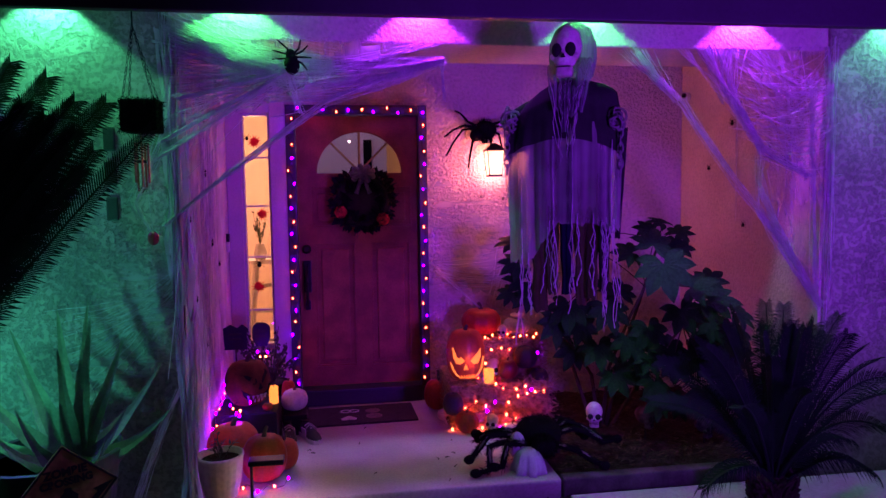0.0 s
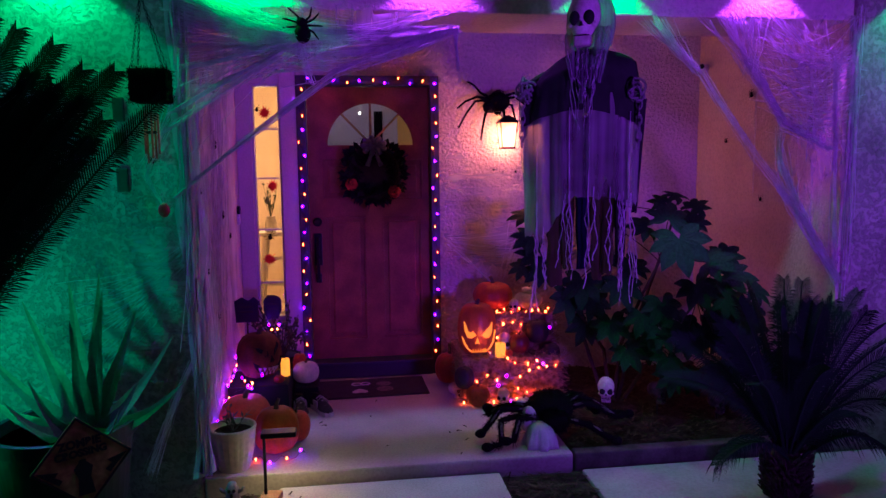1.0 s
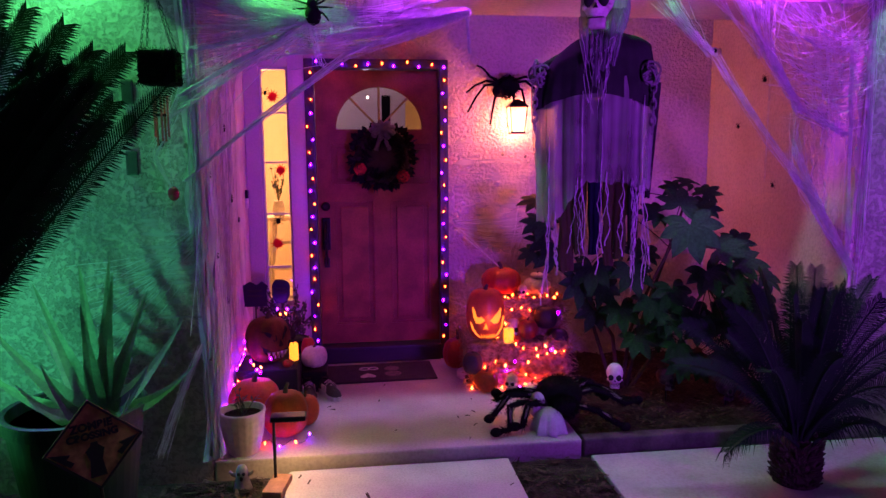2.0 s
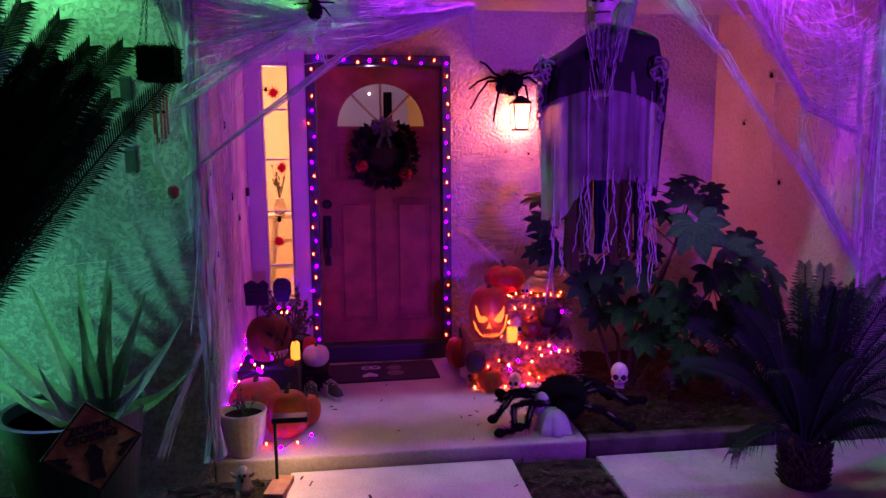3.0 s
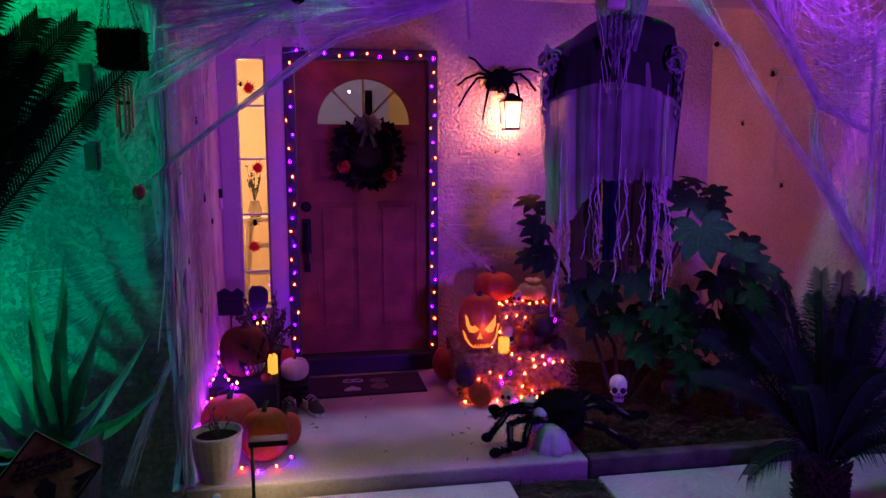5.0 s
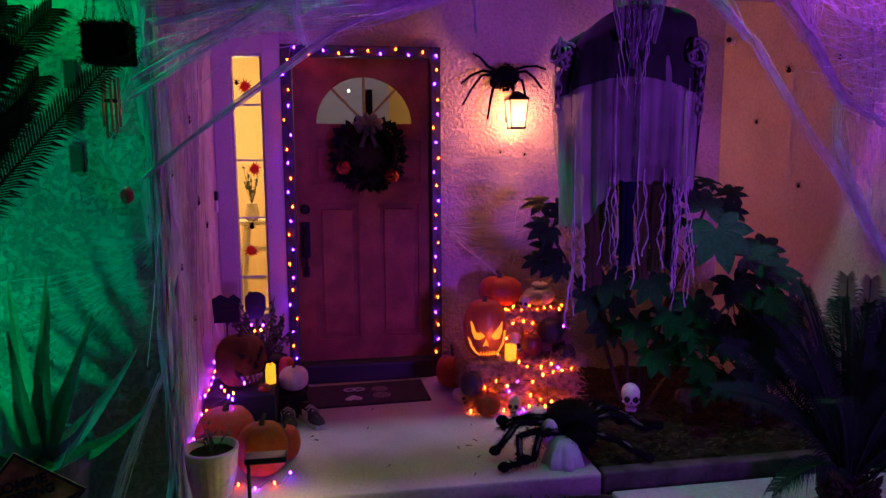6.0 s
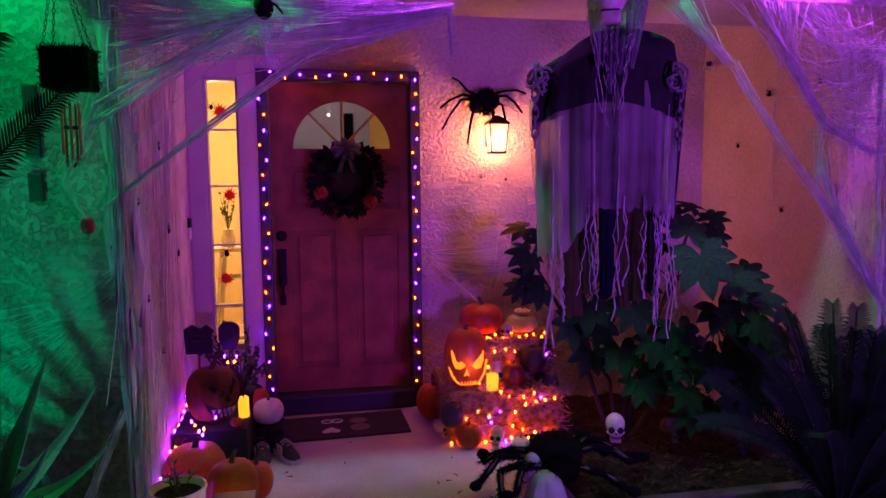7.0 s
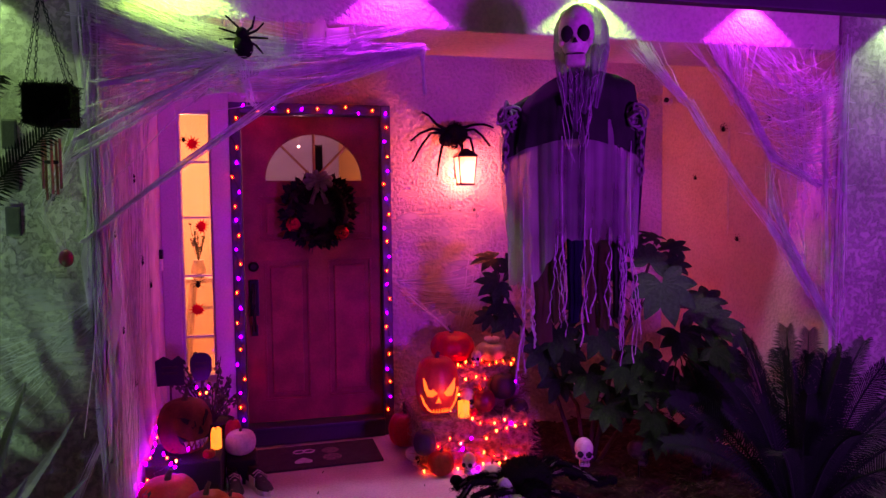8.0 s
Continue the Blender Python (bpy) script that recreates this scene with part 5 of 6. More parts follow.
    solid("hanging_reaper", bm, [BONE, SOCKET, material("grey_black_cape_cloth", (0.030, 0.036, 0.030), 0.95, scale=12, fine=250, bump=0.4, spec=0.05), GAUZE, THREAD, RAG, material("grey_rope", (0.20, 0.19, 0.19), 0.8, scale=60, bump=0.6),
                                 gauze("hood_gauze", (0.30, 0.29, 0.32), 0.70, streak=60), material("navy_rag_cloth", (0.010, 0.012, 0.03), 0.95, scale=12, bump=0.3, spec=0.05), gauze("pale_drape", (0.34, 0.30, 0.28), 0.62, streak=40)],
          "hanging skull figure in black cape and torn lavender gauze", "figure", smooth=True, m=pose(0.963, -2.159, 0, 0, 0, -24))


reaper()


def hanging_basket():
    t = thing("hanging_basket", "shaggy black fibre box hanging by chains from the eave", "hanging basket", -0.938, -1.85, 1.872)
    rnd = random.Random(14)
    bm = bmesh.new()
    box(bm, -0.080, 0.080, -0.065, 0.065, 0.0, 0.145, bevel=0.012)
    for _ in range(1500):
        f = rnd.choice((0, 0, 1, 2, 3))
        p = [Vector((rnd.uniform(-0.08, 0.08), -0.065, rnd.uniform(0, 0.145))), Vector((rnd.uniform(-0.08, 0.08), rnd.uniform(-0.06, 0.06), 0.145)),
             Vector((-0.08, rnd.uniform(-0.06, 0.06), rnd.uniform(0, 0.145))), Vector((0.08, rnd.uniform(-0.06, 0.06), rnd.uniform(0, 0.145)))][f]
        d = Vector([rnd.gauss(0, 1) for _ in range(3)]).normalized()
        tube(bm, [p, p + d * rnd.uniform(0.008, 0.028)], 0.0018, 0.0006, seg=3)
    crate = part("box", bm, CHAR, t)
    for sx in (-1, 1):
        for sy in (-1, 1):
            bm = bmesh.new()
            a, b = Vector((sx * 0.068, sy * 0.05, 0.14)), Vector((-0.025, 0, 0.48))
            for k in range(18):
                c = a.lerp(b, (k + 0.5) / 18)
                m = Matrix.Translation(c) @ (b - a).to_track_quat("Z", "X").to_matrix().to_4x4() @ pose(0, 0, 0, 0, 0, 90 * (k % 2))
                tube(bm, [m @ Vector((0.005 * math.cos(i * 0.898), 0, 0.012 * math.sin(i * 0.898))) for i in range(8)], 0.0016, seg=3)
            part("chain", bm, BLACK, t)
    bm = bmesh.new()
    tube(bm, [(-0.025, 0, 0.475), (-0.025, 0, 0.748)], 0.004)
    part("hook", bm, BLACK, t)


hanging_basket()


def wind_chime():
    t = thing("wind_chime", "copper tube wind chime below the hanging box", "wind chime", -0.955, -1.82, 1.865)
    for k in range(5):
        a = 2 * math.pi * k / 5
        x, y = 0.030 * math.cos(a), 0.030 * math.sin(a)
        bm = bmesh.new()
        tube(bm, [(x, y, -0.035), (x, y, -0.22 - 0.02 * (k % 3))], 0.0048, seg=8)
        tube(bm, [(x, y, -0.035), (x * 0.4, y * 0.4, 0.01)], 0.0008, seg=3)
        part("tube", bm, COPPER, t)
    bm = bmesh.new()
    lathe(bm, [(0.022, -0.128), (0.024, -0.122), (0.022, -0.116)], 16)
    tube(bm, [(0, 0, -0.12), (0, 0, 0.01)], 0.0009, seg=3)
    part("clapper", bm, TWIG, t)


wind_chime()
t = thing("red_ornament", "small red oval ornament caught in a web strand", "ornament", -0.925, -1.80, 1.385)
bm = bmesh.new()
ball(bm, 0.026, None, 14, 10, sy=0.6, sz=1.3)
part("body", bm, RED, t, smooth=True)
bm = bmesh.new()
tube(bm, [(0, 0, 0.03), (-0.02, 0.02, 0.22)], 0.001, seg=3)
part("cord", bm, THREAD, t)
t = small_spider(-0.268, -1.84, 2.225, 0.125, rx=78, rz=160, label="black plastic spider hanging from the eave web", spread=0.78, seed=5)
bm = bmesh.new()
tube(bm, [(0, 0, 0), pose(-0.268, -1.84, 2.225, 78, 0, 160).inverted() @ Vector((-0.268, -1.83, 2.62))], 0.001, seg=3)
part("thread", bm, THREAD, t)
for i, (x, y, z, s, rx, rz) in enumerate(((-0.846, -1.40, 1.46, 0.03, 90, 90), (-0.846, -0.95, 1.72, 0.04, 90, 90), (-0.846, -0.80, 1.30, 0.04, 90, 90), (-0.846, -1.30, 1.02, 0.03, 90, 90),
                                          (-0.846, -0.55, 1.15, 0.03, 90, 90), (-0.846, -1.05, 0.72, 0.03, 90, 90), (1.02, -0.012, 1.56, 0.022, 90, 0), (1.19, -0.012, 1.545, 0.022, 90, 30), (2.645, -0.75, 2.05, 0.04, 90, -90), (2.645, -0.9, 1.35, 0.03, 90, -90),
                                          (2.645, -0.45, 1.75, 0.03, 90, -90), (2.30, -1.60, 2.0, 0.03, 90, 0), (2.45, -1.60, 1.93, 0.025, 90, 40), (-1.0, -1.668, 1.62, 0.03, 90, 10), (-0.12, -1.66, 2.12, 0.022, 90, 0), (1.06, -0.012, 0.98, 0.02, 90, 10))):
    small_spider(x, y, z, s, rx, rz, "tiny black plastic spider stuck in the web", seed=40 + i)


# ---- webs ----
def web(name, label, bundles, veils, seed):
    """bundles: (a, b, spread at a, spread at b, strands, sag, radius); veils: (four corners, material, sag, ripple)."""
    rnd = random.Random(seed)
    t = thing(name, label, "cobweb", group="stretched cobwebs")
    bm = bmesh.new()
    for a, b, sa, sb, n, sag, rad in bundles:
        for _ in range(n):
            p = Vector(a) + Vector([rnd.gauss(0, s) for s in sa])
            q = Vector(b) + Vector([rnd.gauss(0, s) for s in sb])
            tube(bm, bow(p, q, sag * rnd.uniform(0.4, 1.6), n=7, jitter=0.004, rnd=rnd), 1.3 * rad * rnd.uniform(0.5, 1.7), 1.3 * rad * rnd.uniform(0.5, 1.3), seg=3)
    tagged(part("fibre_net", bm, WEB, t, "fine pale stretched fibres"), kind="stuff")
    for c, m, sag, rip in veils:
        bm = bmesh.new()
        c = [Vector(v) for v in c]
        nu, nv = 26, 14
        g = []
        for i in range(nu + 1):
            row = []
            for j in range(nv + 1):
                u, v = i / nu, j / nv
                p = c[0].lerp(c[1], u).lerp(c[3].lerp(c[2], u), v)
                p += Vector((rnd.gauss(0, rip), rnd.gauss(0, rip * 0.4), -sag * 4 * u * (1 - u) * v))
                if i in (0, nu) or j in (0, nv):
                    p += Vector((rnd.gauss(0, 0.015), 0, rnd.gauss(0, 0.015)))
                row.append(bm.verts.new(p))
            g.append(row)
        for i in range(nu):
            for j in range(nv):
                bm.faces.new((g[i][j], g[i + 1][j], g[i + 1][j + 1], g[i][j + 1]))
        part("veil", bm, m, t, "sheer torn web sheet", smooth=True)


L0, HOOK, SPD = (-0.84, -1.68, 2.32), (0.475, -1.69, 2.25), (-0.27, -1.80, 2.17)
web("cobweb", "pale cobweb stretched over the porch corner and beam", [
    (L0, HOOK, (0.03, 0.02, 0.07), (0.02, 0.01, 0.01), 60, 0.05, 0.0013),
    (L0, SPD, (0.02, 0.02, 0.09), (0.02, 0.02, 0.03), 90, 0.01, 0.0013),
    ((-0.84, -1.68, 2.0), SPD, (0.02, 0.02, 0.16), (0.02, 0.02, 0.03), 34, 0.0, 0.0013),
    ((-0.93, -1.70, 1.76), SPD, (0.006, 0.005, 0.006), (0.01, 0.01, 0.01), 8, 0.0, 0.0016),
    ((-0.90, -1.69, 1.44), (-0.112, -1.70, 2.037), (0.005, 0.005, 0.005), (0.008, 0.004, 0.010), 10, -0.01, 0.0016),
    ((-0.112, -1.70, 2.037), HOOK, (0.008, 0.004, 0.010), (0.005, 0.004, 0.005), 14, -0.01, 0.0016),
    ((-0.40, -1.70, 2.10), HOOK, (0.10, 0.02, 0.05), (0.01, 0.01, 0.01), 50, 0.05, 0.0012),
    ((-0.80, -1.70, 2.15), HOOK, (0.03, 0.02, 0.08), (0.01, 0.01, 0.01), 46, 0.01, 0.0012),
    ((-0.90, -1.69, 1.44), (-0.112, -1.70, 2.037), (0.002, 0.002, 0.002), (0.003, 0.003, 0.003), 3, -0.01, 0.0036),
    ((-0.112, -1.70, 2.037), HOOK, (0.003, 0.003, 0.003), (0.002, 0.002, 0.002), 3, -0.01, 0.0036),
    ((-0.93, -1.70, 1.75), (-0.24, -1.74, 2.20), (0.003, 0.004, 0.003), (0.008, 0.006, 0.006), 5, 0.0, 0.0026),
    ((-0.90, -1.70, 1.84), SPD, (0.010, 0.004, 0.006), (0.008, 0.004, 0.004), 9, 0.0, 0.0024),
    ((-0.80, -1.70, 2.045), SPD, (0.012, 0.004, 0.010), (0.010, 0.004, 0.006), 8, 0.0, 0.0022),
    ((-0.70, -1.70, 2.085), SPD, (0.014, 0.004, 0.012), (0.010, 0.004, 0.006), 6, 0.0, 0.0020),
    ((-0.80, -1.70, 2.34), SPD, (0.04, 0.004, 0.020), (0.012, 0.004, 0.008), 12, 0.0, 0.0022),
    ((-0.10, -1.70, 2.10), HOOK, (0.05, 0.004, 0.030), (0.006, 0.004, 0.004), 10, 0.01, 0.0020),
    ((-0.20, -1.70, 2.20), (0.42, -1.70, 2.33), (0.03, 0.004, 0.04), (0.05, 0.004, 0.01), 10, 0.01, 0.0018),
    (SPD, (-0.23, -1.72, 1.98), (0.02, 0.01, 0.01), (0.02, 0.01, 0.01), 10, 0.03, 0.0012),
    (HOOK, (0.49, -1.66, 2.065), (0.004, 0.004, 0.004), (0.004, 0.003, 0.006), 14, 0.0, 0.0020),
    ((-0.845, -1.67, 2.40), (-0.845, -1.67, 1.2), (0.02, 0.015, 0.05), (0.02, 0.02, 0.30), 60, 0.0, 0.0013),
    ((-0.84, -1.45, 2.30), (-0.838, -1.50, 0.40), (0.004, 0.16, 0.03), (0.004, 0.13, 0.30), 50, 0.0, 0.0013),
    ((-0.838, -0.90, 2.30), (-0.838, -1.0, 0.55), (0.004, 0.30, 0.03), (0.004, 0.28, 0.30), 36, 0.0, 0.0013),
], [
    (((-0.84, -1.69, 2.34), (0.46, -1.69, 2.33), (-0.22, -1.72, 2.12), (-0.84, -1.69, 1.95)), VEIL, 0.05, 0.006),
    (((-0.842, -1.70, 2.36), (-0.842, -0.25, 2.30), (-0.842, -0.35, 0.45), (-0.842, -1.66, 0.10)), VEIL_THICK, 0.0, 0.004),
    (((-0.89, -1.67, 2.38), (-0.78, -1.68, 2.36), (-0.80, -1.68, 0.06), (-0.86, -1.67, 0.02)), VEIL_THICK, 0.0, 0.006),
], 1)
web("cobweb", "wispy cobweb over the mottled front wall", [
    ((-0.86, -1.67, 1.15), (-1.30, -1.67, 0.85), (0.01, 0.003, 0.04), (0.08, 0.003, 0.12), 36, 0.03, 0.0011),
    ((-0.86, -1.67, 1.95), (-1.02, -1.75, 1.55), (0.01, 0.003, 0.06), (0.015, 0.01, 0.03), 14, 0.02, 0.0013),
    ((-1.02, -1.75, 1.56), (-0.93, -1.80, 1.41), (0.008, 0.008, 0.008), (0.004, 0.004, 0.004), 8, 0.0, 0.0014),
    ((-0.86, -1.69, 0.62), (-1.06, -1.80, 0.12), (0.006, 0.006, 0.012), (0.016, 0.01, 0.02), 22, -0.02, 0.0010),
], [
    (((-1.45, -1.675, 1.35), (-0.86, -1.675, 1.30), (-0.86, -1.675, 0.55), (-1.25, -1.675, 0.50)), gauze("thin_wall_web", (0.8, 0.78, 0.8), 0.05, streak=30, axis=0), 0.0, 0.003),
], 2)
FARVEIL = gauze("far_wall_veil", (0.8, 0.78, 0.8), 0.05, streak=42, soft=0.22)
A0, A1, A2, A3, A4 = (1.52, -1.68, 2.32), (1.767, -1.68, 2.057), (2.241, -1.68, 1.459), (2.398, -1.68, 1.271), (2.64, -1.68, 0.92)
B0, B1, B2, B3 = (1.95, -1.68, 2.335), (2.079, -1.68, 2.06), (2.266, -1.68, 1.786), (2.55, -1.68, 1.645)
web("cobweb", "pale cobweb sagging from the beam down the far wall", [
    (A0, A1, (0.045, 0.01, 0.012), (0.012, 0.01, 0.012), 30, 0.01, 0.0017),
    (A1, A2, (0.010, 0.01, 0.010), (0.008, 0.01, 0.010), 12, 0.02, 0.0014),
    (A2, A3, (0.012, 0.01, 0.010), (0.022, 0.01, 0.016), 22, 0.0, 0.0016),
    (A3, A4, (0.022, 0.01, 0.020), (0.010, 0.01, 0.020), 36, 0.01, 0.0018),
    ((2.245, -1.68, 1.64), A3, (0.022, 0.01, 0.06), (0.018, 0.01, 0.012), 26, 0.0, 0.0014),
    (B0, B1, (0.09, 0.01, 0.01), (0.028, 0.01, 0.015), 60, 0.01, 0.0015),
    (B1, B2, (0.028, 0.01, 0.015), (0.016, 0.01, 0.016), 40, 0.0, 0.0016),
    (B2, B3, (0.016, 0.01, 0.016), (0.012, 0.01, 0.012), 18, 0.0, 0.0015),
    ((2.25, -1.68, 1.80), (2.245, -1.68, 1.50), (0.01, 0.01, 0.02), (0.02, 0.01, 0.03), 10, 0.0, 0.0012),
    ((2.545, -1.68, 2.10), (2.60, -1.68, 1.00), (0.012, 0.01, 0.06), (0.010, 0.01, 0.06), 16, 0.0, 0.0013),
    ((2.67, -1.68, 2.30), (2.67, -1.68, 1.30), (0.020, 0.01, 0.05), (0.015, 0.01, 0.20), 40, 0.0, 0.0013),
    ((2.13, -1.68, 2.20), (2.66, -1.68, 2.12), (0.08, 0.02, 0.10), (0.03, 0.015, 0.10), 42, 0.06, 0.0012),
    ((2.20, -1.68, 1.96), (2.66, -1.68, 2.02), (0.06, 0.02, 0.08), (0.03, 0.015, 0.16), 42, 0.07, 0.0012),
    ((2.33, -1.68, 1.82), (2.66, -1.68, 1.85), (0.08, 0.02, 0.06), (0.03, 0.015, 0.16), 30, 0.05, 0.0011),
    ((2.36, -1.68, 2.22), (2.48, -1.68, 1.78), (0.12, 0.02, 0.06), (0.08, 0.015, 0.10), 40, -0.05, 0.0011),
    ((2.645, -0.8, 2.05), (2.645, -0.8, 1.38), (0.0, 0.006, 0.0), (0.0, 0.004, 0.02), 6, 0.0, 0.0012),
], [
    (((1.98, -1.675, 2.33), (2.69, -1.675, 2.34), (2.68, -1.675, 1.62), (2.27, -1.675, 1.80)), FARVEIL, 0.0, 0.010),
    (((2.27, -1.68, 1.80), (2.70, -1.68, 1.70), (2.70, -1.68, 0.95), (2.40, -1.68, 1.28)), FARVEIL, 0.0, 0.010),
], 3)
web("cobweb", "thin cobweb spun over the wall beside the lantern", [
    ((0.66, -0.03, 1.02), (1.25, -0.03, 0.98), (0.02, 0.0, 0.04), (0.05, 0.0, 0.06), 22, 0.05, 0.0010),
    ((0.66, -0.03, 1.02), (0.93, -0.30, 0.76), (0.01, 0.01, 0.01), (0.005, 0.005, 0.005), 5, 0.0, 0.0013),
    ((1.30, -0.03, 1.25), (1.15, -0.05, 0.75), (0.05, 0.0, 0.06), (0.05, 0.01, 0.03), 18, 0.0, 0.0010),
], [
    (((0.66, -0.02, 1.70), (1.35, -0.02, 1.45), (1.30, -0.025, 0.75), (0.64, -0.025, 0.9)), gauze("thin_web", (0.8, 0.78, 0.8), 0.16, streak=24, axis=0), 0.0, 0.003),
], 4)


# ---- plants ----
def frond_mesh(base, tip, rise, n, width, seed, fall=0.25, roll=0.0, leaf_w=0.0034):
    """A feather leaf: a tapering midrib with two ranks of stiff narrow leaflets."""
    rnd = random.Random(seed)
    base, tip = Vector(base), Vector(tip)
    rib = bow(base, tip, rise, n=18, side=(0, 0, 1))
    bm = bmesh.new()
    tube(bm, rib, 0.008, 0.0025, seg=5)
    up = Vector((0, 0, 1))
    for i in range(n):
        f = 0.10 + 0.90 * i / (n - 1)
        k = min(17, int(f * 18))
        p = rib[k].lerp(rib[k + 1], f * 18 - k)
        d = (rib[k + 1] - rib[k]).normalized()
        s = d.cross(up).normalized()
        nrm = s.cross(d)
        s, nrm = s * math.cos(roll) + nrm * math.sin(roll), nrm * math.cos(roll) - s * math.sin(roll)
        ln = width * (0.35 + 0.65 * math.sin(math.pi * min(1, 0.12 + 0.86 * f)) ** 0.7) * rnd.uniform(0.92, 1.08)
        for sd in (-1, 1):
            out = (s * sd * 0.80 + d * (0.45 + 0.5 * f) + nrm * 0.30).normalized()
            a = p
            mid = a + out * ln * 0.55 + Vector((0, 0, -0.02 * ln))
            end = a + out * ln + Vector((0, 0, -fall * ln * rnd.uniform(0.6, 1.3)))
            w = d * leaf_w
            v = [bm.verts.new(q) for q in (a - w, a + w, mid + w, end, mid - w)]
            bm.faces.new((v[0], v[1], v[2], v[4]))
            bm.faces.new((v[4], v[2], v[3]))
    return bm


def sago(x, y, z, crown, trunk_r, fronds, label, width, n=44, roll=(0.0, 0.4), leaf_w=0.0034):
    t = thing("sago_palm", label, "palm", x, y, z, 0, "sago palms")
    rnd = random.Random(int(abs(x) * 100))
    bm = bmesh.new()
    lathe(bm, [(trunk_r * 0.95, 0), (trunk_r * 1.05, crown * 0.4), (trunk_r * 0.9, crown * 0.8), (trunk_r * 0.45, crown)], 18)
    for _ in range(520):
        a, h = rnd.uniform(0, 6.28), rnd.uniform(0.02, crown)
        p = Vector((trunk_r * math.cos(a), trunk_r * math.sin(a), h))
        d = Vector((math.cos(a), math.sin(a), 0.9))
        tube(bm, [p * 0.97, p + d * rnd.uniform(0.012, 0.024)], 0.0075, 0.003, seg=4)
    part("trunk", bm, PALMTRUNK, t)
    for i, (b, e, rise, *droop) in enumerate(fronds):
        part("frond", frond_mesh(b, e, rise, n, width, 100 + i, fall=droop[0] if droop else 0.25, roll=0.0 if droop else rnd.gauss(*roll), leaf_w=leaf_w), PALM, t)
    return t


_f = []
rnd = random.Random(77)
for i in range(30):
    a = 2.39996 * i + 0.4
    u = (i + 0.5) / 30
    el = radians(87 - 54 * u)
    L = rnd.uniform(0.74, 0.90)
    _f.append(((0.03 * math.cos(a), 0.03 * math.sin(a), 0.22), (L * math.cos(el) * math.cos(a), L * math.cos(el) * math.sin(a), 0.22 + L * math.sin(el)), 0.05 + 0.10 * math.cos(el)))
_f += [((-0.03, -0.06, 0.22), (-0.42, -0.08, 0.23), 0.10, 0.8), ((0.03, -0.06, 0.22), (0.46, -0.12, 0.25), 0.10, 0.8), ((0.05, 0.0, 0.22), (0.50, 0.10, 0.34), 0.08, 0.7), ((-0.02, 0, 0.24), (-0.60, 0.1, 0.62), 0.10),
       ((-0.02, 0, 0.24), (-0.42, -0.05, 0.80), 0.06), ((0.0, 0, 0.24), (-0.02, -0.16, 1.03), 0.03), ((0.02, 0, 0.24), (0.22, 0.02, 0.98), 0.03)]
sago(2.065, -2.12, -0.09, 0.24, 0.105, _f, "dark sago palm with stiff feather fronds in the yard", 0.125, n=60, roll=(0.0, 0.9), leaf_w=0.0036)
_c = Vector((-1.66, -2.84, 0.0))
_rows = [(-0.78, -2.46, 1.82, 0.03), (-0.966, -2.90, 1.73, 0.10), (-0.896, -2.88, 1.66, 0.10), (-0.81, -2.86, 1.66, 0.11), (-1.058, -2.92, 1.77, 0.09), (-1.14, -2.90, 1.80, 0.08), (-1.22, -2.86, 1.84, 0.07),
         (-0.93, -2.80, 1.58, 0.07), (-1.00, -2.84, 1.62, 0.07), (-0.90, -2.72, 1.52, 0.05), (-1.08, -2.80, 1.66, 0.06), (-1.02, -2.74, 1.50, 0.05), (-1.12, -2.76, 1.56, 0.05), (-0.97, -2.62, 1.46, 0.04), (-1.18, -2.84, 1.72, 0.06),
         (-1.10, -2.66, 1.40, 0.04), (-1.26, -2.80, 1.62, 0.05), (-1.20, -2.70, 1.50, 0.05), (-1.34, -2.9, 1.80, 0.05), (-1.32, -2.72, 1.48, 0.05), (-1.06, -2.70, 1.60, 0.07), (-1.16, -2.95, 1.62, 0.07),
         (-1.5, -2.9, 1.75, 0.06), (-1.9, -3.3, 1.5, 0.1), (-1.3, -3.1, 1.5, 0.1)]
_f = [((0, 0, 0.70), Vector((x + (0.03 if y > -2.5 else 0.03), y, z + (0.10 if y > -2.5 else 0.31))) - _c, r) for x, y, z, r in _rows]
sago(_c.x, _c.y, -0.10, 0.74, 0.12, _f, "tall dark sago palm with long feather fronds", 0.115, n=125, roll=(1.3, 0.3), leaf_w=0.0042)


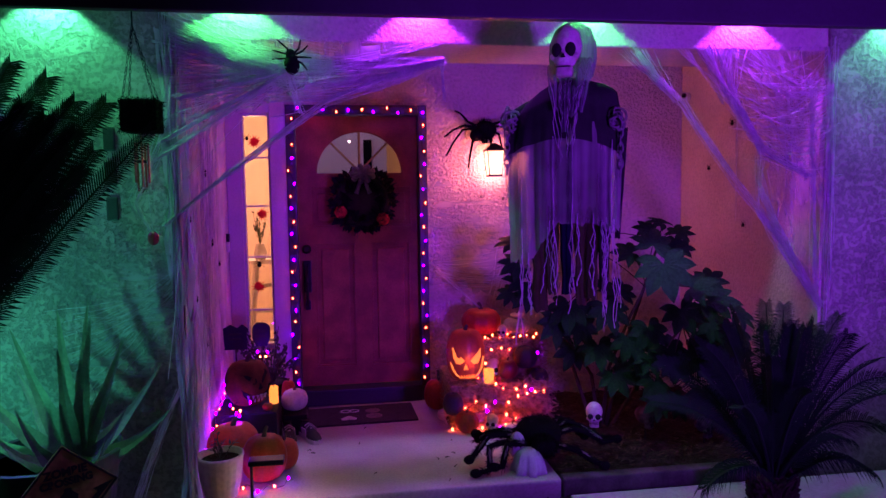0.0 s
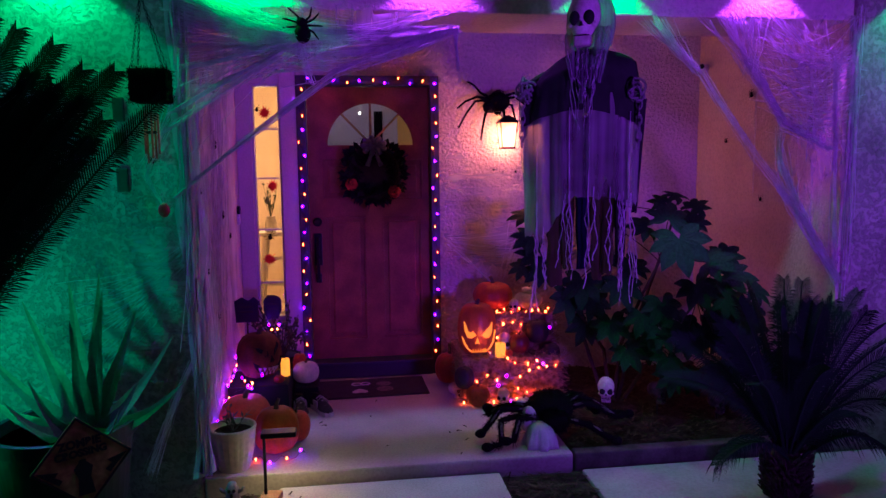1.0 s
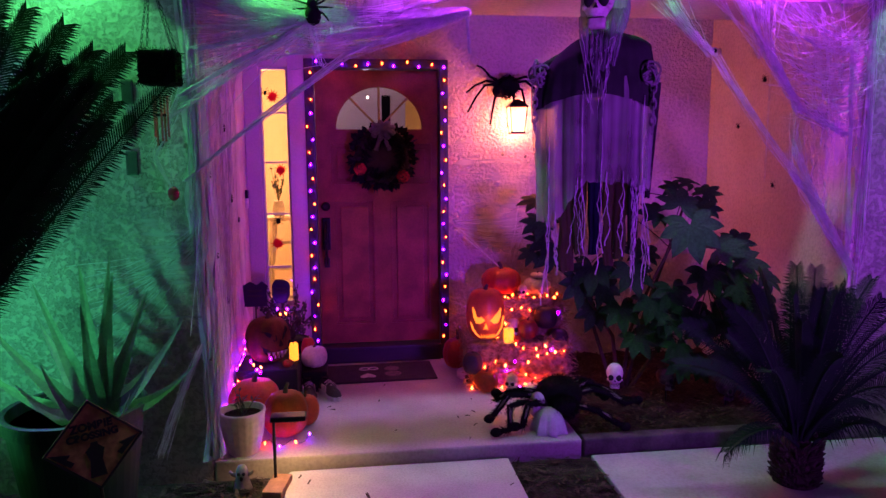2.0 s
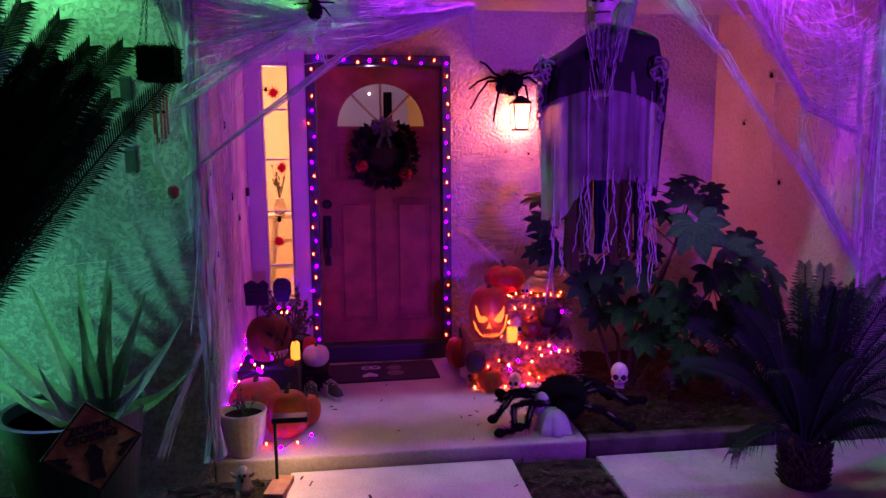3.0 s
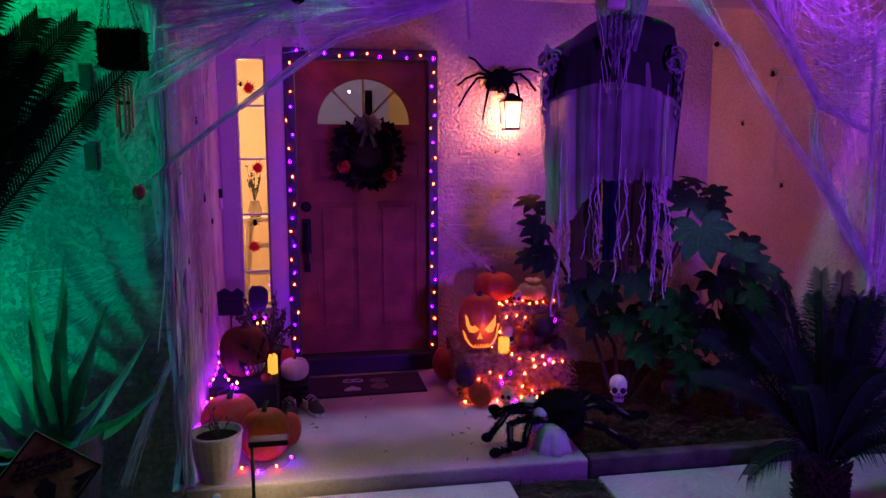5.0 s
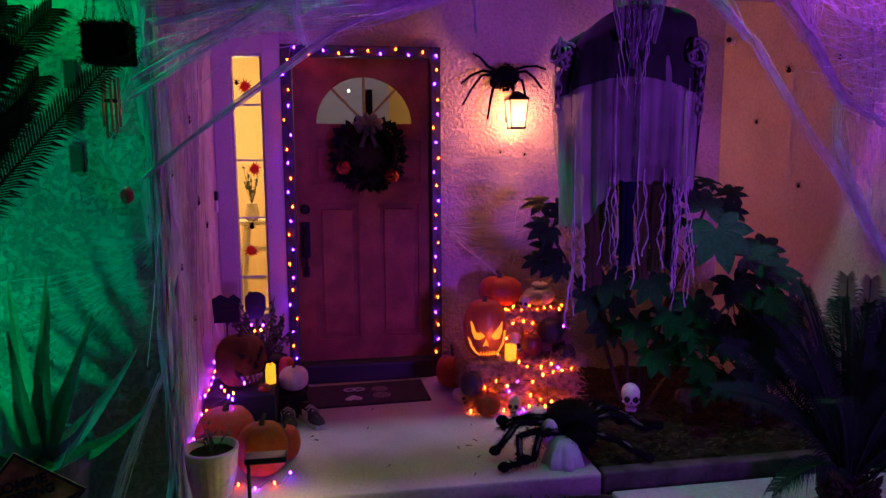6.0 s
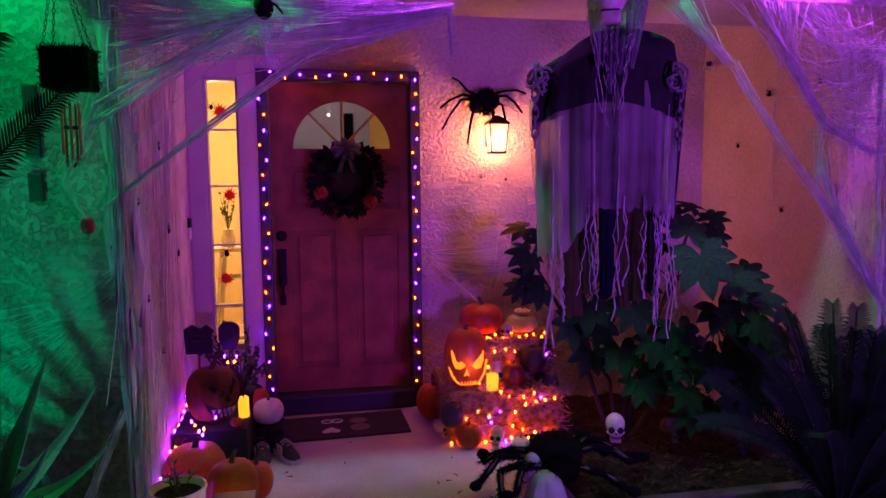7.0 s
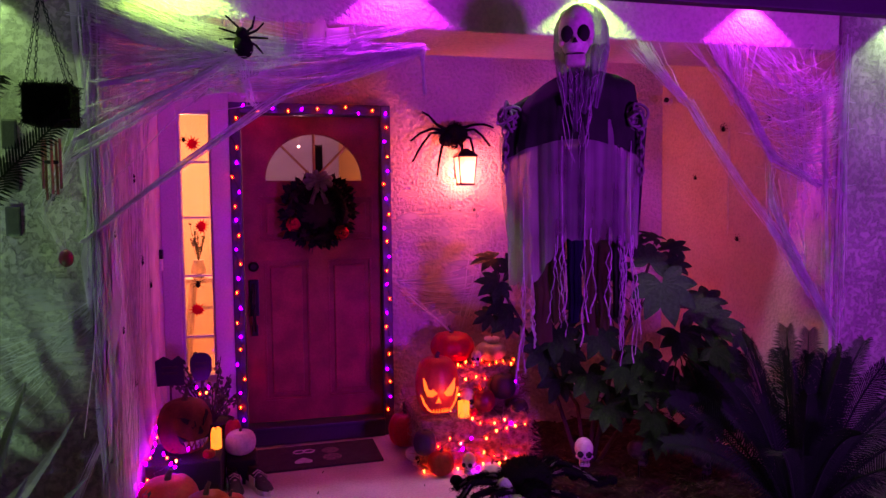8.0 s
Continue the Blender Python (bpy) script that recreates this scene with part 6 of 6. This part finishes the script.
def lobed_leaf(r, lobes=7, seed=0):
    """A hand-shaped leaf with broad pointed lobes, folded along each lobe; the stalk joins at the origin, the middle lobe points along +y."""
    rnd = random.Random(seed)
    bm = bmesh.new()
    c = bm.verts.new((0, 0, 0))
    spread = 240
    for k in range(lobes):
        a = radians(-spread / 2 + spread * k / (lobes - 1))
        ln = r * (1 - 0.36 * abs(a) / 2.1) * rnd.uniform(0.93, 1.07)
        half = 0.205 * r * (1 - 0.25 * abs(a) / 2.1)

        def at(along, across, z):
            x, y = across, along
            return bm.verts.new((x * math.cos(a) + y * math.sin(a), -x * math.sin(a) + y * math.cos(a), z + 0.002 * k))
        mid = [at(ln * f, 0, zz * r) for f, zz in ((0.30, -0.01), (0.50, -0.035), (0.68, -0.06), (0.86, -0.11))]
        lf = [at(ln * f, -half * w, (zz + 0.03) * r) for f, w, zz in ((0.30, 0.80, -0.01), (0.50, 1.0, -0.035), (0.68, 0.92, -0.06), (0.86, 0.48, -0.11))]
        rt = [at(ln * f, half * w, (zz + 0.03) * r) for f, w, zz in ((0.30, 0.80, -0.01), (0.50, 1.0, -0.035), (0.68, 0.92, -0.06), (0.86, 0.48, -0.11))]
        tip = at(ln, 0, -0.17 * r)
        bm.faces.new((c, lf[0], mid[0]))
        bm.faces.new((c, mid[0], rt[0]))
        for i in range(3):
            bm.faces.new((lf[i], lf[i + 1], mid[i + 1], mid[i]))
            bm.faces.new((mid[i], mid[i + 1], rt[i + 1], rt[i]))
        bm.faces.new((lf[3], tip, mid[3]))
        bm.faces.new((mid[3], tip, rt[3]))
    return bm


def fatsia():
    t = thing("fatsia", "dark glossy large-leaved shrub growing in the bed", "shrub", 1.66, -0.80, 0.0)
    o = Vector((1.66, -0.80, 0.0))
    rnd = random.Random(50)
    stems = [[(0, 0, -0.04), (-0.06, -0.03, 0.35), (-0.26, -0.12, 0.62), (-0.30, -0.10, 0.80)], [(0.02, 0, -0.04), (0.05, -0.06, 0.4), (0.10, -0.25, 0.75), (0.15, -0.40, 1.0)],
             [(0.05, 0, -0.04), (0.16, -0.02, 0.5), (0.28, -0.1, 0.95), (0.34, -0.18, 1.25)], [(-0.03, 0.02, -0.04), (-0.2, 0.05, 0.5), (-0.42, 0.02, 0.9), (-0.55, -0.02, 1.1)], [(0.06, -0.02, -0.04), (0.25, -0.2, 0.4), (0.42, -0.35, 0.72)]]
    for s in stems:
        bm = bmesh.new()
        tube(bm, s, 0.014, 0.008, seg=7)
        part("stem", bm, TWIG, t)
    nodes = [Vector(p) for s in stems for p in s[1:]]
    spots = [(1.86, -1.33, 1.14, 0.20, 200, 62), (1.83, -1.25, 1.25, 0.15, 330, 55), (1.74, -1.15, 1.20, 0.12, 60, 50), (1.95, -1.2, 1.22, 0.13, 290, 50), (2.02, -1.0, 1.37, 0.11, 20, 40), (2.10, -1.02, 1.30, 0.11, 300, 45), (1.95, -0.95, 1.33, 0.10, 80, 45), (2.08, -1.1, 1.22, 0.09, 250, 60),
             (1.08, -0.80, 1.26, 0.12, 90, 45), (1.10, -0.82, 1.12, 0.13, 110, 55), (1.12, -0.85, 1.0, 0.13, 120, 60), (1.18, -0.8, 0.90, 0.12, 140, 60), (1.22, -0.78, 1.2, 0.12, 40, 50), (1.05, -0.84, 0.93, 0.10, 100, 60),
             (1.38, -1.02, 0.86, 0.17, 160, 62), (1.30, -1.0, 0.76, 0.15, 180, 66), (1.45, -1.0, 0.74, 0.15, 200, 66), (1.60, -1.10, 0.85, 0.16, 190, 60), (1.55, -0.95, 0.98, 0.14, 30, 45), (1.72, -1.0, 0.92, 0.15, 330, 50), (1.66, -0.75, 1.18, 0.13, 10, 50), (1.72, -0.7, 1.30, 0.12, 340, 50),
             (2.08, -1.25, 0.98, 0.16, 280, 52), (2.20, -1.25, 0.90, 0.16, 250, 55), (1.98, -1.32, 0.86, 0.15, 200, 62), (2.25, -1.15, 1.0, 0.13, 300, 50), (2.14, -1.38, 0.78, 0.15, 220, 62), (1.85, -1.15, 0.72, 0.16, 180, 62), (1.72, -1.15, 0.66, 0.16, 190, 66), (1.56, -1.05, 0.60, 0.15, 170, 66),
             (1.95, -1.22, 0.60, 0.16, 210, 64), (2.30, -1.25, 0.72, 0.16, 240, 60), (2.42, -1.2, 0.80, 0.14, 270, 55), (2.15, -1.1, 0.55, 0.15, 200, 60), (1.80, -1.0, 0.45, 0.15, 190, 62), (1.45, -0.9, 0.55, 0.14, 150, 62), (2.38, -1.15, 0.55, 0.15, 250, 60), (1.65, -1.1, 0.42, 0.14, 200, 64)]
    for _ in range(18):
        spots.append((rnd.uniform(1.75, 2.55), rnd.uniform(-1.34, -0.95), rnd.uniform(0.22, 0.72), rnd.uniform(0.12, 0.16), rnd.uniform(150, 300), rnd.uniform(52, 66)))
    kinds = [mesh("leaf", lobed_leaf(1.0, 7, k), LEAF) for k in range(4)]
    for i, (x, y, z, r, az, tilt) in enumerate(spots):
        p = Vector((x, y, z)) - o
        lf = new("leaf", kinds[i % 4])
        lf.parent = t
        # the blade leans away from its stalk and hangs forward
        turn = Euler((radians(tilt + rnd.uniform(-8, 8) - 8), radians(rnd.uniform(-15, 15)), radians(rnd.uniform(-25, 25)))).to_matrix().to_4x4() @ Matrix.Rotation(radians(az), 4, "Z")
        lf.matrix_local = Matrix.Translation(p) @ turn @ Matrix.Diagonal((r * 1.25, r * 1.25, r * 1.25, 1))
        near = min(nodes, key=lambda q: (q - p).length)
        bm = bmesh.new()
        tube(bm, bow(near, p, -0.02, n=5), 0.004, 0.003, seg=5)
        part("leaf_stalk", bm, TWIG, t)


fatsia()


def aloe():
    t = thing("aloe_plant", "spiky aloe in a large green plastic pot", "potted plant", -1.30, -2.12, -0.10)
    bm = bmesh.new()
    lathe(bm, [(0.20, 0.0), (0.25, 0.40), (0.268, 0.54), (0.285, 0.545), (0.287, 0.60), (0.275, 0.605), (0.262, 0.60), (0.255, 0.55)], 40)
    part("pot", bm, GREENPOT, t, smooth=False)
    bm = bmesh.new()
    lathe(bm, [(0.256, 0.54), (0.258, 0.55)], 24)
    part("soil", bm, SOIL, t)
    o = Vector((-1.30, -2.12, -0.10))
    base = Vector((-1.20, -2.12, 0.46))
    rnd = random.Random(33)
    tips = [(-1.27, -2.05, 1.10, 0.10), (-1.10, -2.15, 1.08, 0.05), (-0.98, -2.10, 0.99, 0.03), (-1.16, -2.00, 1.13, 0.04), (-1.44, -2.10, 1.03, 0.03), (-1.60, -2.20, 0.91, -0.02), (-1.66, -2.15, 0.70, -0.04), (-0.79, -2.15, 0.67, -0.03), (-0.94, -2.25, 0.72, -0.02),
            (-1.35, -2.30, 0.74, -0.08), (-1.05, -1.90, 0.95, 0.02), (-1.50, -1.95, 0.85, 0.0), (-1.0, -2.35, 0.62, -0.04), (-1.45, -2.30, 0.66, -0.05), (-0.88, -1.95, 0.82, -0.02), (-1.22, -2.2, 0.96, 0.04)]
    for i, (x, y, z, bend) in enumerate(tips):
        e = Vector((x, y, z))
        bm = bmesh.new()
        d0 = (e - base).normalized()
        st = base + Vector((d0.x * 0.05, d0.y * 0.05, 0))
        pts = bow(st - o, e - o, -bend * 0.7 + 0.03, n=11, side=(0, 0, -1))
        sd = d0.cross(Vector((0, -0.8, 0.6))).normalized()
        nr = sd.cross(d0).normalized()
        rings = []
        for k, p in enumerate(pts):
            f = k / 11
            w = 0.045 * (1 - f) ** 0.75 * (0.75 + 0.6 * math.sin(math.pi * min(1, f * 1.6)) * 0.5) + 0.001
            th = w * 0.42
            rings.append([bm.verts.new(q) for q in (p - sd * w + nr * th * 0.5, p - nr * th * 0.2 + nr * th * 0.3, p + sd * w + nr * th * 0.5, p + sd * w * 0.5 - nr * th, p - sd * w * 0.5 - nr * th)])
        for a, b in zip(rings, rings[1:]):
            for k in range(5):
                bm.faces.new((a[k], a[(k + 1) % 5], b[(k + 1) % 5], b[k]))
        bm.faces.new(rings[-1])
        bm.faces.new(rings[0][::-1])
        for k in range(1, 10):
            for s in (0, 2):
                q = rings[k][s].co
                tube(bm, [q, q + (sd if s else -sd) * 0.006 + d0 * 0.005], 0.0016, 0.0004, seg=3)
        part("leaf", bm, ALOE, t)


aloe()


def crossing_sign():
    c = Vector((-1.12, -2.43, 0.445))
    t = thing("warning_sign", "worn orange diamond sign leaning on the green pot", "sign", c.x, c.y, c.z, 26, rx=-8, ry=-4)
    h = 0.178
    bm = bmesh.new()
    prism(bm, [(0, h), (h, 0), (0, -h), (-h, 0)], -0.004, 0.004)
    part("plate", bm, SIGNFACE, t)
    bm = bmesh.new()
    k = [(0, h), (h, 0), (0, -h), (-h, 0)]
    for (ax, az), (bx, bz) in zip(k, k[1:] + k[:1]):
        q = 0.93
        prism(bm, [(ax, az), (bx, bz), (bx * q, bz * q), (ax * q, az * q)], -0.0065, -0.004)
    part("border", bm, SIGNINK, t, "black border")
    for line, z, size in (("ZOMBIE", 0.062, 0.042), ("CROSSING", 0.026, 0.038)):
        cu = bpy.data.curves.new("lettering", "FONT")
        cu.body, cu.size, cu.align_x, cu.extrude, cu.offset = line, size, "CENTER", 0.001, 0.0022
        tmp = bpy.data.objects.new("lettering", cu)
        me = bpy.data.meshes.new_from_object(tmp)
        bpy.data.objects.remove(tmp)
        me.materials.append(SIGNINK)
        ob = new("lettering", me)
        ob.parent = t
        ob.matrix_local = pose(0, -0.0062, z, 90, 0, 0)
    bm = bmesh.new()
    prism(bm, [(-0.03, -0.125), (0.03, -0.125), (0.022, -0.06), (0.034, -0.02), (0.014, 0.0), (0.012, 0.012), (-0.012, 0.012), (-0.014, 0.0), (-0.034, -0.02), (-0.022, -0.06)], -0.0065, -0.004)
    part("pictogram", bm, SIGNINK, t, "plain dark shape")
    for sx in (-1, 1):
        bm = bmesh.new()
        prism(bm, [(sx * 0.16, 0.0), (sx * 0.09, -0.065), (sx * 0.075, -0.05), (sx * 0.10, -0.03), (sx * 0.085, -0.015)], -0.0065, -0.004)
        part("rust_mark", bm, SIGNINK, t, "dark jagged mark")
    bm = bmesh.new()
    tube(bm, [(0, 0.012, -0.56), (0, 0.012, 0.05)], 0.007)
    part("stake", bm, TWIG, t)


crossing_sign()


# ---- hall behind the glass ----
# added partition: blocks hall_light so the space behind the door stays dimmer
solid("wall_hall_partition", boxes((-0.46, -0.40, 0.171, 2.45, 0.10, 2.6)), CREAM, "added cream partition keeping the hall light off the door side", "hall", "structure")


def hall_stand():
    t = thing("plant_stand", "white ladder-legged plant stand in the lit hall", "plant stand", -0.66, 0.75, 0.10)
    part("top", boxes((-0.17, 0.17, -0.14, 0.14, 0.93, 0.96), bevel=0.004), WHITEWOOD, t)
    for sx in (-1, 1):
        for sy in (-1, 1):
            bm = bmesh.new()
            tube(bm, [(sx * 0.19, sy * 0.15, 0), (sx * 0.10, sy * 0.10, 0.93)], 0.018, seg=4)
            part("leg", bm, WHITEWOOD, t)
    for z in (0.25, 0.5, 0.72):
        part("rung", boxes((-0.16, 0.16, -0.012, 0.012, z, z + 0.03), bevel=0.003), WHITEWOOD, t)


hall_stand()
# added wall: hides the warm lamp, so only the right panes show orange
solid("wall_hall_stub", boxes((-0.395, 0.44, 2.0, 2.08, 0.10, 2.6)), material("lilac_wall_paint", (0.60, 0.56, 0.62), 0.8, scale=2, fine=80, bump=0.05, spread=0.08), "added pale lilac wall screening the warm lamp from the left panes", "hall", "structure")
t = thing("pendant_lamp", "small bright pendant bulb on a cord in the hall", "lamp", 0.05, 1.5, 2.10)
bm = bmesh.new()
ball(bm, 0.011, None, 12, 8, sz=1.1)
part("bulb", bm, glow("pendant_glow", (1.0, 0.82, 0.62), 6), t, "glowing bulb")
bm = bmesh.new()
tube(bm, [(0, 0, 0.010), (0, 0, 0.502)], 0.0015)
part("cord", bm, WHITEWOOD, t)
t = thing("house_plant", "small leafy plant in a white vase on the stand", "plant", -0.72, 0.72, 1.062)
bm = bmesh.new()
lathe(bm, [(0.04, 0), (0.055, 0.05), (0.035, 0.12), (0.04, 0.13), (0.03, 0.125)], 20)
part("vase", bm, WHITEWOOD, t, smooth=True)
rnd = random.Random(3)
for k in range(12):
    bm = bmesh.new()
    e = Vector((rnd.uniform(-0.06, 0.06), rnd.uniform(-0.08, 0.08), rnd.uniform(0.22, 0.42)))
    tube(bm, bow((0, 0, 0.12), e, 0.01, n=4), 0.002, seg=4)
    for _ in range(5):
        p = Vector((0, 0, 0.12)).lerp(e, rnd.uniform(0.4, 1))
        ball(bm, 0.016, Matrix.Translation(p) @ Euler([rnd.uniform(0, 3) for _ in range(3)]).to_matrix().to_4x4(), 6, 4, sy=0.5, sz=0.2)
    part("sprig", bm, BUSH, t)
for x, h in ((-0.58, 0.12), (-0.53, 0.09)):
    bm = bmesh.new()
    lathe(bm, [(0.028, 0), (0.028, h), (0.02, h)], 16)
    solid("pillar_candle", bm, WHITEWOOD, "white pillar candle on the plant stand", "candle", m=pose(x, 0.72, 1.062), group="hall candles")


# ---- floods in the yard, litter ----
def flood(x, y, z, target, label, lens):
    t = thing("yard_flood", label, "flood light")
    m = look((x, y, z), target)
    bm = bmesh.new()
    box(bm, -0.06, 0.06, -0.045, 0.045, 0.015, 0.05, bevel=0.006, m=m)
    part("housing", bm, BLACK, t)
    bm = bmesh.new()
    box(bm, -0.05, 0.05, -0.036, 0.036, 0.010, 0.0145, m=m)
    part("lens", bm, lens, t, "glowing lens").visible_shadow = False
    bm = bmesh.new()
    tube(bm, [m @ Vector((0, 0, 0.05)), (x, y, z - 0.03), (x, y, -0.12)], 0.008)
    part("stake", bm, BLACK, t)


flood(2.3, -6.1, 0.9, (1.5, -1.0, 2.1), "violet flood light on a stake in the yard", LEDGLOW[PURPLE])
flood(-1.97, -3.0, 0.42, (-1.62, -1.65, 1.15), "green flood light on a stake in the yard", LEDGLOW[GREEN])


def litter():
    rnd = random.Random(60)
    bm = bmesh.new()
    for _ in range(5200):
        x, y = rnd.uniform(-2.4, 1.15), rnd.uniform(-4.2, -1.70)
        if -0.47 < x < 0.71 and rnd.random() > 0.02:
            continue
        z = -0.083 if not -0.47 < x < 0.71 else -0.064
        a, ln, w = rnd.uniform(0, 6.28), rnd.uniform(0.01, 0.04), rnd.uniform(0.003, 0.009)
        d, s = Vector((math.cos(a), math.sin(a), rnd.uniform(-0.2, 0.35))) * ln, Vector((-math.sin(a), math.cos(a), rnd.uniform(-0.3, 0.3))) * w
        p = Vector((x, y, z + rnd.uniform(0, 0.012)))
        bm.faces.new([bm.verts.new(q) for q in (p - d - s, p + d - s, p + d + s, p - d + s)])
    tagged(solid("mulch_chips", bm, material("wood_chip", (0.10, 0.07, 0.045), 0.9, scale=20, second=(0.03, 0.02, 0.013), bump=0.3, spec=0.1), "scattered wood chips and dry leaves on the soil", "mulch", "stuff"))
    bm = bmesh.new()
    for _ in range(1500):
        x, y = rnd.uniform(1.14, 2.64), rnd.uniform(-1.57, -0.03)
        a, ln, w = rnd.uniform(0, 6.28), rnd.uniform(0.01, 0.035), rnd.uniform(0.003, 0.008)
        d, s = Vector((math.cos(a), math.sin(a), rnd.uniform(-0.2, 0.35))) * ln, Vector((-math.sin(a), math.cos(a), rnd.uniform(-0.3, 0.3))) * w
        p = Vector((x, y, 0.004 + rnd.uniform(0, 0.012)))
        bm.faces.new([bm.verts.new(q) for q in (p - d - s, p + d - s, p + d + s, p - d + s)])
    solid("mulch_chips", bm, bpy.data.materials["wood_chip"], "scattered wood chips in the planting bed", "mulch", "stuff")
    for _ in range(16):
        x, y, a = rnd.uniform(-0.3, 1.05), rnd.uniform(-1.6, -0.6), rnd.uniform(0, 6.28)
        bm = bmesh.new()
        tube(bm, bow((-0.016, 0, 0.003), (0.016, 0, 0.003), 0.004, side=(0, 0, 1), n=4), 0.004, 0.001, seg=4)
        solid("dry_leaf", bm, TWIG, "curled dry leaf on the porch slab", "leaf", m=pose(x, y, 0, 0, 0, math.degrees(a)), group="dry leaves")


litter()
solid("wall_hanging", boxes((0.20, 0.285, 1.972, 1.998, 1.60, 2.16), bevel=0.004), CHAR, "narrow dark wall hanging in the hall", "wall hanging")
